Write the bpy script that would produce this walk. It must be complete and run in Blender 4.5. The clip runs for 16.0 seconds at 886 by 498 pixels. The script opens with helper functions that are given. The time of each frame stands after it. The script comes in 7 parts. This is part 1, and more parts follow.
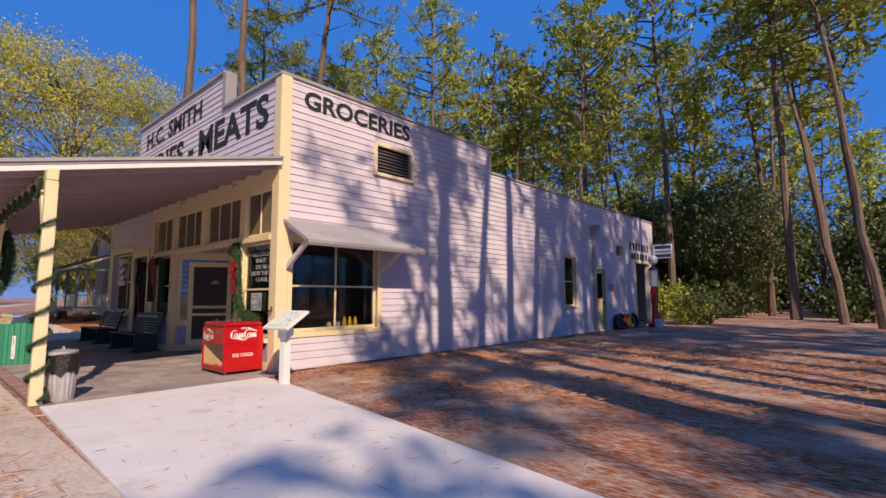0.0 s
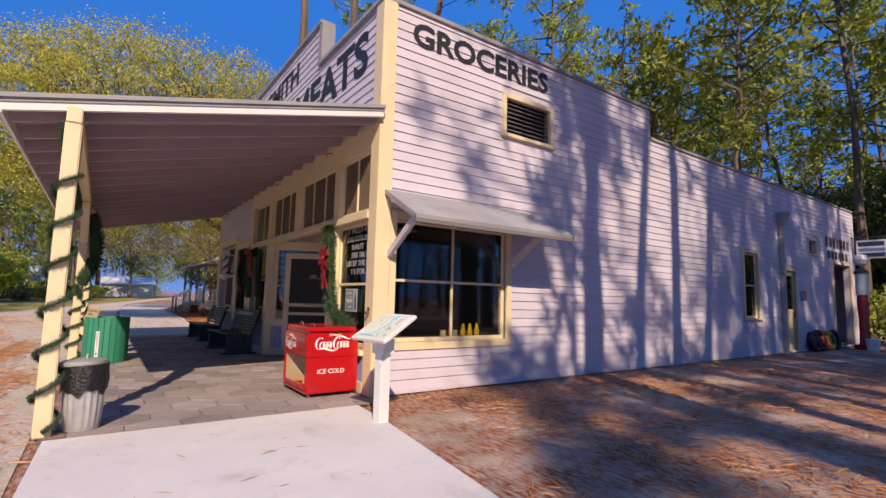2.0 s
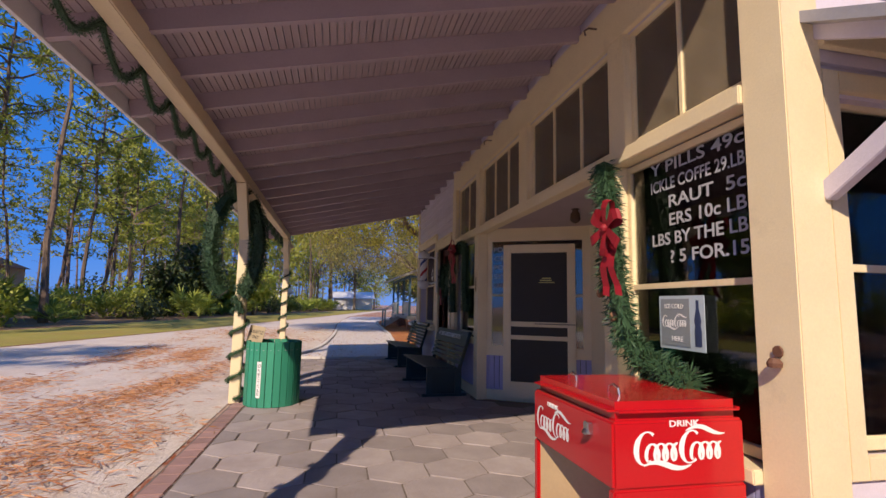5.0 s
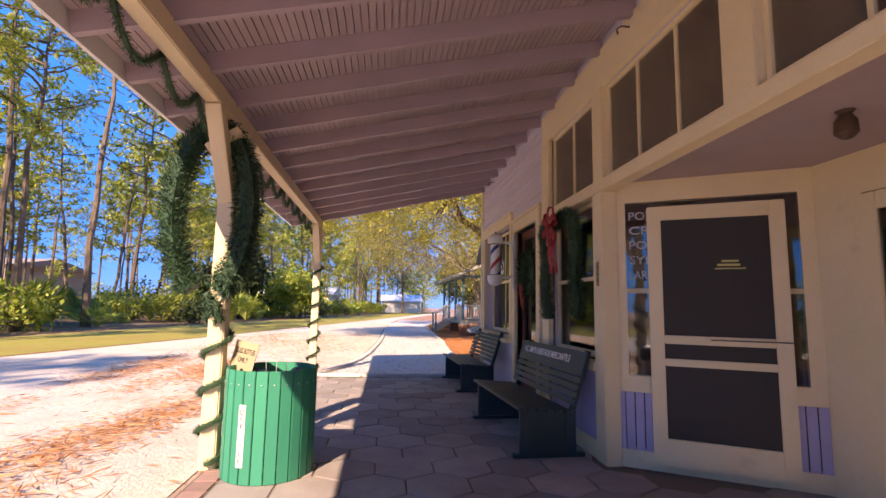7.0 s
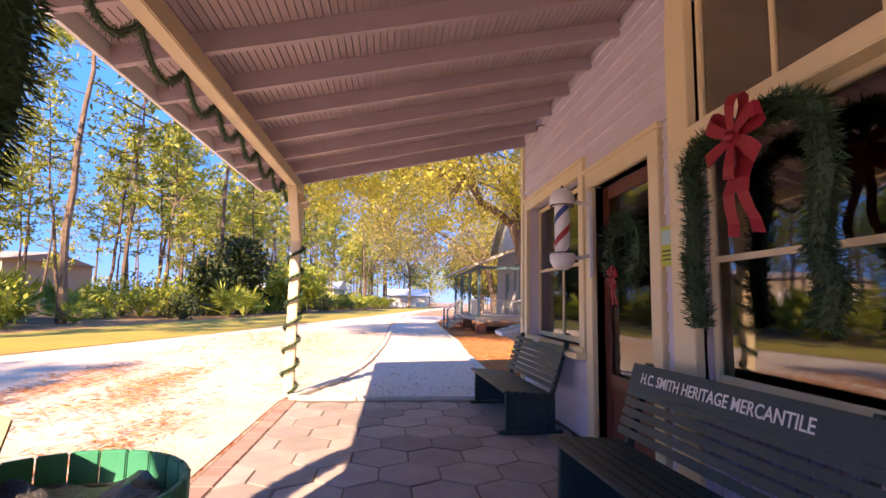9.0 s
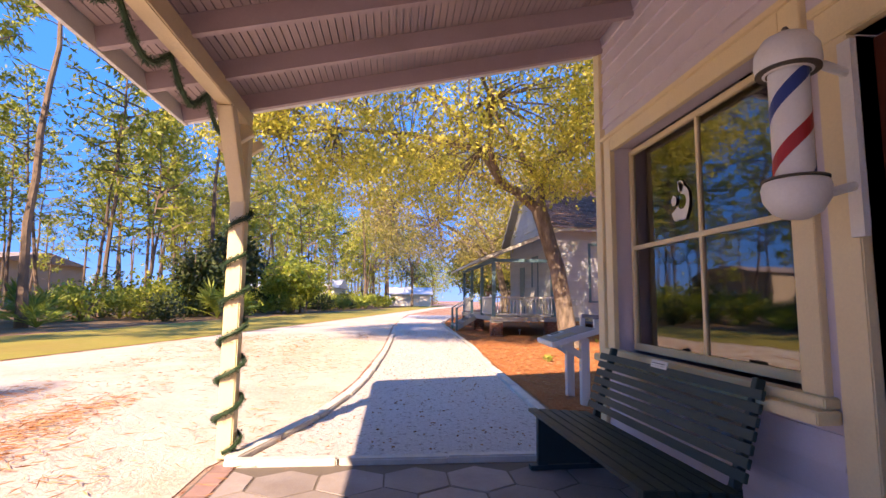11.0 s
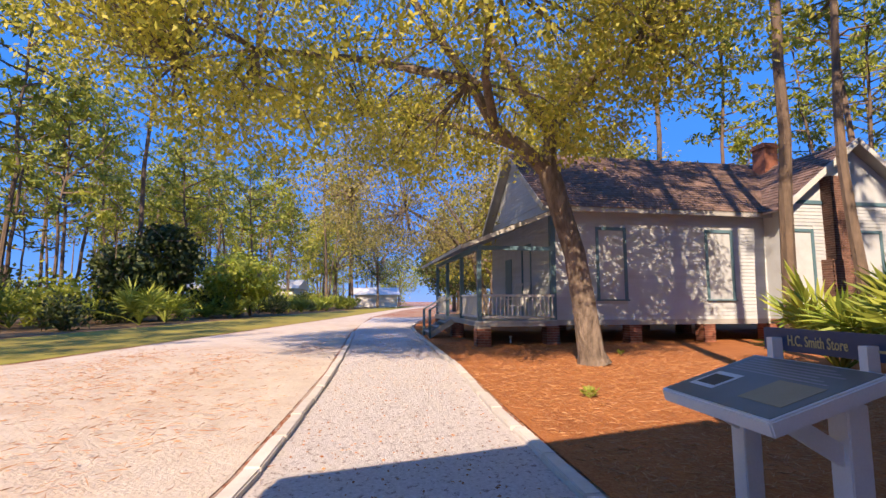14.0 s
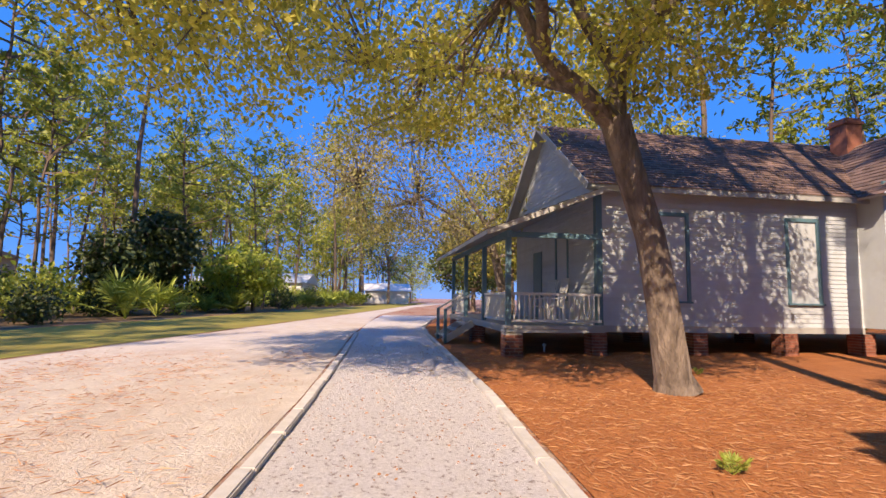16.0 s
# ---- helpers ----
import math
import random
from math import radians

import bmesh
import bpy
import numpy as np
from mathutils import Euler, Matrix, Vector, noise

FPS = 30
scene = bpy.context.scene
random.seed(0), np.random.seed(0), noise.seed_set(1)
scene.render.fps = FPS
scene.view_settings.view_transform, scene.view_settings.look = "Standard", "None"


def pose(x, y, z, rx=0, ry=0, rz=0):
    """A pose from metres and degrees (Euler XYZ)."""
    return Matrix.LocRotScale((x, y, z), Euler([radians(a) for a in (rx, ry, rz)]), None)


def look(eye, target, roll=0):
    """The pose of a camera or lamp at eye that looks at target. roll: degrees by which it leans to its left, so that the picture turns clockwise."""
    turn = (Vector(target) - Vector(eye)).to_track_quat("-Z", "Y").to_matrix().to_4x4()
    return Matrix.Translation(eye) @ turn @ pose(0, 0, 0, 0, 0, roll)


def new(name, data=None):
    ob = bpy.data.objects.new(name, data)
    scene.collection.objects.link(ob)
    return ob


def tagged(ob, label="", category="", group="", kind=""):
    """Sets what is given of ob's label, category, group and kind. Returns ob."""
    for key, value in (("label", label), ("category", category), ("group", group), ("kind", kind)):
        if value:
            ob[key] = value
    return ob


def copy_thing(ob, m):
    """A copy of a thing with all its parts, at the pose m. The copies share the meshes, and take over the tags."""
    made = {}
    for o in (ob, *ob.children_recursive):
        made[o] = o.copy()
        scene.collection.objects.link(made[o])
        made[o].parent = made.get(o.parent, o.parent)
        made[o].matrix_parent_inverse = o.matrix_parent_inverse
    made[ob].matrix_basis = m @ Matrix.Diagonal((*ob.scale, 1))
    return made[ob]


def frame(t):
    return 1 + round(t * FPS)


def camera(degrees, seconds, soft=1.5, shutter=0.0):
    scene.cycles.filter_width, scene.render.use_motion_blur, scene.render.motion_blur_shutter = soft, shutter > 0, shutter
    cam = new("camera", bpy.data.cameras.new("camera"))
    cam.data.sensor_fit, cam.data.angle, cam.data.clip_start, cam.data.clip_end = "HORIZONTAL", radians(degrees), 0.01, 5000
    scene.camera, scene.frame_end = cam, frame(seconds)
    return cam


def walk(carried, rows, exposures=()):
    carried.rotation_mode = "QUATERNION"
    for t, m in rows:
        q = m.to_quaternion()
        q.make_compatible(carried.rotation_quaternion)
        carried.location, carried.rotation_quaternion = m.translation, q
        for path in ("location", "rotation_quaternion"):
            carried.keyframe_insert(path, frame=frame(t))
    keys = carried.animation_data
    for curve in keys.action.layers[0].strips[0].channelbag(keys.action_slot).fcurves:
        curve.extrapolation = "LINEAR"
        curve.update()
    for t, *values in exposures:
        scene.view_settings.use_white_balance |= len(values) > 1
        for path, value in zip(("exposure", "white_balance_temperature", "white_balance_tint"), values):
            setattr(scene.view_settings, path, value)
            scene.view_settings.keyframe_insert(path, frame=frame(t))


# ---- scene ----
cam = camera(85.0, 16.0)
PATH = [
    (0, -0.965, 0.531, 1.328, 95.60, 0.12, 42.03),
    (0.5, -1.467, 0.964, 1.315, 95.95, -0.83, 44.80),
    (1, -1.991, 1.408, 1.307, 96.17, -0.94, 46.32),
    (1.5, -2.620, 1.705, 1.296, 95.74, -1.62, 53.79),
    (2, -3.221, 2.025, 1.291, 95.86, -1.43, 54.81),
    (2.5, -3.865, 2.266, 1.291, 96.48, -1.70, 63.49),
    (3, -4.520, 2.453, 1.293, 96.22, -1.72, 65.11),
    (3.5, -5.164, 2.619, 1.282, 95.39, -1.27, 71.36),
    (4, -5.845, 2.740, 1.306, 95.02, -1.31, 72.73),
    (4.5, -6.501, 2.878, 1.318, 96.20, -1.09, 76.14),
    (5, -7.191, 2.960, 1.309, 96.70, -1.12, 77.77),
    (7.5, -10.562, 3.058, 1.300, 96.79, -1.19, 84.06),
    (8, -11.215, 3.040, 1.302, 96.65, -1.27, 84.25),
    (8.5, -11.888, 3.086, 1.313, 96.28, -1.12, 84.05),
    (9, -12.567, 3.079, 1.321, 96.28, -1.11, 84.12),
    (11.5, -15.897, 3.063, 1.303, 96.08, -0.54, 84.38),
    (12, -16.592, 3.138, 1.304, 96.15, -0.57, 84.39),
    (12.5, -17.283, 3.152, 1.310, 95.95, -0.55, 84.09),
    (13, -17.985, 3.242, 1.288, 95.46, -0.20, 83.14),
    (13.5, -18.752, 3.276, 1.290, 95.70, -0.22, 82.39),
    (14, -19.462, 3.382, 1.287, 96.15, 0.01, 80.45),
    (14.5, -20.159, 3.420, 1.293, 96.22, -0.11, 80.34),
    (15, -20.843, 3.525, 1.299, 96.09, -0.24, 80.18),
    (15.5, -21.523, 3.556, 1.305, 95.79, -0.83, 81.40),
    (16, -22.176, 3.632, 1.309, 95.82, -1.04, 81.79),
]
walk(cam, [(t, pose(x, y, z, rx, ry, rz)) for t, x, y, z, rx, ry, rz in PATH], exposures=[(0, 0.0, 7500, 18), (2.5, 0.0, 7100, 17), (3.5, -0.05, 6950, 17), (5, 0.1, 6850, 17), (7.5, 1.35, 8200, 24), (9, 1.6, 8900, 28), (11.5, 1.15, 8100, 22), (12.5, 0.95, 7900, 19), (14, 0.7, 7700, 18), (16, 0.6, 7500, 18)])

# light: clear winter sky, sun from behind the walker's right shoulder
SUN = Vector((1.20, -0.56, 1.0)).normalized()
world = bpy.data.worlds.new("sky")
scene.world = world
world.use_nodes = True
sky = world.node_tree.nodes.new("ShaderNodeTexSky")
sky.sky_type, sky.sun_disc = "NISHITA", False
sky.sun_elevation = math.asin(SUN.z)
sky.sun_rotation = math.atan2(SUN.x, SUN.y)
sky.air_density, sky.dust_density, sky.ozone_density = 1.0, 0.0, 3.5
back = world.node_tree.nodes["Background"]
back.inputs[1].default_value = 0.074
rich = world.node_tree.nodes.new("ShaderNodeHueSaturation")
rich.inputs["Saturation"].default_value = 1.25
rich.inputs["Hue"].default_value = 0.515
world.node_tree.links.new(sky.outputs[0], rich.inputs["Color"])
deep = world.node_tree.nodes.new("ShaderNodeMix")   # the deep even blue of dry winter air
deep.data_type = "RGBA"
deep.inputs[0].default_value = 0.83
deep.inputs[7].default_value = (0.26, 2.95, 11.2, 1.0)
world.node_tree.links.new(rich.outputs[0], deep.inputs[6])
world.node_tree.links.new(deep.outputs[2], back.inputs[0])
sun_data = bpy.data.lights.new("sun", "SUN")
sun_data.energy, sun_data.angle, sun_data.color = 5.0, radians(0.53), (1.0, 0.87, 0.69)
sun = new("sun", sun_data)
sun.matrix_world = look(SUN * 60, (0, 0, 0))

# ---- tools of this scene ----
class MB:
    """Collects vertices and faces for one mesh."""

    def __init__(self):
        self.v, self.f = [], []

    def add(self, verts, faces):
        n = len(self.v)
        self.v.extend(verts)
        self.f.extend([tuple(i + n for i in face) for face in faces])
        return self

    def box(self, x0, x1, y0, y1, z0, z1, m=None):
        vs = [Vector((x, y, z)) for z in (z0, z1) for y in (y0, y1) for x in (x0, x1)]
        if m is not None:
            vs = [m @ v for v in vs]
        return self.add(vs, [(0, 2, 3, 1), (4, 5, 7, 6), (0, 1, 5, 4), (2, 6, 7, 3), (0, 4, 6, 2), (1, 3, 7, 5)])

    def beam(self, a, b, w, h, up=(0, 0, 1)):
        a, b = Vector(a), Vector(b)
        d = (b - a).normalized()
        s = d.cross(Vector(up))
        if s.length < 1e-4:
            s = d.cross(Vector((0, 1, 0)))
        s.normalize()
        u = s.cross(d)
        vs = [p + s * (i * w / 2) + u * (j * h / 2) for p in (a, b) for i, j in ((-1, -1), (1, -1), (1, 1), (-1, 1))]
        return self.add(vs, [(0, 1, 2, 3), (7, 6, 5, 4), (0, 4, 5, 1), (1, 5, 6, 2), (2, 6, 7, 3), (3, 7, 4, 0)])

    def lathe(self, profile, n=24, m=None, cap=True):
        k = len(profile)
        vs = []
        for i in range(n):
            a = 2 * math.pi * i / n
            for r, z in profile:
                v = Vector((r * math.cos(a), r * math.sin(a), z))
                vs.append(m @ v if m is not None else v)
        fs = []
        for i in range(n):
            j = (i + 1) % n
            for p in range(k - 1):
                fs.append((i * k + p, j * k + p, j * k + p + 1, i * k + p + 1))
        if cap:
            fs.append(tuple(i * k for i in reversed(range(n))))
            fs.append(tuple(i * k + k - 1 for i in range(n)))
        return self.add(vs, fs)

    def tube(self, pts, radii, n=8):
        pts = [Vector(p) for p in pts]
        vs, fs = [], []
        side = None
        for i, p in enumerate(pts):
            d = (pts[min(i + 1, len(pts) - 1)] - pts[max(i - 1, 0)]).normalized()
            if side is None:
                side = d.cross(Vector((0.31, 0.9, 0.2))).normalized()
            side = (side - d * side.dot(d)).normalized()
            up = d.cross(side)
            for k in range(n):
                a = 2 * math.pi * k / n
                vs.append(p + (side * math.cos(a) + up * math.sin(a)) * radii[i])
        for i in range(len(pts) - 1):
            for k in range(n):
                l = (k + 1) % n
                fs.append((i * n + k, i * n + l, (i + 1) * n + l, (i + 1) * n + k))
        fs.append(tuple(reversed(range(n))))
        fs.append(tuple((len(pts) - 1) * n + k for k in range(n)))
        return self.add(vs, fs)

    def prism(self, outline, z0, z1):
        n = len(outline)
        vs = [Vector((x, y, z0)) for x, y in outline] + [Vector((x, y, z1)) for x, y in outline]
        fs = [tuple(reversed(range(n))), tuple(range(n, 2 * n))]
        fs += [(i, (i + 1) % n, n + (i + 1) % n, n + i) for i in range(n)]
        return self.add(vs, fs)

    def turned(self, m):
        self.v = [m @ Vector(v) for v in self.v]
        return self

    def mesh(self, name, smooth=False, bevel=0.0):
        me = bpy.data.meshes.new(name)
        me.from_pydata([tuple(v) for v in self.v], [], self.f)
        if bevel:
            bm = bmesh.new()
            bm.from_mesh(me)
            bmesh.ops.recalc_face_normals(bm, faces=bm.faces)
            es = [e for e in bm.edges if len(e.link_faces) == 2 and e.calc_face_angle(0) > 0.5]
            bmesh.ops.bevel(bm, geom=es, offset=bevel, segments=2, affect="EDGES", clamp_overlap=True)
            bm.to_mesh(me)
            bm.free()
        if smooth:
            me.polygons.foreach_set("use_smooth", [True] * len(me.polygons))
            me.set_sharp_from_angle(angle=radians(35))
        me.update()
        return me


def part(name, mb, material, parent=None, label="", smooth=False, bevel=0.0, m=None):
    """One mesh object, under a thing or a part of it, or by itself."""
    me = mb if isinstance(mb, bpy.types.Mesh) else mb.mesh(name, smooth, bevel)
    if material is not None and not me.materials:
        me.materials.append(material)
    ob = new(name, me)
    if parent is not None:
        ob.parent = parent
    if m is not None:
        ob.matrix_basis = m
    if label:
        ob["label"] = label
    return ob


def thing(name, label, category, m=None, group="", kind=""):
    ob = new(name)
    if m is not None:
        ob.matrix_basis = m
    return tagged(ob, label, category, group, kind)


def text_mesh(words, width, height, depth=0.004, bold=0.012):
    """Lettering from the built-in font, width by height, its lower left corner at the origin, in the xy plane."""
    cu = bpy.data.curves.new("lettering", "FONT")
    cu.body, cu.extrude = words, 0.01
    cu.resolution_u, cu.offset = 3, bold
    ob = bpy.data.objects.new("lettering", cu)
    scene.collection.objects.link(ob)
    me = bpy.data.meshes.new_from_object(ob.evaluated_get(bpy.context.evaluated_depsgraph_get()))
    bpy.data.objects.remove(ob)
    co = np.array([v.co[:] for v in me.vertices])
    lo, hi = co.min(0), co.max(0)
    co = (co - lo) / (hi - lo) * np.array([width, height, depth])
    me.vertices.foreach_set("co", co.ravel())
    me.update()
    return me


# ---- materials ----
def mix_rgb(nt, fac, a, b, blend="MIX"):
    n = nt.nodes.new("ShaderNodeMix")
    n.data_type, n.blend_type = "RGBA", blend
    for sock, val in ((n.inputs[0], fac), (n.inputs[6], a), (n.inputs[7], b)):
        if isinstance(val, bpy.types.NodeSocket):
            nt.links.new(val, sock)
        elif isinstance(val, (int, float)):
            sock.default_value = val
        else:
            sock.default_value = (*val, 1.0)
    return n.outputs[2]


def noise_fac(nt, scale, lo=0.35, hi=0.65, detail=6.0, stretch=None, rough=0.6, coords="Object"):
    tc = nt.nodes.new("ShaderNodeTexCoord")
    vec = tc.outputs[coords]
    if stretch:
        mp = nt.nodes.new("ShaderNodeMapping")
        mp.inputs["Scale"].default_value = stretch
        nt.links.new(vec, mp.inputs[0])
        vec = mp.outputs[0]
    n = nt.nodes.new("ShaderNodeTexNoise")
    n.inputs["Scale"].default_value, n.inputs["Detail"].default_value, n.inputs["Roughness"].default_value = scale, detail, rough
    nt.links.new(vec, n.inputs["Vector"])
    r = nt.nodes.new("ShaderNodeMapRange")
    r.inputs[1].default_value, r.inputs[2].default_value = lo, hi
    nt.links.new(n.outputs[0], r.inputs[0])
    return r.outputs[0]


def math_node(nt, op, a, b):
    n = nt.nodes.new("ShaderNodeMath")
    n.operation, n.use_clamp = op, True
    for sock, val in ((n.inputs[0], a), (n.inputs[1], b)):
        if isinstance(val, bpy.types.NodeSocket):
            nt.links.new(val, sock)
        else:
            sock.default_value = val
    return n.outputs[0]


def surface(name, base, rough=0.6, second=None, scale=3.0, amount=0.5, grain=60.0, bump=0.2, metal=0.0, piece=0.0,
            stretch=None, dirt=None, dirt_scale=1.2, dirt_amount=0.5, dirt_lo=0.5, dirt_hi=0.7, island=0.0, coat=0.0, bump_dist=0.004):
    """Painted, wooden, stony or metal surface with stains and grain."""
    m = bpy.data.materials.new(name)
    m.use_nodes = True
    nt = m.node_tree
    p = nt.nodes["Principled BSDF"]
    second = second or tuple(c * 0.82 for c in base)
    col = mix_rgb(nt, math_node(nt, "MULTIPLY", noise_fac(nt, scale, stretch=stretch), amount), base, second)
    fine = noise_fac(nt, grain, 0.3, 0.7, stretch=stretch)
    col = mix_rgb(nt, math_node(nt, "MULTIPLY", fine, 0.25), col, tuple(c * 0.7 for c in base))
    if dirt:
        col = mix_rgb(nt, math_node(nt, "MULTIPLY", noise_fac(nt, dirt_scale, dirt_lo, dirt_hi, 8.0, rough=0.7), dirt_amount), col, dirt)
    if piece or island:
        if piece:
            src = nt.nodes.new("ShaderNodeObjectInfo").outputs["Random"]
        else:
            src = nt.nodes.new("ShaderNodeNewGeometry").outputs["Random Per Island"]
        hv = nt.nodes.new("ShaderNodeHueSaturation")
        r = nt.nodes.new("ShaderNodeMapRange")
        d = piece or island
        r.inputs[3].default_value, r.inputs[4].default_value = 1 - d, 1 + d
        nt.links.new(src, r.inputs[0])
        nt.links.new(r.outputs[0], hv.inputs["Value"])
        nt.links.new(col, hv.inputs["Color"])
        col = hv.outputs[0]
    nt.links.new(col, p.inputs["Base Color"])
    p.inputs["Roughness"].default_value, p.inputs["Metallic"].default_value = rough, metal
    p.inputs["Coat Weight"].default_value = coat
    if bump:
        b = nt.nodes.new("ShaderNodeBump")
        b.inputs["Strength"].default_value, b.inputs["Distance"].default_value = bump, bump_dist
        nt.links.new(fine, b.inputs["Height"])
        nt.links.new(b.outputs[0], p.inputs["Normal"])
    return m


def leafy(name, base, second, light=0.25, island=0.35):
    """Leaves: diffuse with some light passing through."""
    m = bpy.data.materials.new(name)
    m.use_nodes = True
    nt = m.node_tree
    p = nt.nodes["Principled BSDF"]
    geo = nt.nodes.new("ShaderNodeNewGeometry")
    col = mix_rgb(nt, geo.outputs["Random Per Island"], base, second)
    hv = nt.nodes.new("ShaderNodeHueSaturation")
    info = nt.nodes.new("ShaderNodeObjectInfo")
    r = nt.nodes.new("ShaderNodeMapRange")
    r.inputs[3].default_value, r.inputs[4].default_value = 0.8, 1.2
    nt.links.new(info.outputs["Random"], r.inputs[0])
    nt.links.new(r.outputs[0], hv.inputs["Value"])
    nt.links.new(col, hv.inputs["Color"])
    nt.links.new(hv.outputs[0], p.inputs["Base Color"])
    p.inputs["Roughness"].default_value = 0.55
    tr = nt.nodes.new("ShaderNodeBsdfTranslucent")
    nt.links.new(hv.outputs[0], tr.inputs[0])
    mx = nt.nodes.new("ShaderNodeMixShader")
    mx.inputs[0].default_value = light
    nt.links.new(p.outputs[0], mx.inputs[1])
    nt.links.new(tr.outputs[0], mx.inputs[2])
    nt.links.new(mx.outputs[0], nt.nodes["Material Output"].inputs[0])
    return m


def glassy(name, tint=(0.9, 0.93, 0.92), gloss=0.02, ior=1.95, dust=None):
    m = bpy.data.materials.new(name)
    m.use_nodes = True
    nt = m.node_tree
    out = nt.nodes["Material Output"]
    nt.nodes.remove(nt.nodes["Principled BSDF"])
    t = nt.nodes.new("ShaderNodeBsdfTransparent")
    t.inputs[0].default_value = (*tint, 1)
    g = nt.nodes.new("ShaderNodeBsdfGlossy")
    g.inputs["Roughness"].default_value = gloss
    fr = nt.nodes.new("ShaderNodeFresnel")
    fr.inputs[0].default_value = ior
    wav = noise_fac(nt, 1.6, 0.2, 0.8, 2.0)
    b = nt.nodes.new("ShaderNodeBump")
    b.inputs["Strength"].default_value, b.inputs["Distance"].default_value = 0.05, 0.02
    nt.links.new(wav, b.inputs["Height"])
    nt.links.new(b.outputs[0], g.inputs["Normal"])
    mx = nt.nodes.new("ShaderNodeMixShader")
    nt.links.new(fr.outputs[0], mx.inputs[0])
    nt.links.new(t.outputs[0], mx.inputs[1])
    nt.links.new(g.outputs[0], mx.inputs[2])
    if dust:
        film = nt.nodes.new("ShaderNodeBsdfDiffuse")
        film.inputs[0].default_value = (*dust, 1)
        over = nt.nodes.new("ShaderNodeMixShader")
        nt.links.new(math_node(nt, "MULTIPLY", noise_fac(nt, 3.0, 0.1, 0.9), 0.7), over.inputs[0])
        nt.links.new(mx.outputs[0], over.inputs[1])
        nt.links.new(film.outputs[0], over.inputs[2])
        mx = over
    nt.links.new(mx.outputs[0], out.inputs[0])
    return m


LAVENDER = (0.66, 0.60, 0.68)
m_siding = surface("lavender_paint", LAVENDER, 0.55, (0.60, 0.53, 0.60), 2.0, 0.5, 90, 0.15, piece=0.05, dirt=(0.45, 0.40, 0.42), dirt_scale=0.9, dirt_amount=0.35)
m_cream = surface("cream_paint", (0.82, 0.68, 0.43), 0.5, (0.74, 0.60, 0.38), 3.0, 0.5, 80, 0.15, dirt=(0.52, 0.42, 0.28), dirt_scale=2.5, dirt_amount=0.4, dirt_lo=0.58)
m_white = surface("white_paint", (0.80, 0.79, 0.78), 0.45, (0.72, 0.71, 0.70), 3.0, 0.5, 90, 0.12, dirt=(0.5, 0.48, 0.44), dirt_amount=0.3, dirt_lo=0.6)
m_roofgrey = surface("grey_roofing", (0.34, 0.33, 0.35), 0.7, (0.24, 0.23, 0.25), 2.0, 0.6, 50, 0.3, dirt=(0.5, 0.49, 0.5), dirt_amount=0.4)
m_porchwood = surface("mauve_porch_boards", (0.44, 0.35, 0.36), 0.6, (0.36, 0.28, 0.29), 1.5, 0.6, 60, 0.15, island=0.05)
m_rafter = surface("mauve_rafter_paint", (0.42, 0.33, 0.36), 0.55, None, 2.0, 0.6, 60, 0.15, piece=0.05)
# black of the lettering, also the painted shade behind the vent slats
m_letter_shade = surface("black_lettering_and_shade", (0.025, 0.025, 0.03), 0.5, None, 6, 0.5, 80, 0.1)
m_whiteletter = surface("white_lettering", (0.85, 0.85, 0.83), 0.5, None, 6, 0.5, 80, 0.05)
# dark small parts; on room surfaces the tone stands in for indoor dimness
m_dark = surface("dark_parts_dim_interior", (0.10, 0.085, 0.07), 0.7, None, 2, 0.5, 30, 0.1)
m_slat = surface("weathered_vent_slat", (0.20, 0.18, 0.18), 0.7, None, 4, 0.5, 60, 0.1)
m_louvre = surface("louvre_slat", (0.42, 0.38, 0.40), 0.6, None, 4, 0.5, 60, 0.1)
m_glass = glassy("window_glass")
m_sideglass = glassy("side_window_glass", ior=1.5)
m_shopglass = glassy("old_shop_glass", (0.62, 0.62, 0.58), 0.03, 2.6)
m_dustglass = glassy("dusty_transom_glass", dust=(0.30, 0.24, 0.17))
m_screen = surface("dark_insect_screen", (0.035, 0.032, 0.03), 0.7, None, 20, 0.5, 200, 0.1)
m_beadblue = surface("periwinkle_beadboard", (0.40, 0.38, 0.60), 0.55, None, 3, 0.5, 60, 0.15)
m_concrete = surface("pale_concrete", (0.74, 0.71, 0.71), 0.8, (0.62, 0.59, 0.59), 1.1, 0.7, 120, 0.4, dirt=(0.38, 0.34, 0.32), dirt_scale=2.5, dirt_amount=0.4, dirt_lo=0.54)
m_paver = surface("hexagon_paver", (0.36, 0.31, 0.30), 0.8, (0.26, 0.22, 0.22), 3.0, 0.7, 40, 0.4, piece=0.22, dirt=(0.20, 0.14, 0.11), dirt_amount=0.4)
m_joint = surface("sandy_joint", (0.16, 0.13, 0.11), 0.9, None, 8, 0.6, 60, 0.4)
m_shell = surface("crushed_shell_path", (0.76, 0.71, 0.70), 0.9, (0.52, 0.47, 0.46), 34.0, 0.8, 110, 0.9, dirt=(0.26, 0.19, 0.17), dirt_scale=14.0, dirt_amount=0.85, dirt_lo=0.55, dirt_hi=0.63, bump_dist=0.01)
m_kerb = surface("pale_kerb_stone", (0.66, 0.62, 0.58), 0.85, (0.50, 0.46, 0.42), 6, 0.7, 50, 0.5, piece=0.10)
m_bark = surface("pine_bark", (0.21, 0.145, 0.105), 0.9, (0.10, 0.075, 0.06), 5, 0.9, 16, 0.9, stretch=(1, 1, 0.25), bump_dist=0.02, piece=0.15)
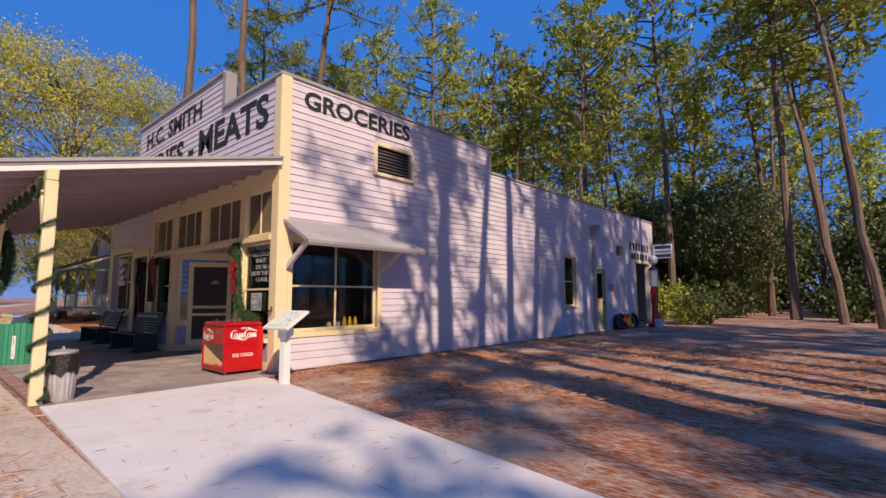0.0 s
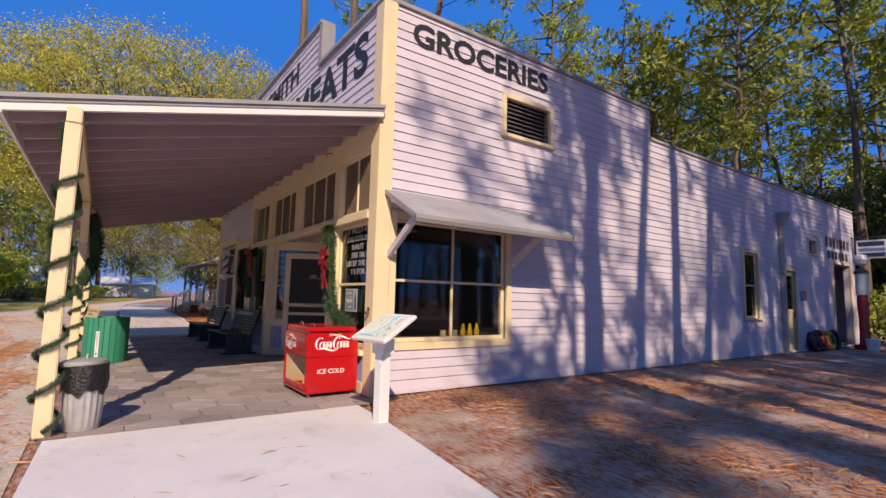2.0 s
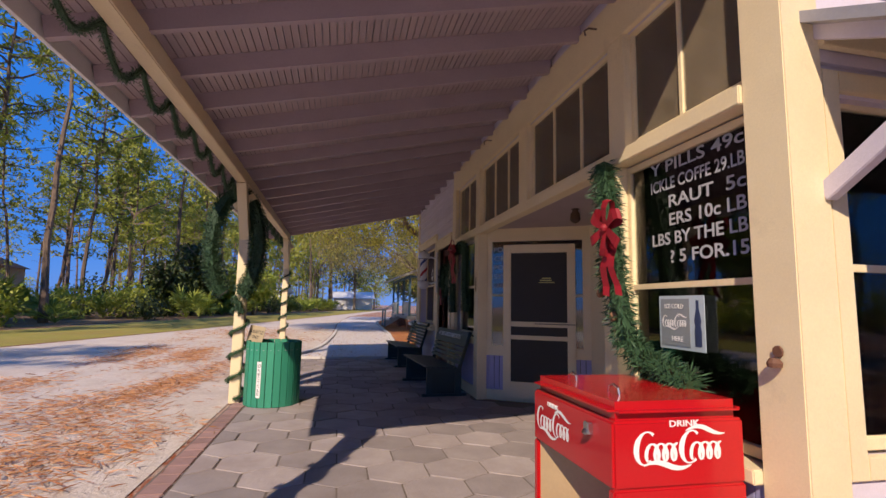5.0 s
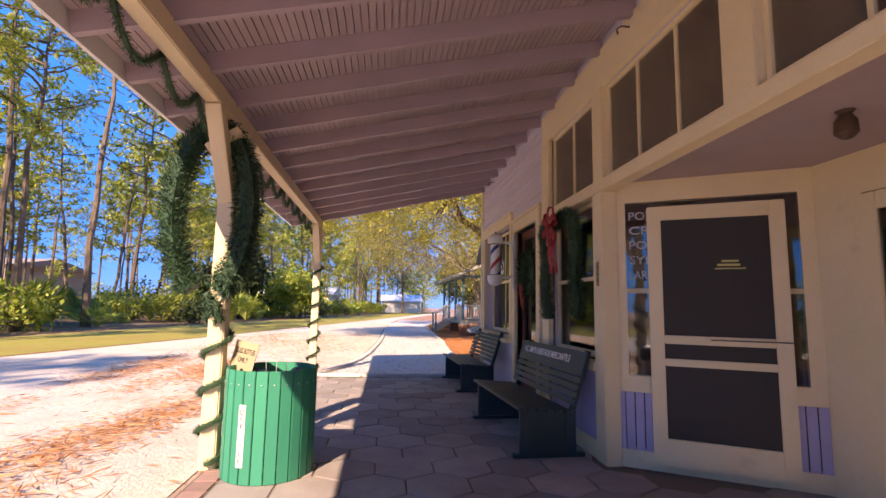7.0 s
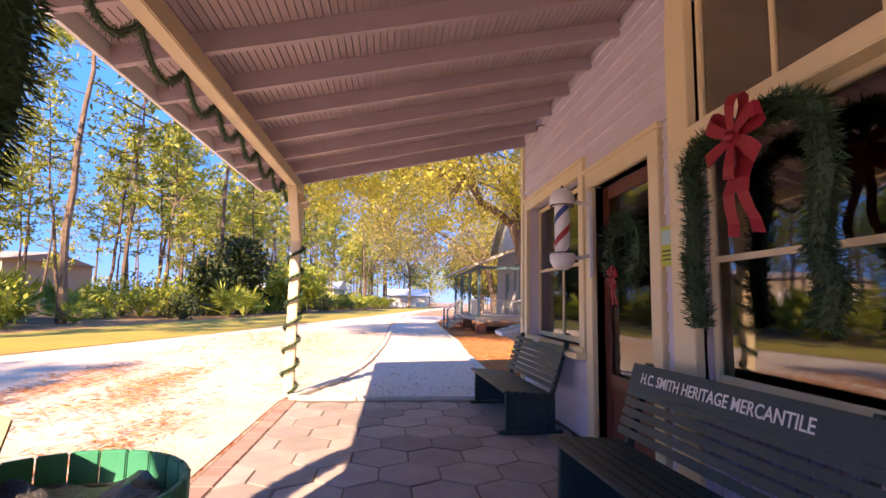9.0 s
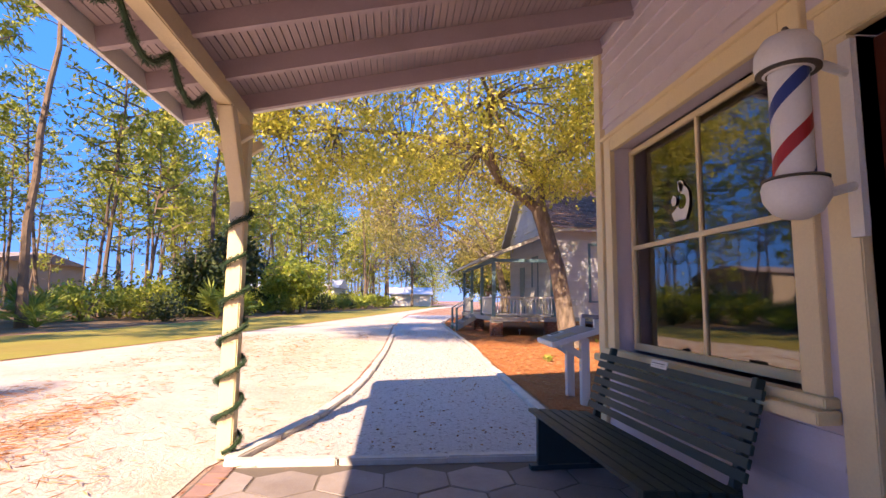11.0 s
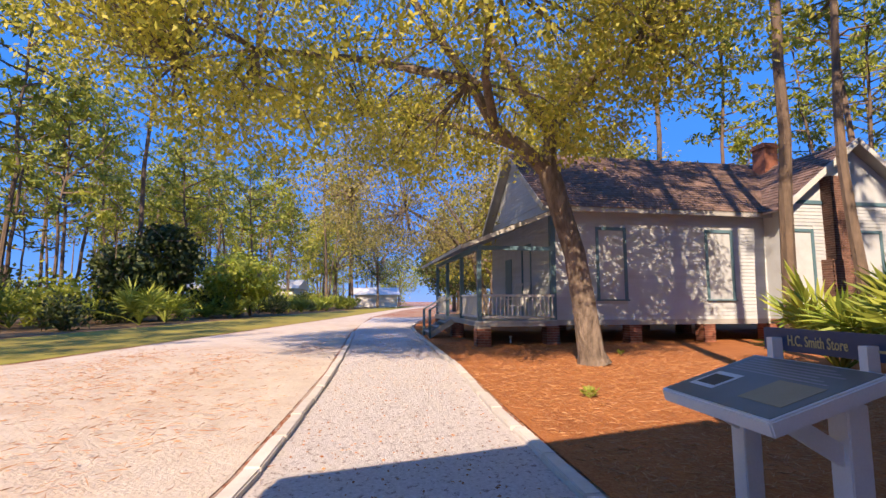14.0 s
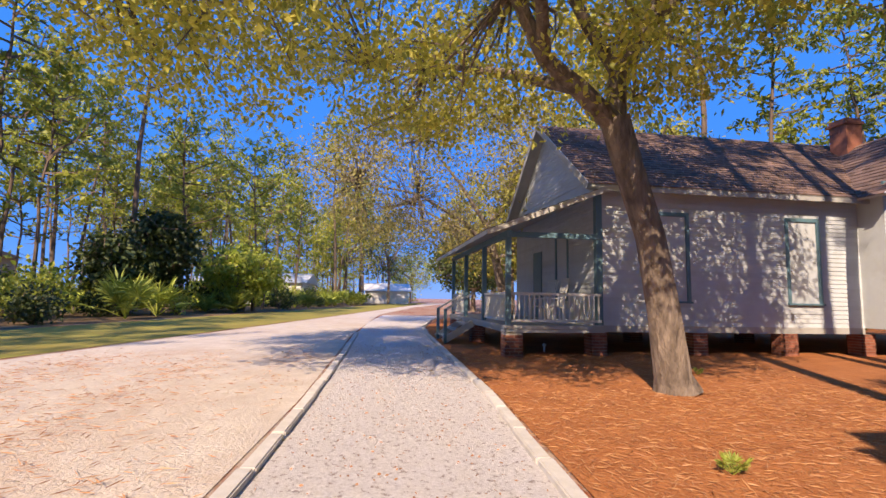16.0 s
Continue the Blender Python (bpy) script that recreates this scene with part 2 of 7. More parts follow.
m_oakbark = surface("oak_bark", (0.30, 0.235, 0.19), 0.9, (0.10, 0.075, 0.06), 7, 1.0, 18, 1.0, stretch=(1, 1, 0.3), bump_dist=0.03)
m_needles = leafy("pine_needles", (0.17, 0.23, 0.03), (0.46, 0.46, 0.07), 0.36)
m_oakleaf = leafy("oak_leaves", (0.28, 0.30, 0.05), (0.64, 0.57, 0.12), 0.5)
m_bushleaf = leafy("bush_leaves", (0.20, 0.28, 0.03), (0.50, 0.50, 0.08), 0.36)
# dark evergreen leaves, and leaves with the wood's shade put into their colour
m_dark_shade_leaf = leafy("dark_and_shaded_leaves", (0.03, 0.055, 0.013), (0.10, 0.13, 0.03), 0.25)
m_palm = leafy("palmetto_fronds", (0.18, 0.27, 0.04), (0.44, 0.48, 0.09), 0.34)
m_tinsel = leafy("garland_needles", (0.012, 0.04, 0.018), (0.05, 0.11, 0.05), 0.12)


def ground_mat(name, base, second, patch, straw=(0.27, 0.105, 0.045), patch_scale=0.35, lo=0.45, hi=0.62, amount=0.85, fine=(0.5, 0.42, 0.36)):
    """Loose ground with drifts of pine straw and grit."""
    m = bpy.data.materials.new(name)
    m.use_nodes = True
    nt = m.node_tree
    p = nt.nodes["Principled BSDF"]
    col = mix_rgb(nt, noise_fac(nt, 1.7, 0.35, 0.65, 8.0), base, second)
    col = mix_rgb(nt, math_node(nt, "MULTIPLY", noise_fac(nt, 26.0, 0.45, 0.6, 4.0), 0.5), col, fine)
    drift = noise_fac(nt, patch_scale, lo, hi, 9.0, rough=0.68)
    streak = noise_fac(nt, 9.0, 0.35, 0.6, 6.0, stretch=(1.0, 3.0, 1.0))
    drift = math_node(nt, "MULTIPLY", math_node(nt, "MULTIPLY", drift, streak), amount)
    col = mix_rgb(nt, drift, col, straw)
    col = mix_rgb(nt, math_node(nt, "MULTIPLY", noise_fac(nt, 60.0, 0.55, 0.7, 3.0), patch), col, tuple(c * 0.45 for c in second))
    nt.links.new(col, p.inputs["Base Color"])
    p.inputs["Roughness"].default_value = 0.95
    p.inputs["Specular IOR Level"].default_value = 0.15
    b = nt.nodes.new("ShaderNodeBump")
    b.inputs["Strength"].default_value, b.inputs["Distance"].default_value = 0.7, 0.02
    nt.links.new(noise_fac(nt, 30.0, 0.2, 0.8, 8.0), b.inputs["Height"])
    nt.links.new(b.outputs[0], p.inputs["Normal"])
    return m


m_lot = ground_mat("sandy_lot_with_pine_straw", (0.56, 0.44, 0.37), (0.33, 0.24, 0.19), 0.6, straw=(0.29, 0.07, 0.024), patch_scale=0.5, lo=0.40, hi=0.52, amount=1.0)
m_road = ground_mat("pale_shell_road", (0.68, 0.60, 0.53), (0.56, 0.48, 0.42), 0.3, straw=(0.45, 0.25, 0.14), patch_scale=0.28, lo=0.5, hi=0.7, amount=0.7)
m_mulch = ground_mat("orange_pine_straw_mulch", (0.42, 0.15, 0.055), (0.30, 0.10, 0.04), 0.7, straw=(0.50, 0.20, 0.08), patch_scale=1.0, fine=(0.52, 0.24, 0.10))
m_woodfloor = ground_mat("woodland_floor", (0.22, 0.15, 0.09), (0.14, 0.10, 0.06), 0.5, straw=(0.20, 0.09, 0.04), patch_scale=0.3, fine=(0.25, 0.2, 0.12))
m_grass = ground_mat("mown_grass", (0.31, 0.28, 0.06), (0.38, 0.30, 0.09), 0.4, straw=(0.30, 0.17, 0.07), patch_scale=0.4, amount=0.5, fine=(0.2, 0.24, 0.05))

# ---- ground ----
def sheet(name, outline, z, material, label, thick=0.0, category="ground"):
    mb = MB()
    if thick:
        mb.prism(outline, z - thick, z)
    else:
        mb.add([Vector((x, y, z)) for x, y in outline], [tuple(range(len(outline)))])
    return tagged(part(name, mb, material, bevel=0.0), label, category, kind="structure")


sheet("ground", [(-900, -900), (900, -900), (900, 900), (-900, 900)], -0.02, m_lot, "sandy ground strewn with red pine straw")
sheet("road", [(14, -7), (14, 1.6), (-8.6, 1.62), (-19.3, 1.62), (-20.7, 2.1), (-23.4, 2.45), (-28.8, 2.75), (-40, 2.95), (-60, 4.2), (-90, 9.5), (-140, 22), (-140, 17),
               (-85, 6.6), (-57.6, 1.6), (-31.6, -3.5), (-20, -6.2), (-8, -8.2)], -0.012, m_road, "wide pale crushed shell road", category="road")
sheet("verge", [(40, -8), (14, -8.6), (-8, -8.6), (-20, -6.4), (-31.6, -3.7), (-57.6, 1.4), (-85, 6.4), (-140, 16.5), (-140, 10), (-85, 0.5), (-45, -7.8), (-38, -8.9), (-20, -11.5), (-8, -13.4), (40, -14)], -0.009, m_grass,
      "strip of yellowing mown grass along the road", category="grass")
sheet("woodland_ground", [(60, -14.4), (-8, -13.8), (-20, -11.9), (-38, -9.3), (-45, -8.2), (-85, 0.1), (-140, 9.6), (-300, 30), (-300, -300), (60, -300)], -0.006, m_woodfloor, "woodland floor of dead leaves and straw")
sheet("mulch_bed", [(-19.75, 4.6), (-20.5, 4.95), (-25, 5.12), (-28.8, 5.38), (-39, 5.72), (-44, 6.05), (-52, 7.5), (-60, 12), (-60, 40), (-19.75, 40)], 0.0, m_mulch, "bed of orange pine straw mulch beside the path", category="mulch")
sheet("pavement", [(-8.6, 1.72), (-8.6, 4.62), (-7.75, 4.55), (-5.05, 4.16), (-2.5, 3.72), (2, 3.0), (9, 2.1), (9, 0.2), (0, 1.35), (-4.5, 1.60)], 0.012, m_concrete, "pale smooth concrete walk", thick=0.10, category="pavement")
sheet("paving_bed", [(-8.61, 1.68), (-8.61, 4.98), (-10.6, 4.98), (-11.4, 6.3), (-13.25, 6.3), (-14.0, 4.98), (-19.3, 4.98), (-19.3, 1.68)], 0.0, m_joint, "sandy bed under the porch pavers", thick=0.08, category="pavement")
KL = [(-19.35, 1.78), (-20.0, 1.98), (-20.75, 2.22), (-22.0, 2.44), (-23.4, 2.6), (-26, 2.76), (-28.8, 2.88), (-34, 3.02), (-40, 3.1), (-48, 3.45), (-58, 4.4)]
KR = [(-19.5, 4.42), (-20.5, 4.78), (-22.5, 4.88), (-25.1, 4.97), (-28.8, 5.24), (-34, 5.42), (-39, 5.56), (-43.6, 5.85), (-50, 6.9), (-58, 8.6)]
sheet("path", KL + KR[::-1], 0.004, m_shell, "narrow walk of grey crushed shell between kerbs", category="path")


def kerb(points, width=0.13, label="row of low pale kerb stones"):
    root = thing("kerb", label, "kerb", kind="structure")
    for a, b in zip(points[:-1], points[1:]):
        a, b = Vector((*a, 0)), Vector((*b, 0))
        n = max(1, round((b - a).length / 0.95))
        for i in range(n):
            p, q = a.lerp(b, (i + 0.01) / n), a.lerp(b, (i + 0.99) / n)
            j = Vector((0, random.uniform(-0.012, 0.012), random.uniform(0.0, 0.012)))
            part("kerb_stone", MB().beam(p + j + Vector((0, 0, 0.005)), q + j + Vector((0, 0, 0.005)), width, 0.09), m_kerb, root, bevel=0.012)
    return root


kerb(KL[:9])
kerb(KR[:9])
kerb([(-19.3, 1.75), (-19.3, 4.4)], 0.10, "pale edging stone across the walk")

# ---- store ----
S, F = -9.0, 5.0      # planes of the side wall and the front
XE, YE = -19.57, 24.4  # far ends


def siding(parent, axis, plane, a0, a1, z0, z1, holes=(), pitch=0.137, normal=1, material=None):
    """Lapped boards, one object each, between a0 and a1 along the wall, cut round the holes (a0, a1, z0, z1)."""
    z = z0
    while z < z1 - 0.01:
        top = min(z + pitch, z1)
        spans = [(a0, a1)]
        for h0, h1, hz0, hz1 in holes:
            if hz0 < top - 0.02 and hz1 > z + 0.02:
                cut = []
                for s0, s1 in spans:
                    if h1 <= s0 or h0 >= s1:
                        cut.append((s0, s1))
                    else:
                        if h0 > s0 + 0.02:
                            cut.append((s0, h0))
                        if h1 < s1 - 0.02:
                            cut.append((h1, s1))
                spans = cut
        for s0, s1 in spans:
            # the butt edge stands proud, the top tucks under the next board
            prof = [(0.0, z), (0.024, z + 0.001), (0.022, z + 0.012), (0.006, top + 0.008), (0.0, top + 0.008)]
            mb = MB()
            vs = []
            for s in (s0, s1):
                for d, zz in prof:
                    vs.append(Vector((s, plane + normal * d, zz)) if axis == "x" else Vector((plane + normal * d, s, zz)))
            n = len(prof)
            fs = [tuple(range(n)), tuple(reversed(range(n, 2 * n)))] + [(i, n + i, n + (i + 1) % n, (i + 1) % n) for i in range(n)]
            if (axis == "x") == (normal < 0):
                fs = [tuple(reversed(q)) for q in fs]
            part("board", mb.add(vs, fs), material or m_siding, parent)
        z += pitch


def wall(name, label, pieces, material, category="wall"):
    mb = MB()
    for b in pieces:
        mb.box(*b)
    return tagged(part(name, mb, material), label, category, kind="structure")


T = 0.18
SIDE_HOLES = [(5.30, 7.36, 0.66, 2.36), (7.24, 8.34, 4.06, 4.68), (15.62, 16.5, 0.95, 2.72), (18.08, 18.95, 0.02, 2.36), (22.2, 23.9, 0.0, 2.8), (20.1, 20.75, 3.0, 3.42)]


def holed(name, label, axis, p0, p1, a0, a1, z0, z1, holes, material):
    """A thick wall cut into boxes round its holes."""
    cuts = sorted({a0, a1, *[h[0] for h in holes], *[h[1] for h in holes]})
    mb = MB()
    for c0, c1 in zip(cuts[:-1], cuts[1:]):
        z = z0
        for h in sorted([h for h in holes if h[0] <= c0 + 1e-6 and h[1] >= c1 - 1e-6], key=lambda q: q[2]):
            if h[2] > z + 1e-4:
                mb.box(*((p0, p1, c0, c1) if axis == "y" else (c0, c1, p0, p1)), z, h[2])
            z = h[3]
        if z < z1:
            mb.box(*((p0, p1, c0, c1) if axis == "y" else (c0, c1, p0, p1)), z, z1)
    return tagged(part(name, mb, material), label, "wall", kind="structure")


w_side = holed("wall_east", "long side wall of lavender-grey lapped boards in tree shade", "y", S - T, S - 0.002, F, 11.45, 0.0, 5.46, [h for h in SIDE_HOLES if h[1] < 11], m_siding)
w_side2 = holed("wall_east_rear", "lower rear side wall of lavender-grey lapped boards", "y", S - T, S - 0.002, 11.45, YE, 0.0, 4.80, [h for h in SIDE_HOLES if h[0] > 11], m_siding)
FRONT_HOLES = [(-15.42, -14.10, 0.80, 3.36), (-14.05, -10.45, 0.0, 2.44), (-14.05, -10.35, 2.48, 3.36), (-10.45, -9.2, 0.56, 2.38), (-10.30, -9.2, 2.46, 3.36), (-17.0, -15.95, 0.06, 2.46), (-19.32, -17.3, 0.86, 2.70)]
w_front = holed("wall_south", "store front of lavender boards with raised false front", "x", F + 0.002, F + T, XE, S - T, 0.0, 5.46, FRONT_HOLES, m_siding)
wall("false_front", "raised middle of the false front", [(-17.2, -11.5, F + 0.002, F + T, 5.46, 6.28)], m_siding)
wall("wall_west", "far side wall of the store", [(XE, XE + T, F + T, 11.45, 0.0, 5.95), (XE, XE + T, 11.45, YE, 0.0, 4.8)], m_siding)
wall("wall_north", "rear wall of the store", [(XE, S, YE, YE + T, 0.0, 4.75)], m_siding)
wall("store_roof", "flat grey store roof", [(XE + T, S - T, F + T, YE, 4.45, 4.55)], m_roofgrey, "roof")
# inner surfaces carry the dimness of the rooms in their colour
wall("floor", "wooden store floor coloured dark for the dim room", [(XE + T, S - T, 6.42, YE, 0.02, 0.1), (XE + T, -14.2, F + T, 6.42, 0.02, 0.1), (-10.4, S - T, F + T, 6.42, 0.02, 0.1)], m_dark, "floor")
wall("ceiling", "store ceiling coloured dark for the dim room", [(XE + T, S - T, F + T, YE, 3.45, 3.5)], m_dark, "ceiling")
wall("partition", "wall inside the store coloured dark for the dim room", [(XE + T, S - T, 11.2, 11.3, 0.1, 3.45), (-15.75, -15.65, F + T, 11.2, 0.1, 3.45)], m_dark)

# boards of the side wall and the front
siding(w_side, "y", S, F + 0.17, 11.45, 0.05, 5.46, [(5.1, 7.44, 0.58, 2.45), (7.19, 8.39, 4.0, 4.74)])
siding(w_side2, "y", S, 11.45, YE, 0.05, 4.80, [(15.53, 16.6, 0.88, 2.8), (18.0, 19.03, 0.0, 2.44), (22.1, 24.0, 0.0, 2.88), (20.03, 20.82, 2.94, 3.5)])
siding(w_front, "x", F, XE + 0.02, -9.16, 3.72, 5.46, normal=-1)
siding(w_front, "x", F, -17.2, -11.5, 5.46, 6.28, normal=-1)
siding(w_front, "x", F, XE + 0.1, -15.68, 0.05, 3.72, [(-17.17, -15.78, 0.0, 2.66), (-19.5, -17.15, 0.78, 2.88)], normal=-1)

# trims of the store
def trim(name, label, boxes, material=None, bevel=0.006):
    mb = MB()
    for b in boxes:
        mb.box(*b)
    return tagged(part(name, mb, material or m_cream, bevel=bevel), label, "trim", kind="structure")


trim("corner_post", "tall cream corner post of the store", [(-9.2, -8.955, 4.95, 5.17, 0.0, 5.5)])
trim("corner_post", "cream board on the far corner of the store", [(XE - 0.03, XE + 0.1, 4.955, 5.1, 0.0, 3.72)])
trim("parapet_cap", "grey metal cap on the parapet", [(S - 0.22, S + 0.05, 4.93, 11.47, 5.46, 5.53), (S - 0.22, S + 0.05, 11.43, YE + 0.05, 4.80, 4.86)], m_roofgrey)
trim("parapet_cap", "grey metal cap on the front parapet", [(-11.5, S - 0.22, 4.93, 5.2, 5.46, 5.53), (-17.25, -11.45, 4.93, 5.2, 6.28, 6.35), (XE, -17.2, 4.93, 5.2, 5.46, 5.53), (-11.52, -11.36, 4.94, 5.19, 5.531, 6.279)], m_roofgrey)
trim("baseboard", "pale skirting board at the foot of the side wall", [(S, S + 0.03, 5.18, YE, 0.0, 0.05)], m_siding)
trim("header_board", "long cream board above the transom windows", [(-15.66, -9.2, 4.955, 5.0, 3.36, 3.72)])
trim("transom_rail", "long cream beam under the transom windows", [(-15.62, -9.2, 4.93, 5.06, 2.37, 2.475)])
trim("pilaster", "cream pilaster between the two shop fronts", [(-15.66, -15.42, 4.945, 5.03, 0.0, 3.36)])
trim("pilaster", "cream post beside the recessed entrance", [(-14.16, -13.96, 4.94, 5.08, 0.0, 2.37)])
trim("pilaster", "cream post on the other side of the entrance", [(-10.55, -10.38, 4.94, 5.08, 0.0, 2.37)])


def window(name, label, axis, plane, normal, a0, a1, z0, z1, casing=0.09, columns=1, rows=2, sash=0.045, sill=True, cap=False, material=None, reveal=0.07, pane_mat=None):
    """Window with casing, sashes, glazing bars and one pane to each light."""
    mat = material or m_cream
    root = thing(name, label, "window", kind="structure")

    def bx(mb, s0, s1, d0, d1, b0, b1):
        p, q = sorted((plane + normal * d0, plane + normal * d1))
        return mb.box(*((s0, s1, p, q) if axis == "x" else (p, q, s0, s1)), b0, b1)

    fr = MB()
    if casing:
        bx(fr, a0 - casing, a0, -0.01, 0.035, z0 - (0 if sill else casing), z1 + casing)
        bx(fr, a1, a1 + casing, -0.01, 0.035, z0 - (0 if sill else casing), z1 + casing)
        bx(fr, a0, a1, -0.01, 0.035, z1, z1 + casing)
        if not sill:
            bx(fr, a0, a1, -0.01, 0.035, z0 - casing, z0)
        if cap:
            bx(fr, a0 - casing - 0.02, a1 + casing + 0.02, -0.01, 0.055, z1 + casing, z1 + casing + 0.035)
    bx(fr, a0, a0 + sash, -reveal - 0.03, -reveal + 0.02, z0, z1)
    bx(fr, a1 - sash, a1, -reveal - 0.03, -reveal + 0.02, z0, z1)
    bx(fr, a0 + sash, a1 - sash, -reveal - 0.03, -reveal + 0.02, z0, z0 + sash * 1.3)
    bx(fr, a0 + sash, a1 - sash, -reveal - 0.03, -reveal + 0.02, z1 - sash, z1)
    part("window_frame", fr, mat, root, bevel=0.004)
    if sill:
        part("window_sill", bx(MB(), a0 - casing - 0.03, a1 + casing + 0.03, -0.02, 0.075, z0 - 0.05, z0), mat, root, bevel=0.006)
    for i in range(1, columns):
        c = a0 + (a1 - a0) * i / columns
        part("glazing_bar", bx(MB(), c - 0.014, c + 0.014, -reveal - 0.025, -reveal + 0.012, z0 + sash, z1 - sash), mat, root)
    for j in range(1, rows):
        c = z0 + (z1 - z0) * j / rows
        part("meeting_rail", bx(MB(), a0 + sash, a1 - sash, -reveal - 0.028, -reveal + 0.016, c - 0.018, c + 0.018), mat, root)
    for i in range(columns):
        for j in range(rows):
            g = 0.008
            p0, p1 = a0 + (a1 - a0) * i / columns + g, a0 + (a1 - a0) * (i + 1) / columns - g
            q0, q1 = z0 + (z1 - z0) * j / rows + g, z0 + (z1 - z0) * (j + 1) / rows - g
            ob = part("pane", bx(MB(), p0, p1, -reveal - 0.006, -reveal - 0.002, q0, q1), pane_mat or m_glass, root)
            ob.visible_shadow = False
    return root


window("window_1", "large four-light shop window in a cream frame under an awning", "y", S, 1, 5.28, 7.33, 0.68, 2.38, casing=0.10, columns=2, rows=2, sill=False, pane_mat=m_sideglass)
window("window_2", "cream sash window in the side wall", "y", S, 1, 15.65, 16.48, 0.98, 2.70, casing=0.08)
window("window_3", "large shop window with a hanging garland", "x", F, -1, -15.40, -14.18, 0.86, 2.37, casing=0, sill=False, pane_mat=m_shopglass)
window("window_4", "shop window with a painted price list", "x", F, -1, -10.38, -9.22, 0.58, 2.36, casing=0, sill=False)
window("window_5", "barber shop window in a wide cream frame", "x", F, -1, -19.30, -17.36, 0.90, 2.66, casing=0.13, columns=2, rows=2, cap=True, reveal=0.16, pane_mat=m_shopglass)
for a0, a1, n in ((-15.40, -14.17, 2), (-13.96, -12.38, 3), (-12.12, -10.46, 3), (-10.24, -9.22, 2)):
    window("transom_window", "dark transom lights in cream bars", "x", F, -1, a0, a1, 2.48, 3.36, casing=0, columns=n, rows=1, sash=0.04, sill=False, reveal=0.03, pane_mat=m_dustglass)
trim("transom_mullion", "cream posts between the transom windows", [(-14.17, -13.96, 4.955, 5.02, 2.475, 3.36), (-12.38, -12.12, 4.955, 5.02, 2.475, 3.36), (-10.46, -10.24, 4.955, 5.02, 2.475, 3.36)])
trim("bulkhead_cap", "cream ledge under the shop windows", [(-15.42, -14.16, 4.93, 5.05, 0.76, 0.84), (-10.40, -9.2, 4.90, 5.05, 0.50, 0.57)])


def beadboard(name, a, b, z0, z1, label):
    """Vertical tongued boards between two plan points."""
    a, b = Vector((*a, 0)), Vector((*b, 0))
    root = thing(name, label, "wall panel", kind="structure")
    n = max(2, round((b - a).length / 0.075))
    d = (b - a).normalized()
    nrm = Vector((d.y, -d.x, 0))
    for i in range(n):
        p, q = a.lerp(b, (i + 0.06) / n), a.lerp(b, (i + 0.94) / n)
        mb = MB()
        vs = [Vector((w.x, w.y, z)) + nrm * o for w, o in ((p, 0.0), (q, 0.0), (q, 0.012), (p, 0.012)) for z in (z0, z1)]
        mb.add(vs, [(0, 1, 3, 2), (2, 3, 5, 4), (4, 5, 7, 6), (6, 7, 1, 0), (0, 2, 4, 6), (1, 7, 5, 3)])
        part("board", mb, m_beadblue, root)
    return root


beadboard("bulkhead", (-15.42, 4.985), (-14.05, 4.985), 0.14, 0.76, "periwinkle beadboard below the shop window")
beadboard("bulkhead", (-10.45, 4.985), (-9.2, 4.985), 0.14, 0.50, "periwinkle beadboard below the price list window")
trim("baseboard", "cream skirting along the shop fronts", [(-15.42, -14.0, 4.95, 5.0, 0.0, 0.15), (-10.5, -9.2, 4.95, 5.0, 0.0, 0.15)])

# recessed entrance with splayed sides
RL0, RL1, RR0, RR1, YB = (-14.0, 5.06), (-13.22, 6.32), (-10.5, 5.06), (-11.28, 6.32), 6.32


def splay_wall(p0, p1, z0, z1, thick, away):
    a, b = Vector((*p0, 0)), Vector((*p1, 0))
    d = (b - a).normalized()
    nrm = Vector((-d.y, d.x, 0)) * away
    vs = [Vector((w.x, w.y, z)) + nrm * o for w, o in ((a, 0), (b, 0), (b, thick), (a, thick)) for z in (z0, z1)]
    return vs, [(0, 2, 3, 1), (2, 4, 5, 3), (4, 6, 7, 5), (6, 0, 1, 7), (1, 3, 5, 7), (0, 6, 4, 2)]


def splay(p0, p1, away, label):
    d = (Vector((*p1, 0)) - Vector((*p0, 0)))
    at = lambda f: tuple((Vector((*p0, 0)) + d * f)[:2])
    mb = MB()
    for f0, f1, z0, z1 in ((0, 1, 0.0, 0.15), (0, 1, 0.62, 0.76), (0, 1, 2.26, 2.45), (0, 0.07, 0.76, 2.26), (0.93, 1, 0.76, 2.26), (0.07, 0.93, 1.46, 1.50)):
        mb.add(*splay_wall(at(f0), at(f1), z0, z1, 0.07, away))
    w = tagged(part("entrance_side", mb, m_cream), label, "wall", kind="structure")
    ob = part("pane", MB().add(*splay_wall(at(0.07), at(0.93), 0.76, 2.26, 0.006, away)), m_glass, w)
    ob.visible_shadow = False
    return w


splay(RL0, RL1, 1, "splayed cream side of the entrance with a tall window")
splay(RR0, RR1, -1, "splayed cream side of the entrance with a tall window")
beadboard("bulkhead", RL0, RL1, 0.15, 0.62, "periwinkle beadboard in the entrance")
beadboard("bulkhead", RR1, RR0, 0.15, 0.62, "periwinkle beadboard in the entrance")
wall("entrance_soffit", "mauve ceiling over the recessed entrance", [(-14.1, -10.4, 5.06, 6.5, 2.45, 2.475)], m_porchwood, "ceiling")
wall("entrance_back", "cream wall round the inner door", [(-13.3, -12.85, YB, YB + 0.1, 0, 2.45), (-11.75, -11.2, YB, YB + 0.1, 0, 2.45), (-12.85, -11.75, YB, YB + 0.1, 2.15, 2.45)], m_cream)


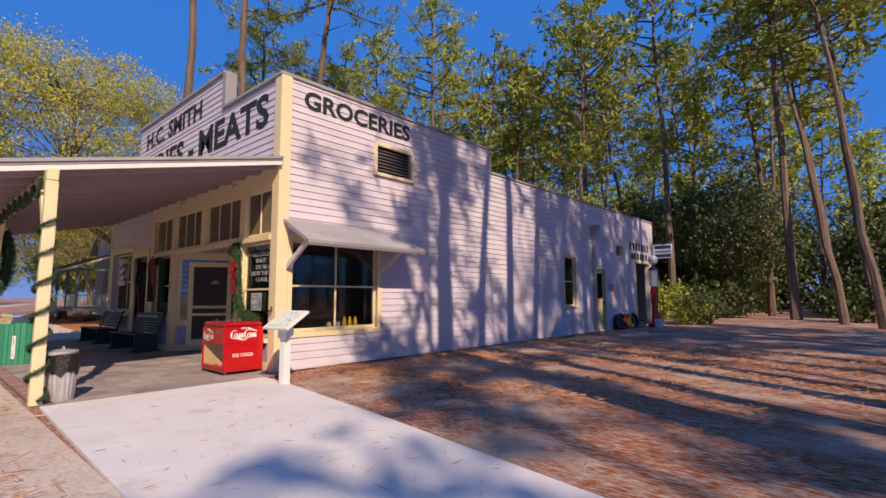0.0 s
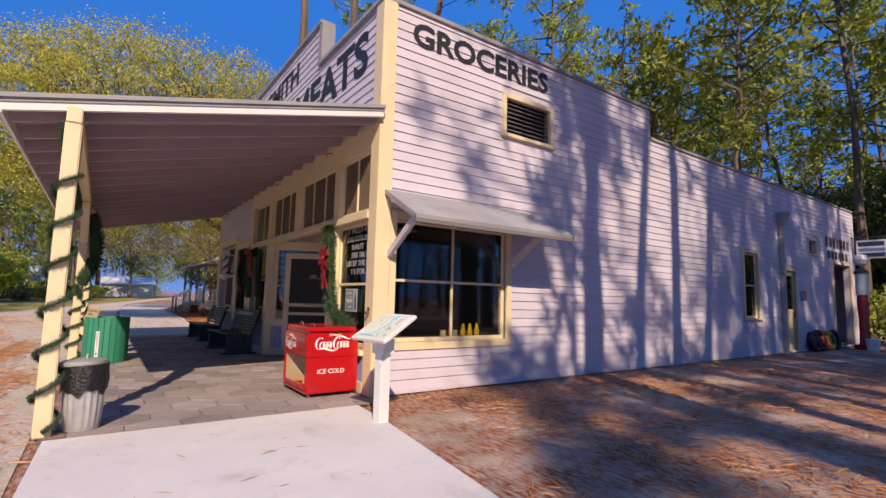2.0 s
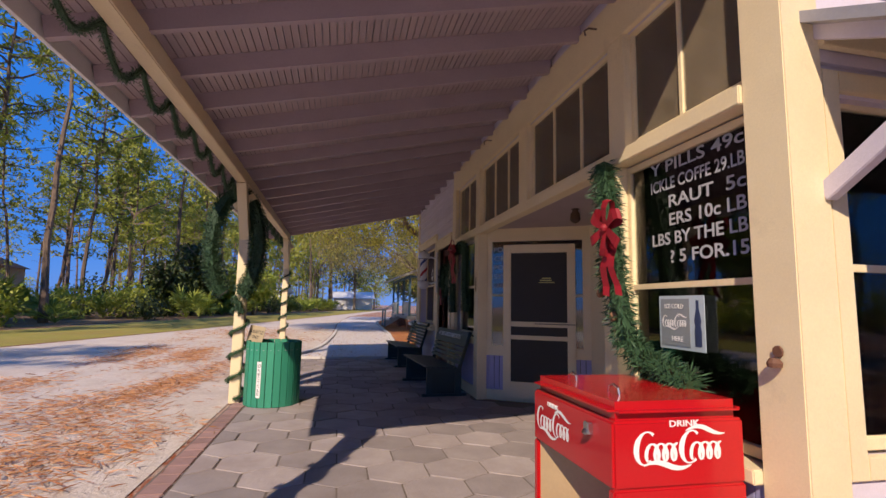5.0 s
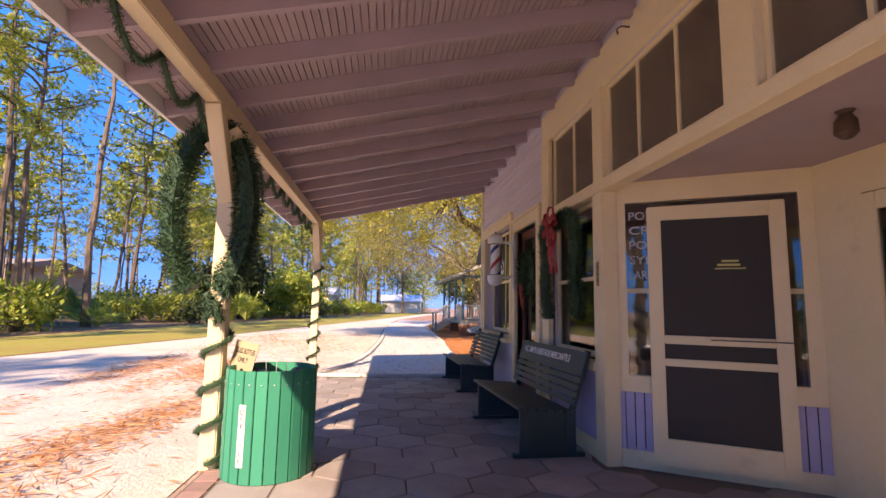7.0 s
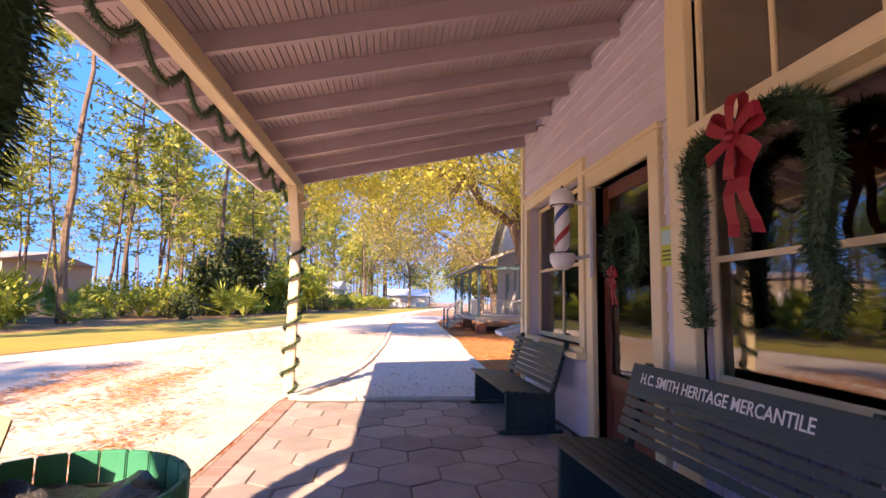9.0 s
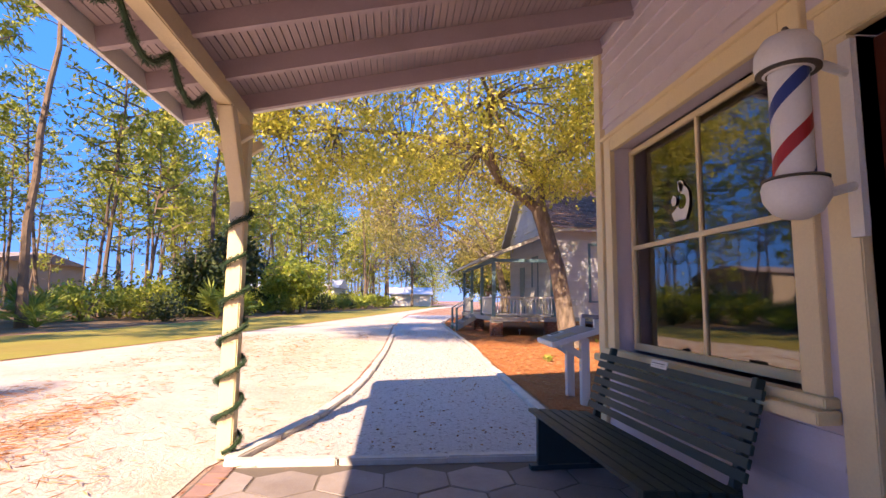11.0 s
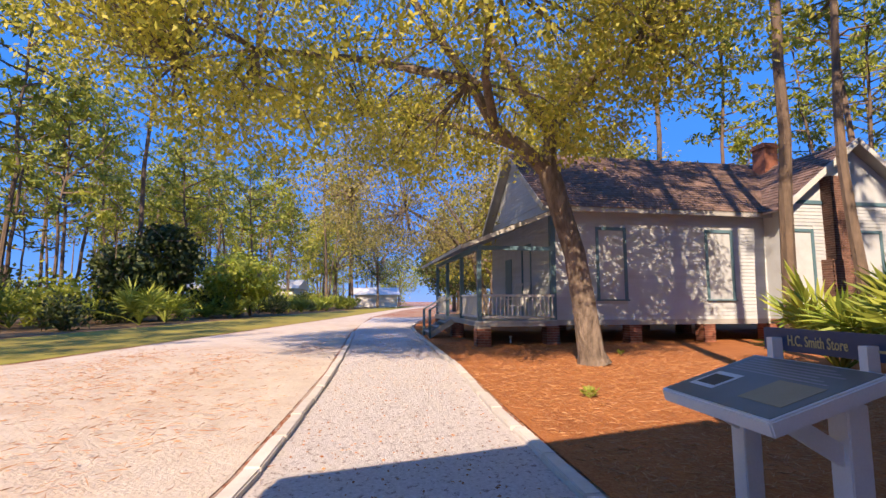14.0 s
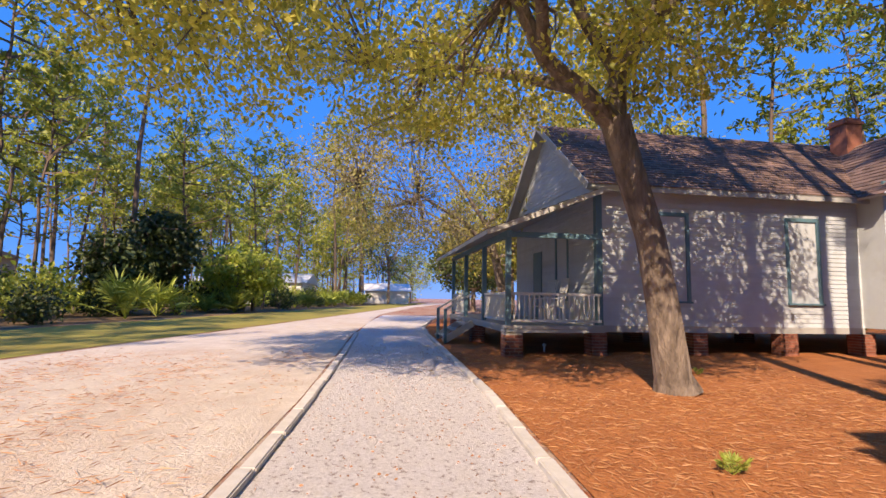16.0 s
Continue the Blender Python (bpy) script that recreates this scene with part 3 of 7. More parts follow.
def panel_door(name, label, w, h, mat, glass0, screen=None, slot=True, rails=()):
    """A door leaf in its own plane: x from 0 to w, face towards -y, standing on z 0."""
    root = thing(name, label, "door", kind="structure")
    st = 0.11
    mb = MB()
    mb.box(0, st, 0, 0.04, 0, h).box(w - st, w, 0, 0.04, 0, h).box(st, w - st, 0, 0.04, h - 0.12, h).box(st, w - st, 0, 0.04, 0, 0.22)
    for z0, z1 in rails:
        mb.box(st, w - st, 0, 0.04, z0, z1)
    part("door_frame", mb, mat, root, bevel=0.006)
    if screen:
        part("screen", MB().box(st, w - st, 0.018, 0.022, 0.22, h - 0.12), screen, root, "dark insect screen")
    else:
        mb = MB().box(st, w - st, 0, 0.04, glass0 - 0.10, glass0).box(st, w - st, 0.012, 0.03, 0.22, glass0 - 0.1)
        part("panel", mb, mat, root, bevel=0.004)
        ob = part("pane", MB().box(st, w - st, 0.018, 0.023, glass0, h - 0.12), m_glass, root)
        ob.visible_shadow = False
    if slot:
        part("handle", MB().box(w - 0.075, w - 0.035, -0.03, 0.0, 0.98, 1.12).lathe([(0.02, -0.055), (0.028, -0.045), (0.024, -0.02), (0.01, 0.0)], 12, pose(w - 0.055, -0.03, 1.0, 90)), m_dark, root, "dark iron door handle", bevel=0.003)
    return root


m_doorred = surface("red_brown_door", (0.16, 0.045, 0.03), 0.35, (0.10, 0.03, 0.02), 4, 0.6, 40, 0.2, stretch=(1, 1, 0.2))
d = panel_door("door_1", "cream wooden shop door with a tall glass and a letter slot", 1.1, 2.12, m_cream, 0.85)
d.matrix_basis = pose(-12.85, YB - 0.02, 0.02)
part("letter_slot", MB().box(0.38, 0.72, -0.012, 0, 0.73, 0.79), m_dark, d, "dark letter slot", bevel=0.003)
ang = math.degrees(math.atan2(6.16 - 5.30, -13.28 + 13.80))
d = panel_door("screen_door", "cream screen door standing open against the entrance side", 1.0, 2.14, m_cream, 0, screen=m_screen, slot=False, rails=((0.80, 0.86), (0.98, 1.05)))
d.matrix_basis = pose(-13.80, 5.27, 0.06, 0, 0, ang)
part("pull_bar", MB().box(0.45, 1.02, -0.012, -0.004, 1.02, 1.03), m_dark, d, "thin dark pull bar")
part("lettering_bar", MB().box(0, 0.16, 0, 0.018, 0, 0.002).box(0.03, 0.15, 0.032, 0.048, 0, 0.002), surface("yellow_lettering", (0.6, 0.55, 0.2), 0.5), d, "faded yellow lettering", m=pose(0.52, 0.012, 1.62, 90))
part("underline", MB().box(0.50, 0.72, 0.010, 0.014, 1.595, 1.605), surface("yellow_paint_line", (0.6, 0.55, 0.2), 0.5), d)
d = panel_door("door_2", "dark red-brown barber shop door with a tall glass", 1.03, 2.36, m_doorred, 0.62)
d.matrix_basis = pose(-16.99, F + 0.07, 0.08)
trim("door_casing", "cream casing round the barber shop door", [(-17.15, -17.0, 4.955, 5.1, 0.0, 2.46), (-15.95, -15.80, 4.955, 5.1, 0.0, 2.46), (-17.15, -15.80, 4.955, 5.1, 2.46, 2.62), (-17.17, -15.78, 4.94, 5.0, 2.62, 2.66)])
trim("door_step", "cream sill of the barber shop door", [(-17.15, -15.80, 4.9, 5.18, 0.0, 0.075)])
trim("barber_sill", "cream ledge along the barber shop front", [(-19.5, -17.17, 4.86, 4.98, 0.79, 0.85)])
d = panel_door("side_door", "pale olive-cream plank side door", 0.87, 2.3, surface("olive_cream_paint", (0.55, 0.47, 0.26), 0.5), 1.2)
d.matrix_basis = pose(S - 0.03, 18.08, 0.03, 0, 0, 90)
trim("door_casing", "cream casing round the side door", [(S - 0.02, S + 0.035, 18.0, 18.08, 0.0, 2.36), (S - 0.02, S + 0.035, 18.95, 19.03, 0.0, 2.36), (S - 0.02, S + 0.035, 18.0, 19.03, 2.36, 2.44)])
trim("garage_casing", "cream casing round the dark garage opening", [(S - 0.02, S + 0.04, 22.1, 22.2, 0.0, 2.8), (S - 0.02, S + 0.04, 23.9, 24.0, 0.0, 2.8), (S - 0.02, S + 0.04, 22.1, 24.0, 2.8, 2.88)])
# lining painted dark in place of the shade inside the garage
wall("garage_lining", "inside of the garage coloured dark for its shade", [(S - 2.2, S - T, 21.9, 21.98, 0, 3.0), (S - 2.28, S - 2.2, 21.9, 24.3, 0, 3.0)], m_dark)

# ventilator
v = thing("wall_vent", "slatted ventilator in a cream frame high on the wall", "vent", kind="structure")
part("vent_frame", MB().box(S - 0.02, S + 0.045, 7.19, 7.27, 4.02, 4.72).box(S - 0.02, S + 0.045, 8.31, 8.39, 4.02, 4.72).box(S - 0.02, S + 0.045, 7.27, 8.31, 4.64, 4.72).box(S - 0.02, S + 0.06, 7.15, 8.43, 3.97, 4.03), m_cream, v, bevel=0.005)
# black sheet stands in for the shade behind the slats
part("vent_backing", MB().box(S - 0.15, S - 0.13, 7.24, 8.34, 4.02, 4.68), m_letter_shade, v)
for i in range(8):
    z = 4.06 + i * 0.074
    part("slat", MB().beam((S - 0.04, 7.27, z), (S - 0.04, 8.31, z), 0.012, 0.06, up=(0.80, 0, -0.60)), m_slat, v)
v = thing("wall_vent", "small dark ventilator window in a cream frame", "vent", kind="structure")
part("vent_frame", MB().box(S - 0.02, S + 0.04, 20.03, 20.1, 2.94, 3.5).box(S - 0.02, S + 0.04, 20.75, 20.82, 2.94, 3.5).box(S - 0.02, S + 0.04, 20.1, 20.75, 3.42, 3.5).box(S - 0.02, S + 0.04, 20.1, 20.75, 2.94, 3.0), m_cream, v, bevel=0.004)
part("vent_backing", MB().box(S - 0.12, S - 0.1, 20.1, 20.75, 3.0, 3.42), m_dark, v)

# lettering on the store
def lettering(words, m, w, h, label, material=None):
    return tagged(part("painted_lettering", text_mesh(words, w, h, bold=0.03), material or m_letter_shade, m=m), label, "lettering", kind="structure")


lettering("GROCERIES", pose(S + 0.022, 5.44, 4.95, 90, 0, 90), 2.82, 0.37, "black painted capitals reading GROCERIES")
lettering("H.C. SMITH", pose(-16.6, F - 0.022, 5.56, 90, 0, 0), 3.9, 0.48, "black painted capitals reading H.C. SMITH")
lettering("MEATS", pose(-12.8, F - 0.022, 4.60, 90, 0, 0), 3.33, 0.68, "black painted capitals reading MEATS")
lettering("GROCERIES -", pose(-19.3, F - 0.022, 4.60, 90, 0, 0), 6.2, 0.68, "black painted capitals reading GROCERIES")

# porch
RZ0, RZ1, RY0 = 3.72, 2.86, 1.20   # underside of the roof at the wall and at the eave
slope = (RZ0 - RZ1) / (F - RY0)
under = lambda y: RZ1 + (y - RY0) * slope
root = thing("porch_roof", "lean-to porch roof with mauve boards on rafters", "roof", kind="structure")
mb = MB()
n = 70
for i in range(n):
    y0, y1 = RY0 + (F - 0.03 - RY0) * (i + 0.07) / n, RY0 + (F - 0.03 - RY0) * (i + 0.93) / n
    vs = [Vector((x, y, under(y) + dz)) for x in (XE - 0.05, -8.93) for y, dz in ((y0, 0.10), (y1, 0.10), (y1, 0.113), (y0, 0.113))]
    mb.add(vs, [(0, 1, 2, 3), (7, 6, 5, 4), (0, 4, 5, 1), (1, 5, 6, 2), (2, 6, 7, 3), (3, 7, 4, 0)])
part("roof_boards", mb, m_porchwood, root, "mauve beaded boards")
mb = MB()
vs = [Vector((x, y, under(y) + dz)) for x in (XE - 0.12, -8.84) for y, dz in ((RY0 - 0.06, 0.118), (F - 0.03, 0.118), (F - 0.03, 0.16), (RY0 - 0.06, 0.16))]
part("roof_covering", mb.add(vs, [(0, 1, 2, 3), (7, 6, 5, 4), (0, 4, 5, 1), (1, 5, 6, 2), (2, 6, 7, 3), (3, 7, 4, 0)]), m_roofgrey, root, "grey roofing")
for x in (-8.9, XE - 0.06):
    for k, (dz, w) in enumerate(((0.02, 0.05), (0.095, 0.075))):
        p, q = Vector((x, RY0 - 0.05, under(RY0 - 0.05) + dz + 0.03)), Vector((x, F - 0.04, under(F - 0.04) + dz + 0.03))
        part("bargeboard", MB().beam(p, q, w, 0.085), m_white if k == 0 else m_roofgrey, root, "pale bargeboard")
part("fascia", MB().box(XE - 0.06, -8.88, RY0 - 0.05, RY0 - 0.02, under(RY0) - 0.02, under(RY0) + 0.12), m_white, root, "pale fascia")
k = 18
for i in range(k):
    x = XE + 0.1 + (-9.1 - XE - 0.1) * i / (k - 1)
    part("rafter", MB().beam((x, RY0, under(RY0) + 0.03), (x, F - 0.02, under(F - 0.02) + 0.03), 0.05, 0.14), m_rafter, root)
BEAM_Y, BZ = 1.70, 2.82
tagged(part("porch_beam", MB().box(XE + 0.0, -8.72, BEAM_Y - 0.06, BEAM_Y + 0.06, BZ, BZ + 0.15), m_cream, bevel=0.008), "long cream beam carrying the porch rafters", "beam", kind="structure")


def porch_post(x, end=0):
    root = thing("porch_post", "cream square porch post with knee braces", "post", pose(x, BEAM_Y, 0), group="porch posts")
    w = 0.065
    part("shaft", MB().box(-w, w, -w, w, 0.0, BZ), m_cream, root, bevel=0.010)
    for sx in (-1, 1):
        if sx == end:
            continue
        part("brace", MB().beam((sx * 0.02, 0, 2.16), (sx * 0.46, 0, BZ + 0.02), 0.12, 0.12, up=(0, 1, 0)), m_cream, root, bevel=0.006)
    for sx in (-1, 1) if end < 1 else ():
        part("cross_brace", MB().beam((sx * 0.17, -0.13, 2.55), (sx * 0.17, 0.12, 2.72), 0.07, 0.08), m_cream, root, bevel=0.006)
    return root


for x, e in ((-8.79, 1), (-14.1, 0), (-19.52, -1)):
    porch_post(x, e)

# awning over the shop window
root = thing("window_awning", "small grey shed awning on white brackets over the shop window", "awning")
a0, a1 = 5.06, 7.95
mb = MB()
vs = [Vector((x, y, z)) for y in (a0, a1) for x, z in ((S + 0.02, 2.70), (S + 0.87, 2.26), (S + 0.88, 2.31), (S + 0.02, 2.76))]
part("awning_roof", mb.add(vs, [(0, 1, 2, 3), (7, 6, 5, 4), (0, 4, 5, 1), (1, 5, 6, 2), (2, 6, 7, 3), (3, 7, 4, 0)]), m_roofgrey, root, "worn grey roofing")
part("edge_board", MB().beam((S + 0.85, a0, 2.255), (S + 0.85, a1, 2.255), 0.035, 0.09), m_slat, root, "dark weathered edge board", bevel=0.004)
part("wall_ledger", MB().box(S + 0.025, S + 0.07, a0 + 0.1, a1 - 0.1, 2.58, 2.68), m_cream, root, bevel=0.004)
for y in (a0 + 0.10, 7.42):
    part("bracket", MB().beam((S + 0.03, y, 1.86), (S + 0.72, y, 2.31), 0.06, 0.09), m_siding, root, "lavender bracket", bevel=0.005)
    part("rafter", MB().beam((S + 0.03, y, 2.66), (S + 0.84, y, 2.24), 0.05, 0.07), m_siding, root, bevel=0.004)

# ---- cottage ----
m_cottage = surface("pale_grey_clapboard", (0.52, 0.56, 0.60), 0.6, (0.45, 0.48, 0.51), 2, 0.6, 70, 0.2, piece=0.06, dirt=(0.34, 0.32, 0.30), dirt_amount=0.35)
m_bluetrim = surface("blue_green_trim", (0.11, 0.21, 0.26), 0.5, (0.08, 0.16, 0.20), 3, 0.5, 60, 0.15)
m_brick = surface("red_brick", (0.30, 0.12, 0.08), 0.85, (0.20, 0.085, 0.06), 8, 0.7, 50, 0.4, piece=0.25)
m_brickdark = surface("sooty_brick", (0.22, 0.11, 0.08), 0.85, (0.10, 0.06, 0.05), 8, 0.7, 50, 0.4, island=0.3)
m_mortar = surface("mortar", (0.42, 0.38, 0.33), 0.9, None, 8, 0.6, 60, 0.4)
m_deck = surface("grey_deck_paint", (0.42, 0.42, 0.41), 0.6, (0.33, 0.32, 0.31), 3, 0.6, 60, 0.2)
m_palerail = surface("pale_rail_paint", (0.62, 0.62, 0.60), 0.55, None, 3, 0.5, 60, 0.15)
m_curtain = surface("white_curtain", (0.78, 0.75, 0.72), 0.9, (0.60, 0.57, 0.54), 5, 0.5, 60, 0.2, stretch=(6, 6, 0.3))

HX, HY0, HY1, HXW = -33.46, 9.1, 16.6, -40.2    # near side wall, front wall, joint with the wing, far side wall
ZB, ZE, ZR = 0.72, 4.42, 6.95
XR = (HX + HXW) / 2
cottage = thing("cottage", "grey clapboard cottage on brick piers with a shingle roof and porch", "house", pose(0, 0, 0))


def own(ob, name, label=""):
    ob.parent = cottage
    ob.name = name
    for key in ("category", "kind", "group"):
        if key in ob:
            del ob[key]
    if label:
        ob["label"] = label
    return ob


def sub(name, mb, mat, label="", **k):
    return part(name, mb, mat, cottage, label, **k)


wl = sub("wall", MB().box(HX - 0.15, HX - 0.002, HY0, HY1, ZB, ZE), m_cottage, "pale grey clapboard wall")
sub("wall", MB().box(HXW, HXW + 0.15, HY0, 24, ZB, ZE), m_cottage, "pale grey clapboard wall")
wf = sub("wall", MB().box(HXW + 0.15, HX - 0.15, HY0 + 0.002, HY0 + 0.15, ZB, ZE), m_cottage, "pale grey clapboard wall")
sub("wall", MB().box(HXW + 0.15, HX - 0.15, 23.85, 24, ZB, ZE), m_cottage, "pale grey clapboard wall")
siding(wl, "y", HX, HY0 + 0.13, HY1, ZB, ZE, [(10.56, 11.60, 1.22, 3.62), (14.36, 15.40, 1.22, 3.62)], pitch=0.115, material=m_cottage)
siding(wf, "x", HY0, HXW, HX - 0.1, ZB, 4.0, [(-38.3, -37.3, 0.9, 3.1), (-36.2, -35.2, 1.2, 3.2)], pitch=0.115, normal=-1, material=m_cottage)
sub("corner_board", MB().box(HX - 0.12, HX + 0.03, HY0 - 0.03, HY0 + 0.13, ZB, ZE), m_bluetrim, "blue-green corner board")
sub("frieze", MB().box(HX, HX + 0.03, HY0 + 0.13, HY1, ZE - 0.22, ZE), m_deck)
sub("sill_beam", MB().box(HX - 0.12, HX + 0.03, HY0, HY1, ZB - 0.16, ZB), m_deck)
# gable over the porch
gb = sub("gable", MB().add([Vector(p) for p in ((HXW, HY0, ZE), (HX, HY0, ZE), (XR, HY0, ZR - 0.12), (HXW, HY0 + 0.1, ZE), (HX, HY0 + 0.1, ZE), (XR, HY0 + 0.1, ZR - 0.12))], [(0, 1, 2), (5, 4, 3), (0, 3, 4, 1), (1, 4, 5, 2), (2, 5, 3, 0)]), m_cottage)
for i in range(20):
    z = ZE + i * 0.115
    f = (z - ZE) / (ZR - 0.2 - ZE)
    if f < 0.97:
        hw = (HX - XR) * (1 - f) - 0.03
        part("board", MB().box(XR - hw, XR + hw, HY0 - 0.02, HY0 - 0.002, z, z + 0.108), m_cottage, gb)


def cottage_window(axis, plane, normal, a0, a1, z0, z1):
    w = window("window", "", axis, plane, normal, a0, a1, z0, z1, casing=0.10, material=m_bluetrim, reveal=0.04)
    c = MB()
    if axis == "y":
        for k in range(8):
            y0 = a0 + (a1 - a0) * k / 8
            c.box(plane - 0.12 - 0.02 * (k % 2), plane - 0.115 - 0.02 * (k % 2), y0, y0 + (a1 - a0) / 8, z0 + 0.02, z1 - 0.02)
    else:
        c.box(a0, a1, plane + 0.1, plane + 0.11, z0, z1)
    part("curtain", c, m_curtain, w, "white lace curtain")
    own(w, "window")
    if "label" in w:
        del w["label"]


for a0, a1 in ((10.66, 11.50), (14.46, 15.30)):
    cottage_window("y", HX, 1, a0, a1, 1.34, 3.50)
cottage_window("x", HY0, -1, -36.1, -35.3, 1.35, 3.15)
sub("door", MB().box(-38.2, -37.4, HY0 - 0.03, HY0 - 0.005, 0.74, 2.9), m_bluetrim, "dark front door", bevel=0.01)


def shingled(name, p0, p1, p2, p3, rows, parent):
    """Roof slope: p0 to p1 along the eave, p3 to p2 along the ridge; lapped rows of single shingles."""
    p0, p1, p2, p3 = (Vector(p) for p in (p0, p1, p2, p3))
    nrm = (p1 - p0).cross(p3 - p0).normalized()
    if nrm.z < 0:
        nrm = -nrm
    vs = [p + nrm * o for o in (-0.06, 0.0) for p in (p0, p1, p2, p3)]
    slab = part(name, MB().add(vs, [(0, 3, 2, 1), (4, 5, 6, 7), (0, 1, 5, 4), (1, 2, 6, 5), (2, 3, 7, 6), (3, 0, 4, 7)]), m_deck, parent)
    mb = MB()
    for r in range(rows):
        f0, f1 = r / rows, min(1.0, (r + 1.12) / rows)
        a0, a1, b0, b1 = p0.lerp(p3, f0), p1.lerp(p2, f0), p0.lerp(p3, f1), p1.lerp(p2, f1)
        n = max(4, int((a1 - a0).length / 0.24))
        j = 0.5 * (r % 2)
        for i in range(n):
            u0, u1 = max(0, (i - j + 0.02) / n), min(1, (i + 1 - j - 0.02) / n)
            if u1 <= u0:
                continue
            k = random.uniform(0.018, 0.032)
            q = [a0.lerp(a1, u0), a0.lerp(a1, u1), b0.lerp(b1, u1), b0.lerp(b1, u0)]
            w = [q[0] + nrm * k, q[1] + nrm * k, q[2] + nrm * 0.008, q[3] + nrm * 0.008, q[0], q[1]]
            mb.add(w, [(0, 1, 2, 3), (4, 5, 1, 0)])
    tagged(part("shingles", mb, m_shingle_i, slab), kind="stuff", label="weathered red-brown shingles")
    return slab


m_shingle_i = surface("weathered_shingles", (0.20, 0.125, 0.10), 0.85, (0.12, 0.08, 0.068), 3, 0.7, 40, 0.4, island=0.35)
OV = 0.38
dz = (ZR - ZE) / (HX - XR)
shingled("roof", (HX + OV, HY0 - 0.4, ZE - OV * dz + 0.02), (HX + OV, 24.2, ZE - OV * dz + 0.02), (XR, 24.2, ZR), (XR, HY0 - 0.4, ZR), 26, cottage)
shingled("roof", (HXW - OV, 24.2, ZE - OV * dz + 0.02), (HXW - OV, HY0 - 0.4, ZE - OV * dz + 0.02), (XR, HY0 - 0.4, ZR), (XR, 24.2, ZR), 26, cottage)
for s in (1, -1):
    sub("bargeboard", MB().beam((XR, HY0 - 0.39, ZR - 0.06), (XR + s * (HX - XR + OV), HY0 - 0.39, ZE - OV * dz - 0.05), 0.035, 0.17), m_deck)
sub("eaves_board", MB().box(HX + OV - 0.05, HX + OV + 0.01, HY0 - 0.38, HY1, ZE - OV * dz - 0.13, ZE - OV * dz - 0.02), m_deck)
# wing with a gable towards the store
WX, WY0, WY1 = -32.75, HY1, 22.0
WR, WZ = (WY0 + WY1) / 2, 6.45
wg = sub("wing_wall", MB().box(WX - 0.15, WX - 0.002, WY0, WY1, ZB, ZE).box(HX, WX - 0.15, WY0, WY0 + 0.12, ZB, ZE).add([Vector(p) for p in ((WX - 0.1, WY0, ZE), (WX - 0.1, WY1, ZE), (WX - 0.1, WR, WZ), (WX - 0.002, WY0, ZE), (WX - 0.002, WY1, ZE), (WX - 0.002, WR, WZ))], [(0, 1, 2), (5, 4, 3), (0, 3, 4, 1), (1, 4, 5, 2), (2, 5, 3, 0)]), m_cottage)
siding(wg, "y", WX, WY0, WY1, ZB, ZE, [(16.75, 17.75, 1.22, 3.62), (19.4, 20.4, 1.22, 3.62)], pitch=0.115, material=m_cottage)
for a0, a1 in ((16.85, 17.65), (19.5, 20.3)):
    cottage_window("y", WX, 1, a0, a1, 1.34, 3.50)
shingled("wing_roof", (XR, WY0 - 0.4, ZE - 0.3), (WX + 0.45, WY0 - 0.4, ZE - 0.3), (WX + 0.45, WR, WZ + 0.12), (XR, WR, WZ + 0.12), 18, cottage)
shingled("wing_roof", (WX + 0.45, WY1 + 0.4, ZE - 0.3), (XR, WY1 + 0.4, ZE - 0.3), (XR, WR, WZ + 0.12), (WX + 0.45, WR, WZ + 0.12), 18, cottage)
for s in (1, -1):
    sub("bargeboard", MB().beam((WX + 0.44, WR, WZ + 0.06), (WX + 0.44, WR + s * (WR - WY0 + 0.4), ZE - 0.36), 0.035, 0.17), m_palerail)
sub("gable_band", MB().box(WX - 0.01, WX + 0.05, WY0, WY1, 4.42, 4.54), m_bluetrim)


def bricks(parent, x0, x1, y0, y1, z0, z1, single, mat):
    """Brick pier: a mortar core with single bricks standing a little proud."""
    core = part("core", MB().box(x0 + 0.012, x1 - 0.012, y0 + 0.012, y1 - 0.012, z0, z1), m_mortar, parent)
    c, row = 0.075, 0
    mb = MB()
    z = z0
    while z < z1 - 0.04:
        for (a0, a1, fix, ax, sgn) in ((x0, x1, y0, "x", -1), (y0, y1, x1, "y", 1), (x0, x1, y1, "x", 1)):
            n = max(2, round((a1 - a0) / 0.21))
            for i in range(n + (row % 2)):
                o = 0.5 * (row % 2)
                u0, u1 = max(a0, a0 + (a1 - a0) * (i - o) / n + 0.006), min(a1, a0 + (a1 - a0) * (i + 1 - o) / n - 0.006)
                if u1 - u0 < 0.03:
                    continue
                lo, hi = sorted((fix, fix - sgn * 0.03))
                b = (u0, u1, lo, hi) if ax == "x" else (lo, hi, u0, u1)
                if single:
                    part("brick", MB().box(*b, z + 0.005, min(z1, z + c - 0.006)), mat, core)
                else:
                    mb.box(*b, z + 0.005, min(z1, z + c - 0.006))
        z += c
        row += 1
    if not single:
        tagged(part("bricks", mb, mat, core), kind="stuff")


def pier(x, y, w=0.42, top=0.56):
    p = new("brick_pier")
    p.parent = cottage
    bricks(p, x - w / 2, x + w / 2, y - w / 2, y + w / 2, -0.02, top, False, m_brickpier)


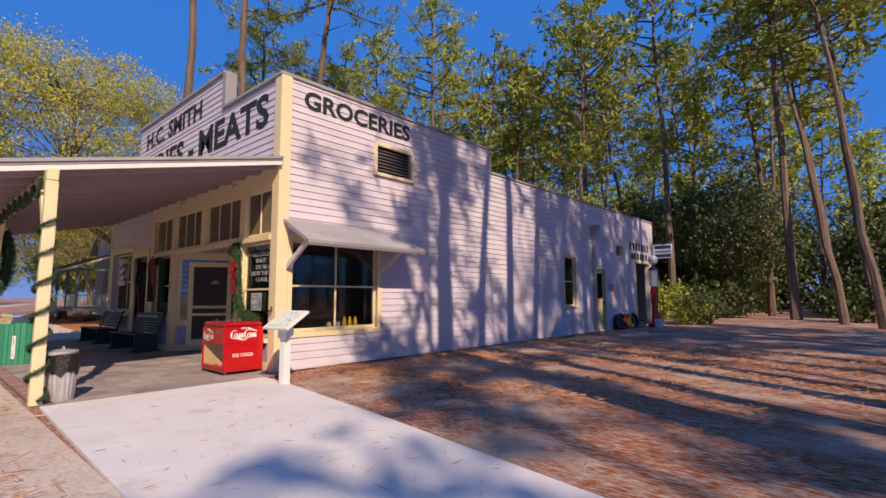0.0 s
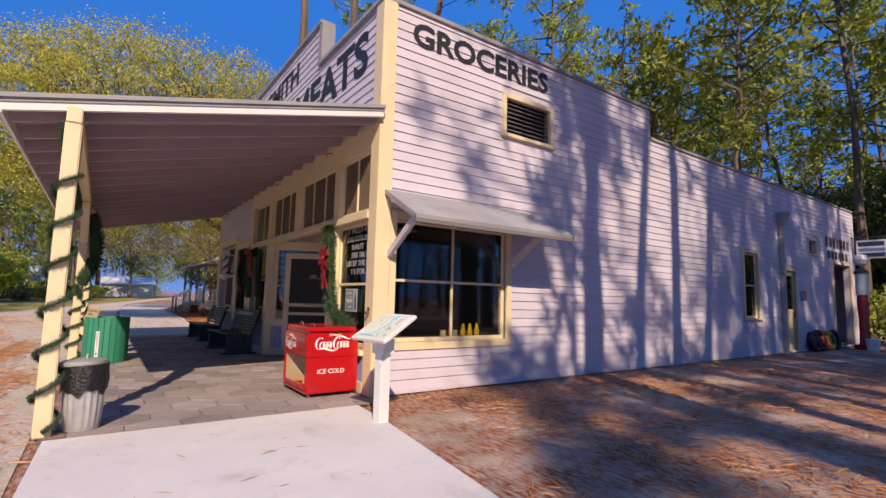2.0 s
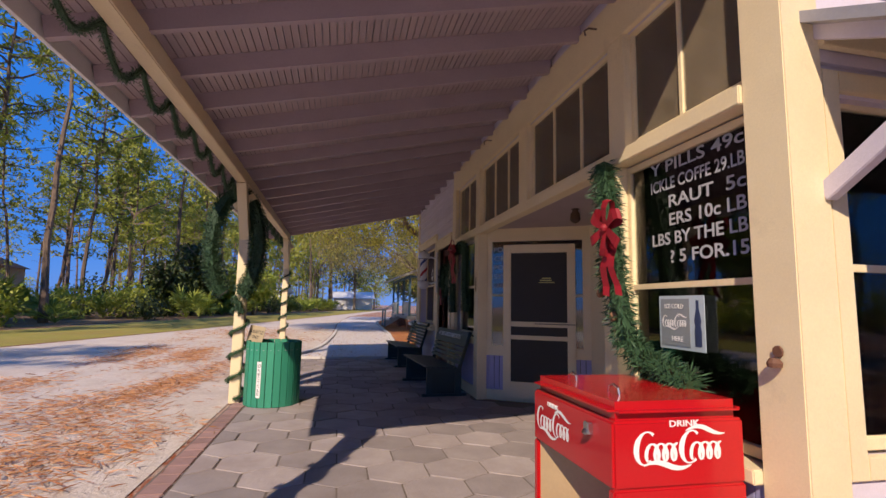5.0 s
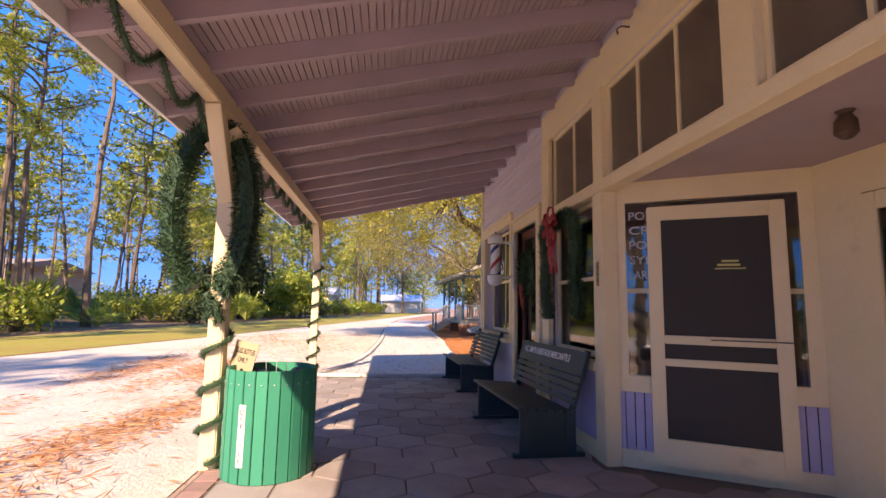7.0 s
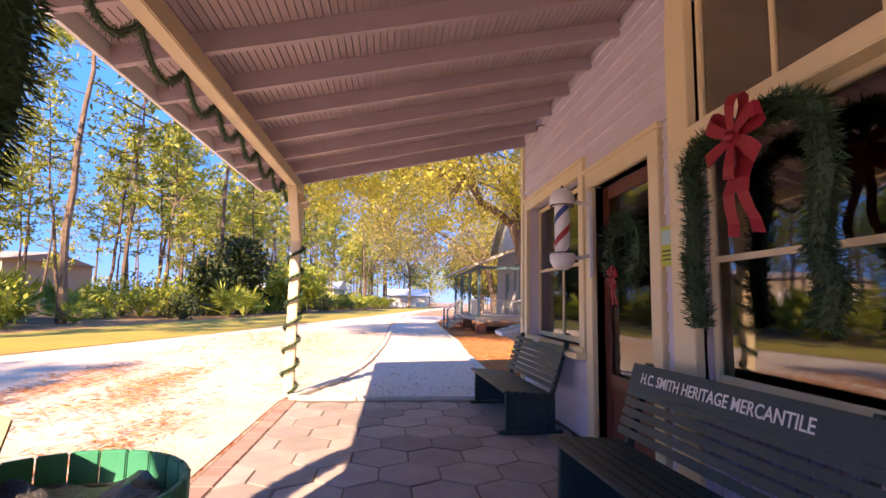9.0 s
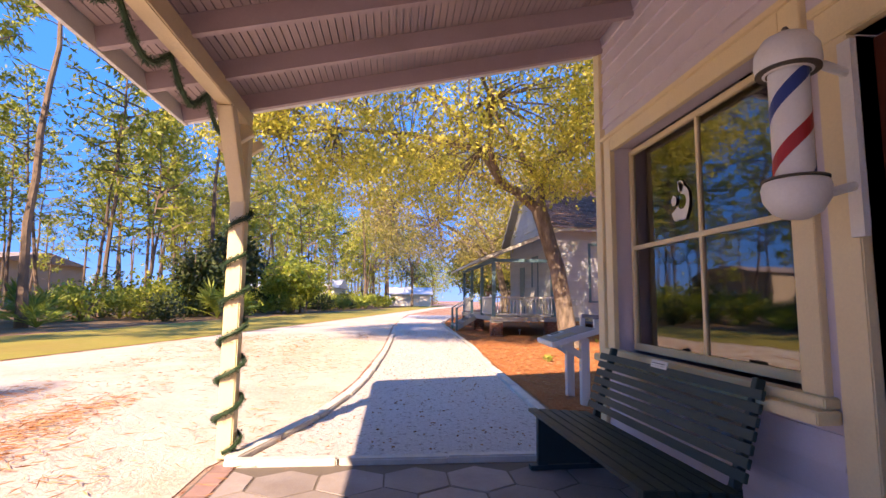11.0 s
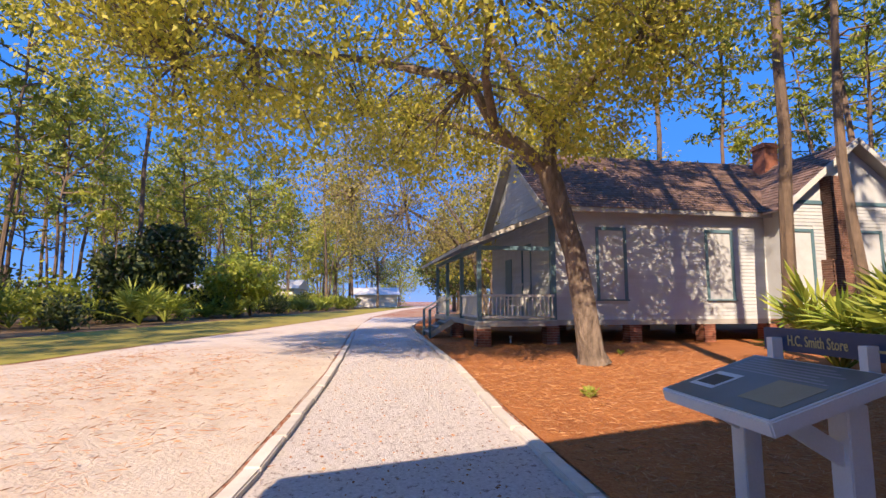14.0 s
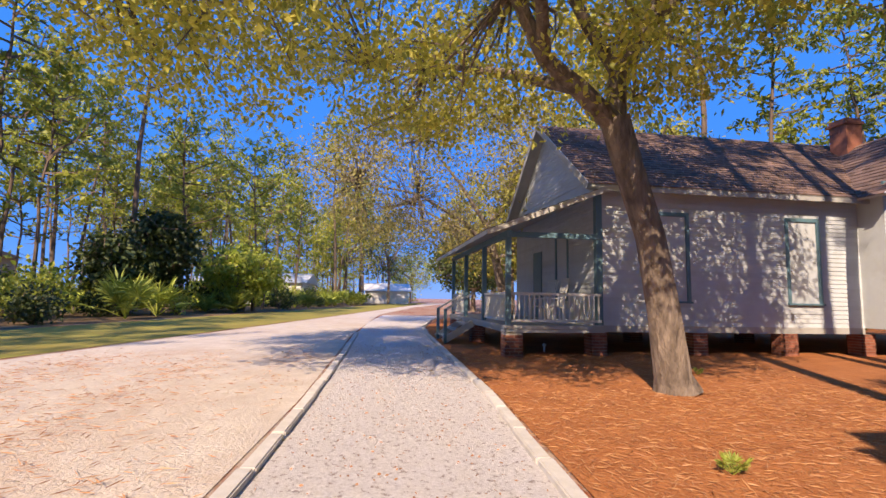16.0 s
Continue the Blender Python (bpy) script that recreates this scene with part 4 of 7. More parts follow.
m_brickpier = surface("pier_brick", (0.32, 0.12, 0.075), 0.85, (0.20, 0.08, 0.055), 8, 0.7, 50, 0.4, island=0.3)
for x, y in ((-33.2, 6.85), (-37.0, 6.85), (-40.8, 6.85), (-33.5, 9.05), (HX - 0.1, 11.75), (HX - 0.1, 14.3), (HX - 0.1, 16.6), (WX - 0.2, 18.6), (WX - 0.2, 21.8), (-37, 12), (-37, 16), (-39.8, 12), (-39.8, 16)):
    pier(x, y, top=0.545 if y < 7 else 0.56)
ch = new("chimney")
ch.parent = cottage
ch["label"] = "tall dark brick chimney"
bricks(ch, WX - 0.02, WX + 0.42, 17.95, 18.85, 0.0, 2.6, False, m_brickdark)
bricks(ch, WX - 0.02, WX + 0.38, 18.15, 18.70, 2.6, 5.3, False, m_brickdark)
sub("chimney_top", MB().box(-36.2, -35.6, 18.9, 19.5, 6.0, 7.5).box(-36.25, -35.55, 18.85, 19.55, 7.3, 7.4), m_brickpier, "red brick stack")
# porch
PX0, PX1, PY = -41.0, -33.0, 6.62
sub("porch_deck", MB().box(PX0, PX1, PY, HY0 - 0.03, 0.64, 0.72), m_deck, bevel=0.01)
sub("porch_skirt", MB().box(PX0, PX1, PY + 0.02, PY + 0.06, 0.56, 0.635).box(PX1 - 0.06, PX1 - 0.02, PY + 0.061, HY0 - 0.03, 0.56, 0.635), m_deck)
for x in (PX1 - 0.12, -35.6, -38.3, PX0 + 0.12):
    sub("porch_post", MB().box(x - 0.06, x + 0.06, PY + 0.06, PY + 0.18, 0.72, 2.78), m_bluetrim, "blue-green porch post", bevel=0.008)
sub("porch_plate", MB().box(PX0, PX1, PY + 0.06, PY + 0.18, 2.78, 2.92).box(PX1 - 0.18, PX1 - 0.06, PY + 0.18, HY0 - 0.03, 2.78, 2.9), m_bluetrim)
rail_i = 0
for ax, a0, a1, fix in (("x", PX0 + 0.2, -38.3, PY + 0.12), ("x", -35.5, PX1 - 0.2, PY + 0.12), ("y", PY + 0.2, HY0 - 0.08, PX1 - 0.12)):
    rl = sub("railing", MB().box(*((a0, a1, fix - 0.03, fix + 0.03) if ax == "x" else (fix - 0.03, fix + 0.03, a0, a1)), 1.42, 1.48).box(*((a0, a1, fix - 0.025, fix + 0.025) if ax == "x" else (fix - 0.025, fix + 0.025, a0, a1)), 0.80, 0.85), m_palerail)
    n = int((a1 - a0) / 0.12)
    for i in range(n):
        c = a0 + (a1 - a0) * (i + 0.5) / n
        part("baluster", MB().box(*((c - 0.016, c + 0.016, fix - 0.016, fix + 0.016) if ax == "x" else (fix - 0.016, fix + 0.016, c - 0.016, c + 0.016)), 0.85, 1.42), m_palerail, rl)
shingled("porch_roof", (PX0 - 0.4, PY - 0.5, 2.86), (PX1 + 0.4, PY - 0.5, 2.86), (PX1 + 0.4, HY0 - 0.01, 4.02), (PX0 - 0.4, HY0 - 0.01, 4.02), 14, cottage)
sub("porch_fascia", MB().box(PX0 - 0.4, PX1 + 0.4, PY - 0.52, PY - 0.48, 2.76, 2.86), m_deck)
sub("porch_bargeboard", MB().beam((PX1 + 0.39, PY - 0.5, 2.80), (PX1 + 0.39, HY0 - 0.03, 3.96), 0.035, 0.12), m_deck)
# steps with a slanting rail
st = thing("porch_steps", "grey wooden steps with a pale handrail up to the cottage porch", "steps")
for i in range(3):
    part("tread", MB().box(-38.0, -36.4, 5.75 + i * 0.29, 6.06 + i * 0.29, 0.16 + i * 0.18, 0.20 + i * 0.18), m_deck, st, bevel=0.006)
for x in (-38.0, -36.4):
    part("stringer", MB().beam((x, 5.7, 0.06), (x, 6.6, 0.60), 0.04, 0.2), m_deck, st)
    part("newel", MB().box(x - 0.045, x + 0.045, 5.72, 5.81, -0.01, 1.0), m_bluetrim, st, bevel=0.006)
    part("handrail", MB().beam((x, 5.76, 0.98), (x, 6.6, 1.48), 0.05, 0.06), m_palerail, st)


def rocking_chair(m):
    root = thing("rocking_chair", "pale grey wooden rocking chair on the cottage porch", "chair", m, group="porch chairs")
    part("seat", MB().box(-0.25, 0.25, -0.24, 0.24, 0.40, 0.43), m_palerail, root, bevel=0.008)
    for i in range(6):
        part("back_slat", MB().beam((-0.22 + i * 0.088, 0.22, 0.43), (-0.22 + i * 0.088, 0.38, 1.1), 0.05, 0.014), m_palerail, root)
    part("top_rail", MB().box(-0.26, 0.26, 0.36, 0.40, 1.08, 1.16), m_palerail, root, bevel=0.006)
    for x in (-0.24, 0.24):
        for y in (-0.2, 0.2):
            part("leg", MB().box(x - 0.02, x + 0.02, y - 0.02, y + 0.02, 0.06, 0.62 if y < 0 else 0.42), m_palerail, root)
        part("armrest", MB().box(x - 0.035, x + 0.035, -0.26, 0.26, 0.62, 0.645), m_palerail, root, bevel=0.006)
        part("rocker", MB().tube([(x, -0.42, 0.075), (x, -0.2, 0.03), (x, 0.05, 0.018), (x, 0.25, 0.03), (x, 0.5, 0.085)], [0.018] * 5, 6), m_palerail, root)
    return root


rc = rocking_chair(pose(-34.2, 8.2, 0.72, 0, 0, 0))
copy_thing(rc, pose(-35.1, 8.25, 0.72, 0, 0, 12))
tagged(part("standpipe", MB().lathe([(0.025, -0.02), (0.025, 0.14), (0.05, 0.145), (0.05, 0.2), (0.02, 0.21)], 12, pose(-34.2, 8.0, 0)), m_white, smooth=True), "short white plastic standpipe under the porch", "pipe")

# far buildings beyond the wood
def shed(name, label, x0, x1, y0, y1, h, wall_mat, roof_mat, bands=()):
    root = thing(name, label, "building")
    part("wall", MB().box(x0, x1, y0, y1, -0.02, h), wall_mat, root)
    xm = (x0 + x1) / 2
    mb = MB().add([Vector(p) for p in ((x0 - 0.6, y0 - 0.6, h), (x1 + 0.6, y0 - 0.6, h), (x1 + 0.6, y1 + 0.6, h), (x0 - 0.6, y1 + 0.6, h), (xm, y0 - 0.6, h + 1.7), (xm, y1 + 0.6, h + 1.7))], [(0, 1, 4), (1, 2, 5, 4), (2, 3, 5), (3, 0, 4, 5), (3, 2, 1, 0)])
    part("roof", mb, roof_mat, root)
    for a0, a1, z0, z1, m in bands:
        part("panel", MB().box(x1 + 0.01, x1 + 0.08, a0, a1, z0, z1), m, root)
    return root


m_metal = surface("white_metal_roof", (0.70, 0.72, 0.75), 0.45, (0.6, 0.62, 0.65), 0.6, 0.5, 10, 0.05)
m_tan = surface("tan_wall", (0.50, 0.40, 0.30), 0.8, None, 0.5, 0.5, 10, 0.1)
m_tanroof = surface("tan_roof", (0.38, 0.29, 0.23), 0.8, None, 0.5, 0.5, 10, 0.1)
m_redpanel = surface("red_panel", (0.42, 0.07, 0.04), 0.5, None, 0.5, 0.5, 10, 0.05)
m_bluepanel = surface("blue_panel", (0.14, 0.25, 0.5), 0.5, None, 0.5, 0.5, 10, 0.05)
shed("white_building", "long low white metal-roofed building beyond the pines", -112, -96, -22.3, -6.7, 3.2, m_white, m_metal, ((-20.7, -16.7, 0.6, 2.7, m_redpanel), (-22.2, -21.0, 1.6, 3.1, m_bluepanel), (-14, -7.5, 0.4, 1.6, m_tan)))
shed("white_building", "pale far house beyond the trees", -134, -124, 2, 11, 2.6, m_white, m_metal)
shed("tan_house", "big tan house behind the wood", -104, -84, -72, -50, 6.2, m_tan, m_tanroof, ((-68, -66, 2, 4, m_white), (-62, -60, 2, 4, m_white), (-56, -54, 2, 4, m_white)))


def pylon(x, y, h):
    root = thing("utility_pole", "grey wooden utility pole with crossarms beyond the wood", "pole", pose(x, y, -0.02))
    part("pole", MB().lathe([(0.2, 0), (0.12, h)], 10), m_bark, root, smooth=True)
    for z in (h - 0.6, h - 1.6):
        part("crossarm", MB().box(-0.08, 0.08, -1.3, 1.3, z, z + 0.14), m_bark, root)
    return root


POLES = [(-150, -66, 17), (-112, -62, 17), (-74, -60, 17), (-36, -58, 17)]
for p in POLES:
    pylon(*p)
for (x0, y0, h0), (x1, y1, h1) in zip(POLES[:-1], POLES[1:]):
    for dy, z in ((-1.2, 0.5), (1.2, 0.5), (0, 1.5)):
        pts = [(x0 + (x1 - x0) * f, y0 + (y1 - y0) * f + dy, h0 - z - 1.4 * 4 * f * (1 - f)) for f in np.linspace(0, 1, 9)]
        tagged(part("power_line", MB().tube(pts, [0.018] * 9, 4), m_dark), "thin dark overhead power line between poles", "cable")

# ---- trees and shrubs ----
rng = np.random.default_rng(7)


def leaf_mesh(name, pos, direction, length, width, material, bend=0.0):
    """Many single leaves: each a narrow kite of two triangles from a foot point along a direction."""
    n = len(pos)
    d = direction / np.linalg.norm(direction, axis=1, keepdims=True)
    r = rng.normal(size=(n, 3)) * 0.62 + np.array(SUN) * 0.75 + np.array([0, 0, 0.3])   # blades turned to the light
    s = np.cross(d, r)
    s /= np.linalg.norm(s, axis=1, keepdims=True) + 1e-9
    length, width = np.broadcast_to(length, (n,))[:, None], np.broadcast_to(width, (n,))[:, None]
    mid = pos + d * length * 0.45
    tip = pos + d * length + np.array([0, 0, -1.0]) * length * bend
    v = np.stack([pos, mid + s * width, tip, mid - s * width], 1).reshape(-1, 3)
    me = bpy.data.meshes.new(name)
    me.vertices.add(4 * n)
    me.vertices.foreach_set("co", v.ravel())
    me.loops.add(4 * n)
    me.loops.foreach_set("vertex_index", np.arange(4 * n))
    me.polygons.add(n)
    me.polygons.foreach_set("loop_start", np.arange(n) * 4)
    me.polygons.foreach_set("loop_total", np.full(n, 4))
    me.update(calc_edges=True)
    me.materials.append(material)
    return me


def sway(a, b, n, amp):
    a, b = np.array(a, float), np.array(b, float)
    t = np.linspace(0, 1, n)[:, None]
    off = np.cumsum(rng.normal(size=(n, 3)) * amp, 0)
    off -= t * off[-1]
    return a + (b - a) * t + off * np.sin(np.pi * t) ** 0.5


def pine_proto(height, lean, bare, radius, tufts):
    """Slash pine: tall bare trunk, open irregular crown of tufted branches."""
    trunk, crown = MB(), []
    top = np.array([lean[0], lean[1], height])
    line = sway((0, 0, 0), top, 12, 0.10)
    rad = [radius * (1.25 if i == 0 else 1.0) * (1 - 0.82 * i / 11) for i in range(12)]
    trunk.tube([tuple(p) for p in line], rad, 7)
    at = lambda z: np.array([np.interp(z, line[:, 2], line[:, k]) for k in range(3)])
    nb = int(rng.integers(22, 28))
    for i in range(nb):
        f = i / (nb - 1)
        z = height * (bare + (0.985 - bare) * f)
        a = i * 2.4 + rng.normal() * 0.5
        ln = (0.7 + 3.1 * math.sin(math.pi * min(1, 0.25 + 0.72 * f))) * rng.uniform(0.55, 1.15)
        foot = at(z)
        tip = foot + np.array([math.cos(a) * ln, math.sin(a) * ln, ln * rng.uniform(0.0, 0.55)])
        br = sway(foot, tip, 5, 0.12)
        trunk.tube([tuple(p) for p in br], [0.055 * (1 - 0.17 * k) * (0.6 + ln / 4) for k in range(5)], 3)
        knots = [np.array([np.interp(q, np.linspace(0, 1, 5), br[:, k]) for k in range(3)]) + rng.normal(size=3) * 0.22 for q in (0.42, 0.68, 0.9, 1.0)]
        for j in range(tufts):
            c = knots[j % 4] + rng.normal(size=3) * np.array([0.27, 0.27, 0.17])
            crown.append((c, br[-1] - br[0]))
    for i in range(int(rng.integers(3, 7))):
        z = height * rng.uniform(bare * 0.55, bare)
        a = rng.uniform(0, 6.28)
        ln = rng.uniform(0.5, 1.8)
        br = sway(at(z), at(z) + np.array([math.cos(a) * ln, math.sin(a) * ln, rng.uniform(-0.3, 0.3)]), 4, 0.1)
        trunk.tube([tuple(p) for p in br], [0.03, 0.024, 0.016, 0.006], 4)
    out = [trunk.mesh("trunk", smooth=True)]
    for per, wide in ((12, 0.72), (4, 1.8)):
        c = np.repeat(np.array([q[0] for q in crown]), per, 0)
        dr = rng.normal(size=(len(c), 3)) + np.array([0, 0, 0.35])
        out.append(leaf_mesh("crown", c + rng.normal(size=c.shape) * 0.04, dr, rng.uniform(0.30, 0.50, len(c)) * (1 + 0.22 * (wide > 1.5)), rng.uniform(0.036, 0.060, len(c)) * wide, m_needles, 0.12))
    return out


PINES = [pine_proto(21, (1.2, 0.3), 0.55, 0.19, 15), pine_proto(24, (-0.6, 0.9), 0.60, 0.22, 15), pine_proto(18, (0.3, -0.5), 0.48, 0.16, 14), pine_proto(22, (2.4, -1.2), 0.62, 0.18, 13), pine_proto(14, (0.2, 0.3), 0.40, 0.12, 14)]
for me, _, _ in PINES:
    me.materials.append(m_bark)


def pine(x, y, kind, turn, size=1.0, label="tall bare-trunked pine with a ragged crown", z=-0.02):
    root = thing("pine_tree", label, "tree", pose(x, y, z, 0, 0, turn) @ Matrix.Scale(size, 4), group="pine wood")
    part("trunk", PINES[kind][0], None, root)
    far = math.hypot(x - min(0, max(-22, x)), y - 4) > 24
    part("crown", PINES[kind][2 if far else 1], None, root)
    return root


def scatter(box, gap, keep, count=2000):
    pts = []
    for _ in range(count):
        p = (rng.uniform(box[0], box[1]), rng.uniform(box[2], box[3]))
        if keep(*p) and all((p[0] - q[0]) ** 2 + (p[1] - q[1]) ** 2 > gap * gap for q in pts):
            pts.append(p)
    return pts


verge_far = lambda x: np.interp(x, [-140, -85, -45, -20, -8, 40], [9.6, 0.1, -8.2, -11.9, -13.8, -14.5])
# wood beyond the road
for x, y in scatter((-150, 10, -42, 9), 4.6, lambda x, y: y < verge_far(x) - 1.5 and not (x > -48 and rng.uniform() < 0.6) and not (x < -70 and -9 < y + 0.35 * (x + 95) < 4 and rng.uniform() < 0.4), 800):
    pine(x, y, int(rng.integers(0, 5)), rng.uniform(0, 360), rng.uniform(0.8, 1.12))
# behind the store
for x, y in scatter((-58, -4, 27.5, 62), 4.2, lambda x, y: not (x > -12 and y < 34) and not (x < -40 and y < 36), 420):
    pine(x, y, int(rng.integers(0, 4)), rng.uniform(0, 360), rng.uniform(0.95, 1.2))
# on the far side of the lot and along the woodland track
for x, y in scatter((6, 46, 14, 130), 5.0, lambda x, y: x > 4 + 0.05 * y, 60) + scatter((-45, 2, 74, 135), 5.0, lambda x, y: x < -12, 45):
    pine(x, y, int(rng.integers(0, 5)), rng.uniform(0, 360), rng.uniform(0.85, 1.1))
for x, y, k, a, s in ((-2.3, 30.0, 3, 200, 0.95), (-0.9, 27.0, 3, 170, 1.0), (-1.2, 33.0, 0, 150, 1.0), (-2.6, 38, 3, 190, 1.0), (1.5, 31, 1, 70, 1.0)):
    pine(x, y, k, a, s, "leaning pine at the edge of the lot")
# behind the walker, shading the lot and the side wall
for x, y, k, a, s in ((5.5, 2.6, 2, 0, 1.05), (9.5, 7.2, 1, 200, 0.9), (8.5, 11.8, 0, 300, 1.0), (11, 3.5, 3, 80, 1.0), (13.5, 10.5, 2, 130, 1.1),
                      (10.5, 14.5, 0, 220, 1.0), (15, 6, 1, 10, 1.0), (16, 12, 3, 250, 1.0), (25, -1, 0, 70, 1.0), (22, -7, 1, 30, 1.0), (24, 8, 2, 5, 1.2), (26, -9, 0, 15, 1.0), (9, -12, 2, 300, 1.0), (2, -16, 0, 45, 1.0)):
    pine(x, y, k, a, s)
# tall straight pines along the lot, whose trunks throw stripes on the side wall
for x, y, a, s in ((0.7, 4.75, 0, 1.2), (1.7, 4.85, 140, 1.15), (2.6, 5.5, 250, 1.05), (1.0, 7.75, 60, 1.1), (3.2, 7.75, 320, 1.1), (1.3, 10.7, 20, 1.1), (2.6, 11.9, 200, 1.15), (1.1, 14.4, 110, 1.1), (2.4, 15.9, 290, 1.1), (3.1, 17.3, 30, 1.15)):
    pine(x, y, 1, a, s, "tall straight pine at the edge of the lot")
# unseen pines added beside the store to throw trunk stripes on the cottage
for x, y, a, s in ((-21.2, 7.6, 40, 1.1), (-21.5, 10.1, 200, 1.1), (-20.6, 13.0, 300, 1.05)):
    pine(x, y, 1, a, s, "unseen pine added beside the store to shade the cottage")
# round the cottage
for x, y, k, a, s in ((-31.4, 15.4, 1, 250, 0.95), (-31.2, 17.7, 0, 130, 0.95), (-27.5, 19.5, 2, 60, 1.0), (-44, 20, 1, 20, 1.0), (-47, 26, 0, 80, 1.0), (-41, 30, 1, 120, 1.05), (-36, 31, 3, 160, 1.0), (-52, 18, 2, 200, 1.05), (-24, 25, 1, 10, 1.0), (-23.5, 30, 0, 10, 1.0)):
    pine(x, y, k, a, s, "tall pine beside the cottage")


def broadleaf(name, label, base, trunk_line, trunk_r, limbs, centre, radii, twigs, leaves, leaf, material, bark, seed, droop=0.25, spread=0.42, airy=0.12):
    """Spreading tree: trunk, limbs reaching into the crown, and single leaves in clusters on twigs."""
    g = np.random.default_rng(seed)
    root = thing(name, label, "tree", pose(*base))
    mb = MB()
    mb.tube(trunk_line, trunk_r, 12)
    ends = []
    for pts, r0 in limbs:
        line = np.array(pts, float)
        n = len(line)
        mb.tube([tuple(p) for p in line], [r0 * (1 - 0.8 * i / (n - 1)) for i in range(n)], 8)
        ends += [line[-1], line[-2], line[n // 2]]
    ends = np.array(ends)
    c, rad = np.array(centre, float), np.array(radii, float)
    tw = []
    while len(tw) < twigs:
        u = g.normal(size=3)
        u /= np.linalg.norm(u)
        p = c + u * rad * g.uniform(0.45, 1.0) ** 0.6
        lump = 0.5 + 0.5 * math.sin(p[0] * 1.1 + seed) * math.sin(p[1] * 1.3) * math.sin(p[2] * 1.5 + 1)
        if g.uniform() < airy + (1 - airy) * lump ** 1.4:
            tw.append(p)
    tw = np.array(tw)
    for p in tw[::3]:
        e = ends[np.argmin(((ends - p) ** 2).sum(1))]
        m = (e + p) / 2 + g.normal(size=3) * 0.35
        mb.tube([tuple(e), tuple(m), tuple(p)], [0.035, 0.022, 0.006], 3)
    part("trunk", mb, bark, root, smooth=True)
    k = leaves // twigs
    pos = np.repeat(tw, k, 0) + g.normal(size=(twigs * k, 3)) * np.array([1, 1, 0.65]) * spread
    dr = g.normal(size=pos.shape) + np.array([0, 0, -droop])
    part("crown", leaf_mesh("crown", pos, dr, g.uniform(0.7, 1.3, len(pos)) * leaf, g.uniform(0.7, 1.3, len(pos)) * leaf * 0.27, material, 0.1), None, root)
    return root


OAK = (-28.9, 8.05, -0.02)
broadleaf("oak_tree", "leaning live oak with a forked trunk and yellow-green crown", OAK,
          [(0.02, 0.05, 0), (0, 0, 0.25), (0, -0.12, 1.2), (0.0, -0.30, 2.3), (0.0, -0.58, 3.2), (0.0, -0.84, 4.1)], [0.36, 0.27, 0.24, 0.22, 0.22, 0.23],
          [([(0, -0.84, 4.0), (0.2, -1.5, 4.45), (0.4, -2.1, 4.75), (0.8, -2.7, 5.5), (1.5, -3.9, 6.6), (2.2, -5.6, 7.4)], 0.17),
           ([(0, -0.84, 4.0), (-0.1, -0.72, 4.9), (-0.2, -0.3, 5.6), (-0.4, 0.5, 7.0), (-0.3, 1.4, 8.8)], 0.17),
           ([(-0.1, -0.72, 4.9), (0.1, -1.3, 5.5), (0.5, -2.2, 6.6), (0.6, -2.6, 8.6), (0.4, -3.0, 10.5)], 0.12),
           ([(0.4, -2.1, 4.75), (1.6, -2.6, 5.2), (3.2, -2.9, 5.9), (4.6, -3.6, 6.4)], 0.10),
           ([(0.2, -1.5, 4.45), (-1.2, -2.4, 5.3), (-2.9, -3.4, 6.2), (-4.5, -4.6, 6.8)], 0.11),
           ([(-0.2, -0.3, 5.6), (1.4, 0.6, 6.5), (3.2, 1.6, 7.4)], 0.09), ([(-0.2, -0.3, 5.6), (-1.6, 1.0, 6.6), (-3.4, 2.2, 7.6)], 0.09),
           ([(0.8, -2.7, 5.5), (0.3, -4.6, 6.0), (-0.2, -6.8, 6.3), (-0.6, -8.4, 6.1)], 0.10)],
          (0.6, -4.0, 8.2), (6.2, 8.0, 4.5), 2000, 112000, 0.118, m_oakleaf, m_oakbark, 3, spread=0.27, airy=0.06)


def oak_limbs(h, r, g, n=9):
    out = []
    for i in range(n):
        a = i * 2.4 + g.normal() * 0.3
        z0 = h * g.uniform(0.25, 0.5)
        out.append((sway((0, 0, z0), (math.cos(a) * r * 0.8, math.sin(a) * r * 0.8, h * g.uniform(0.55, 0.9)), 6, 0.25), 0.16))
    return out


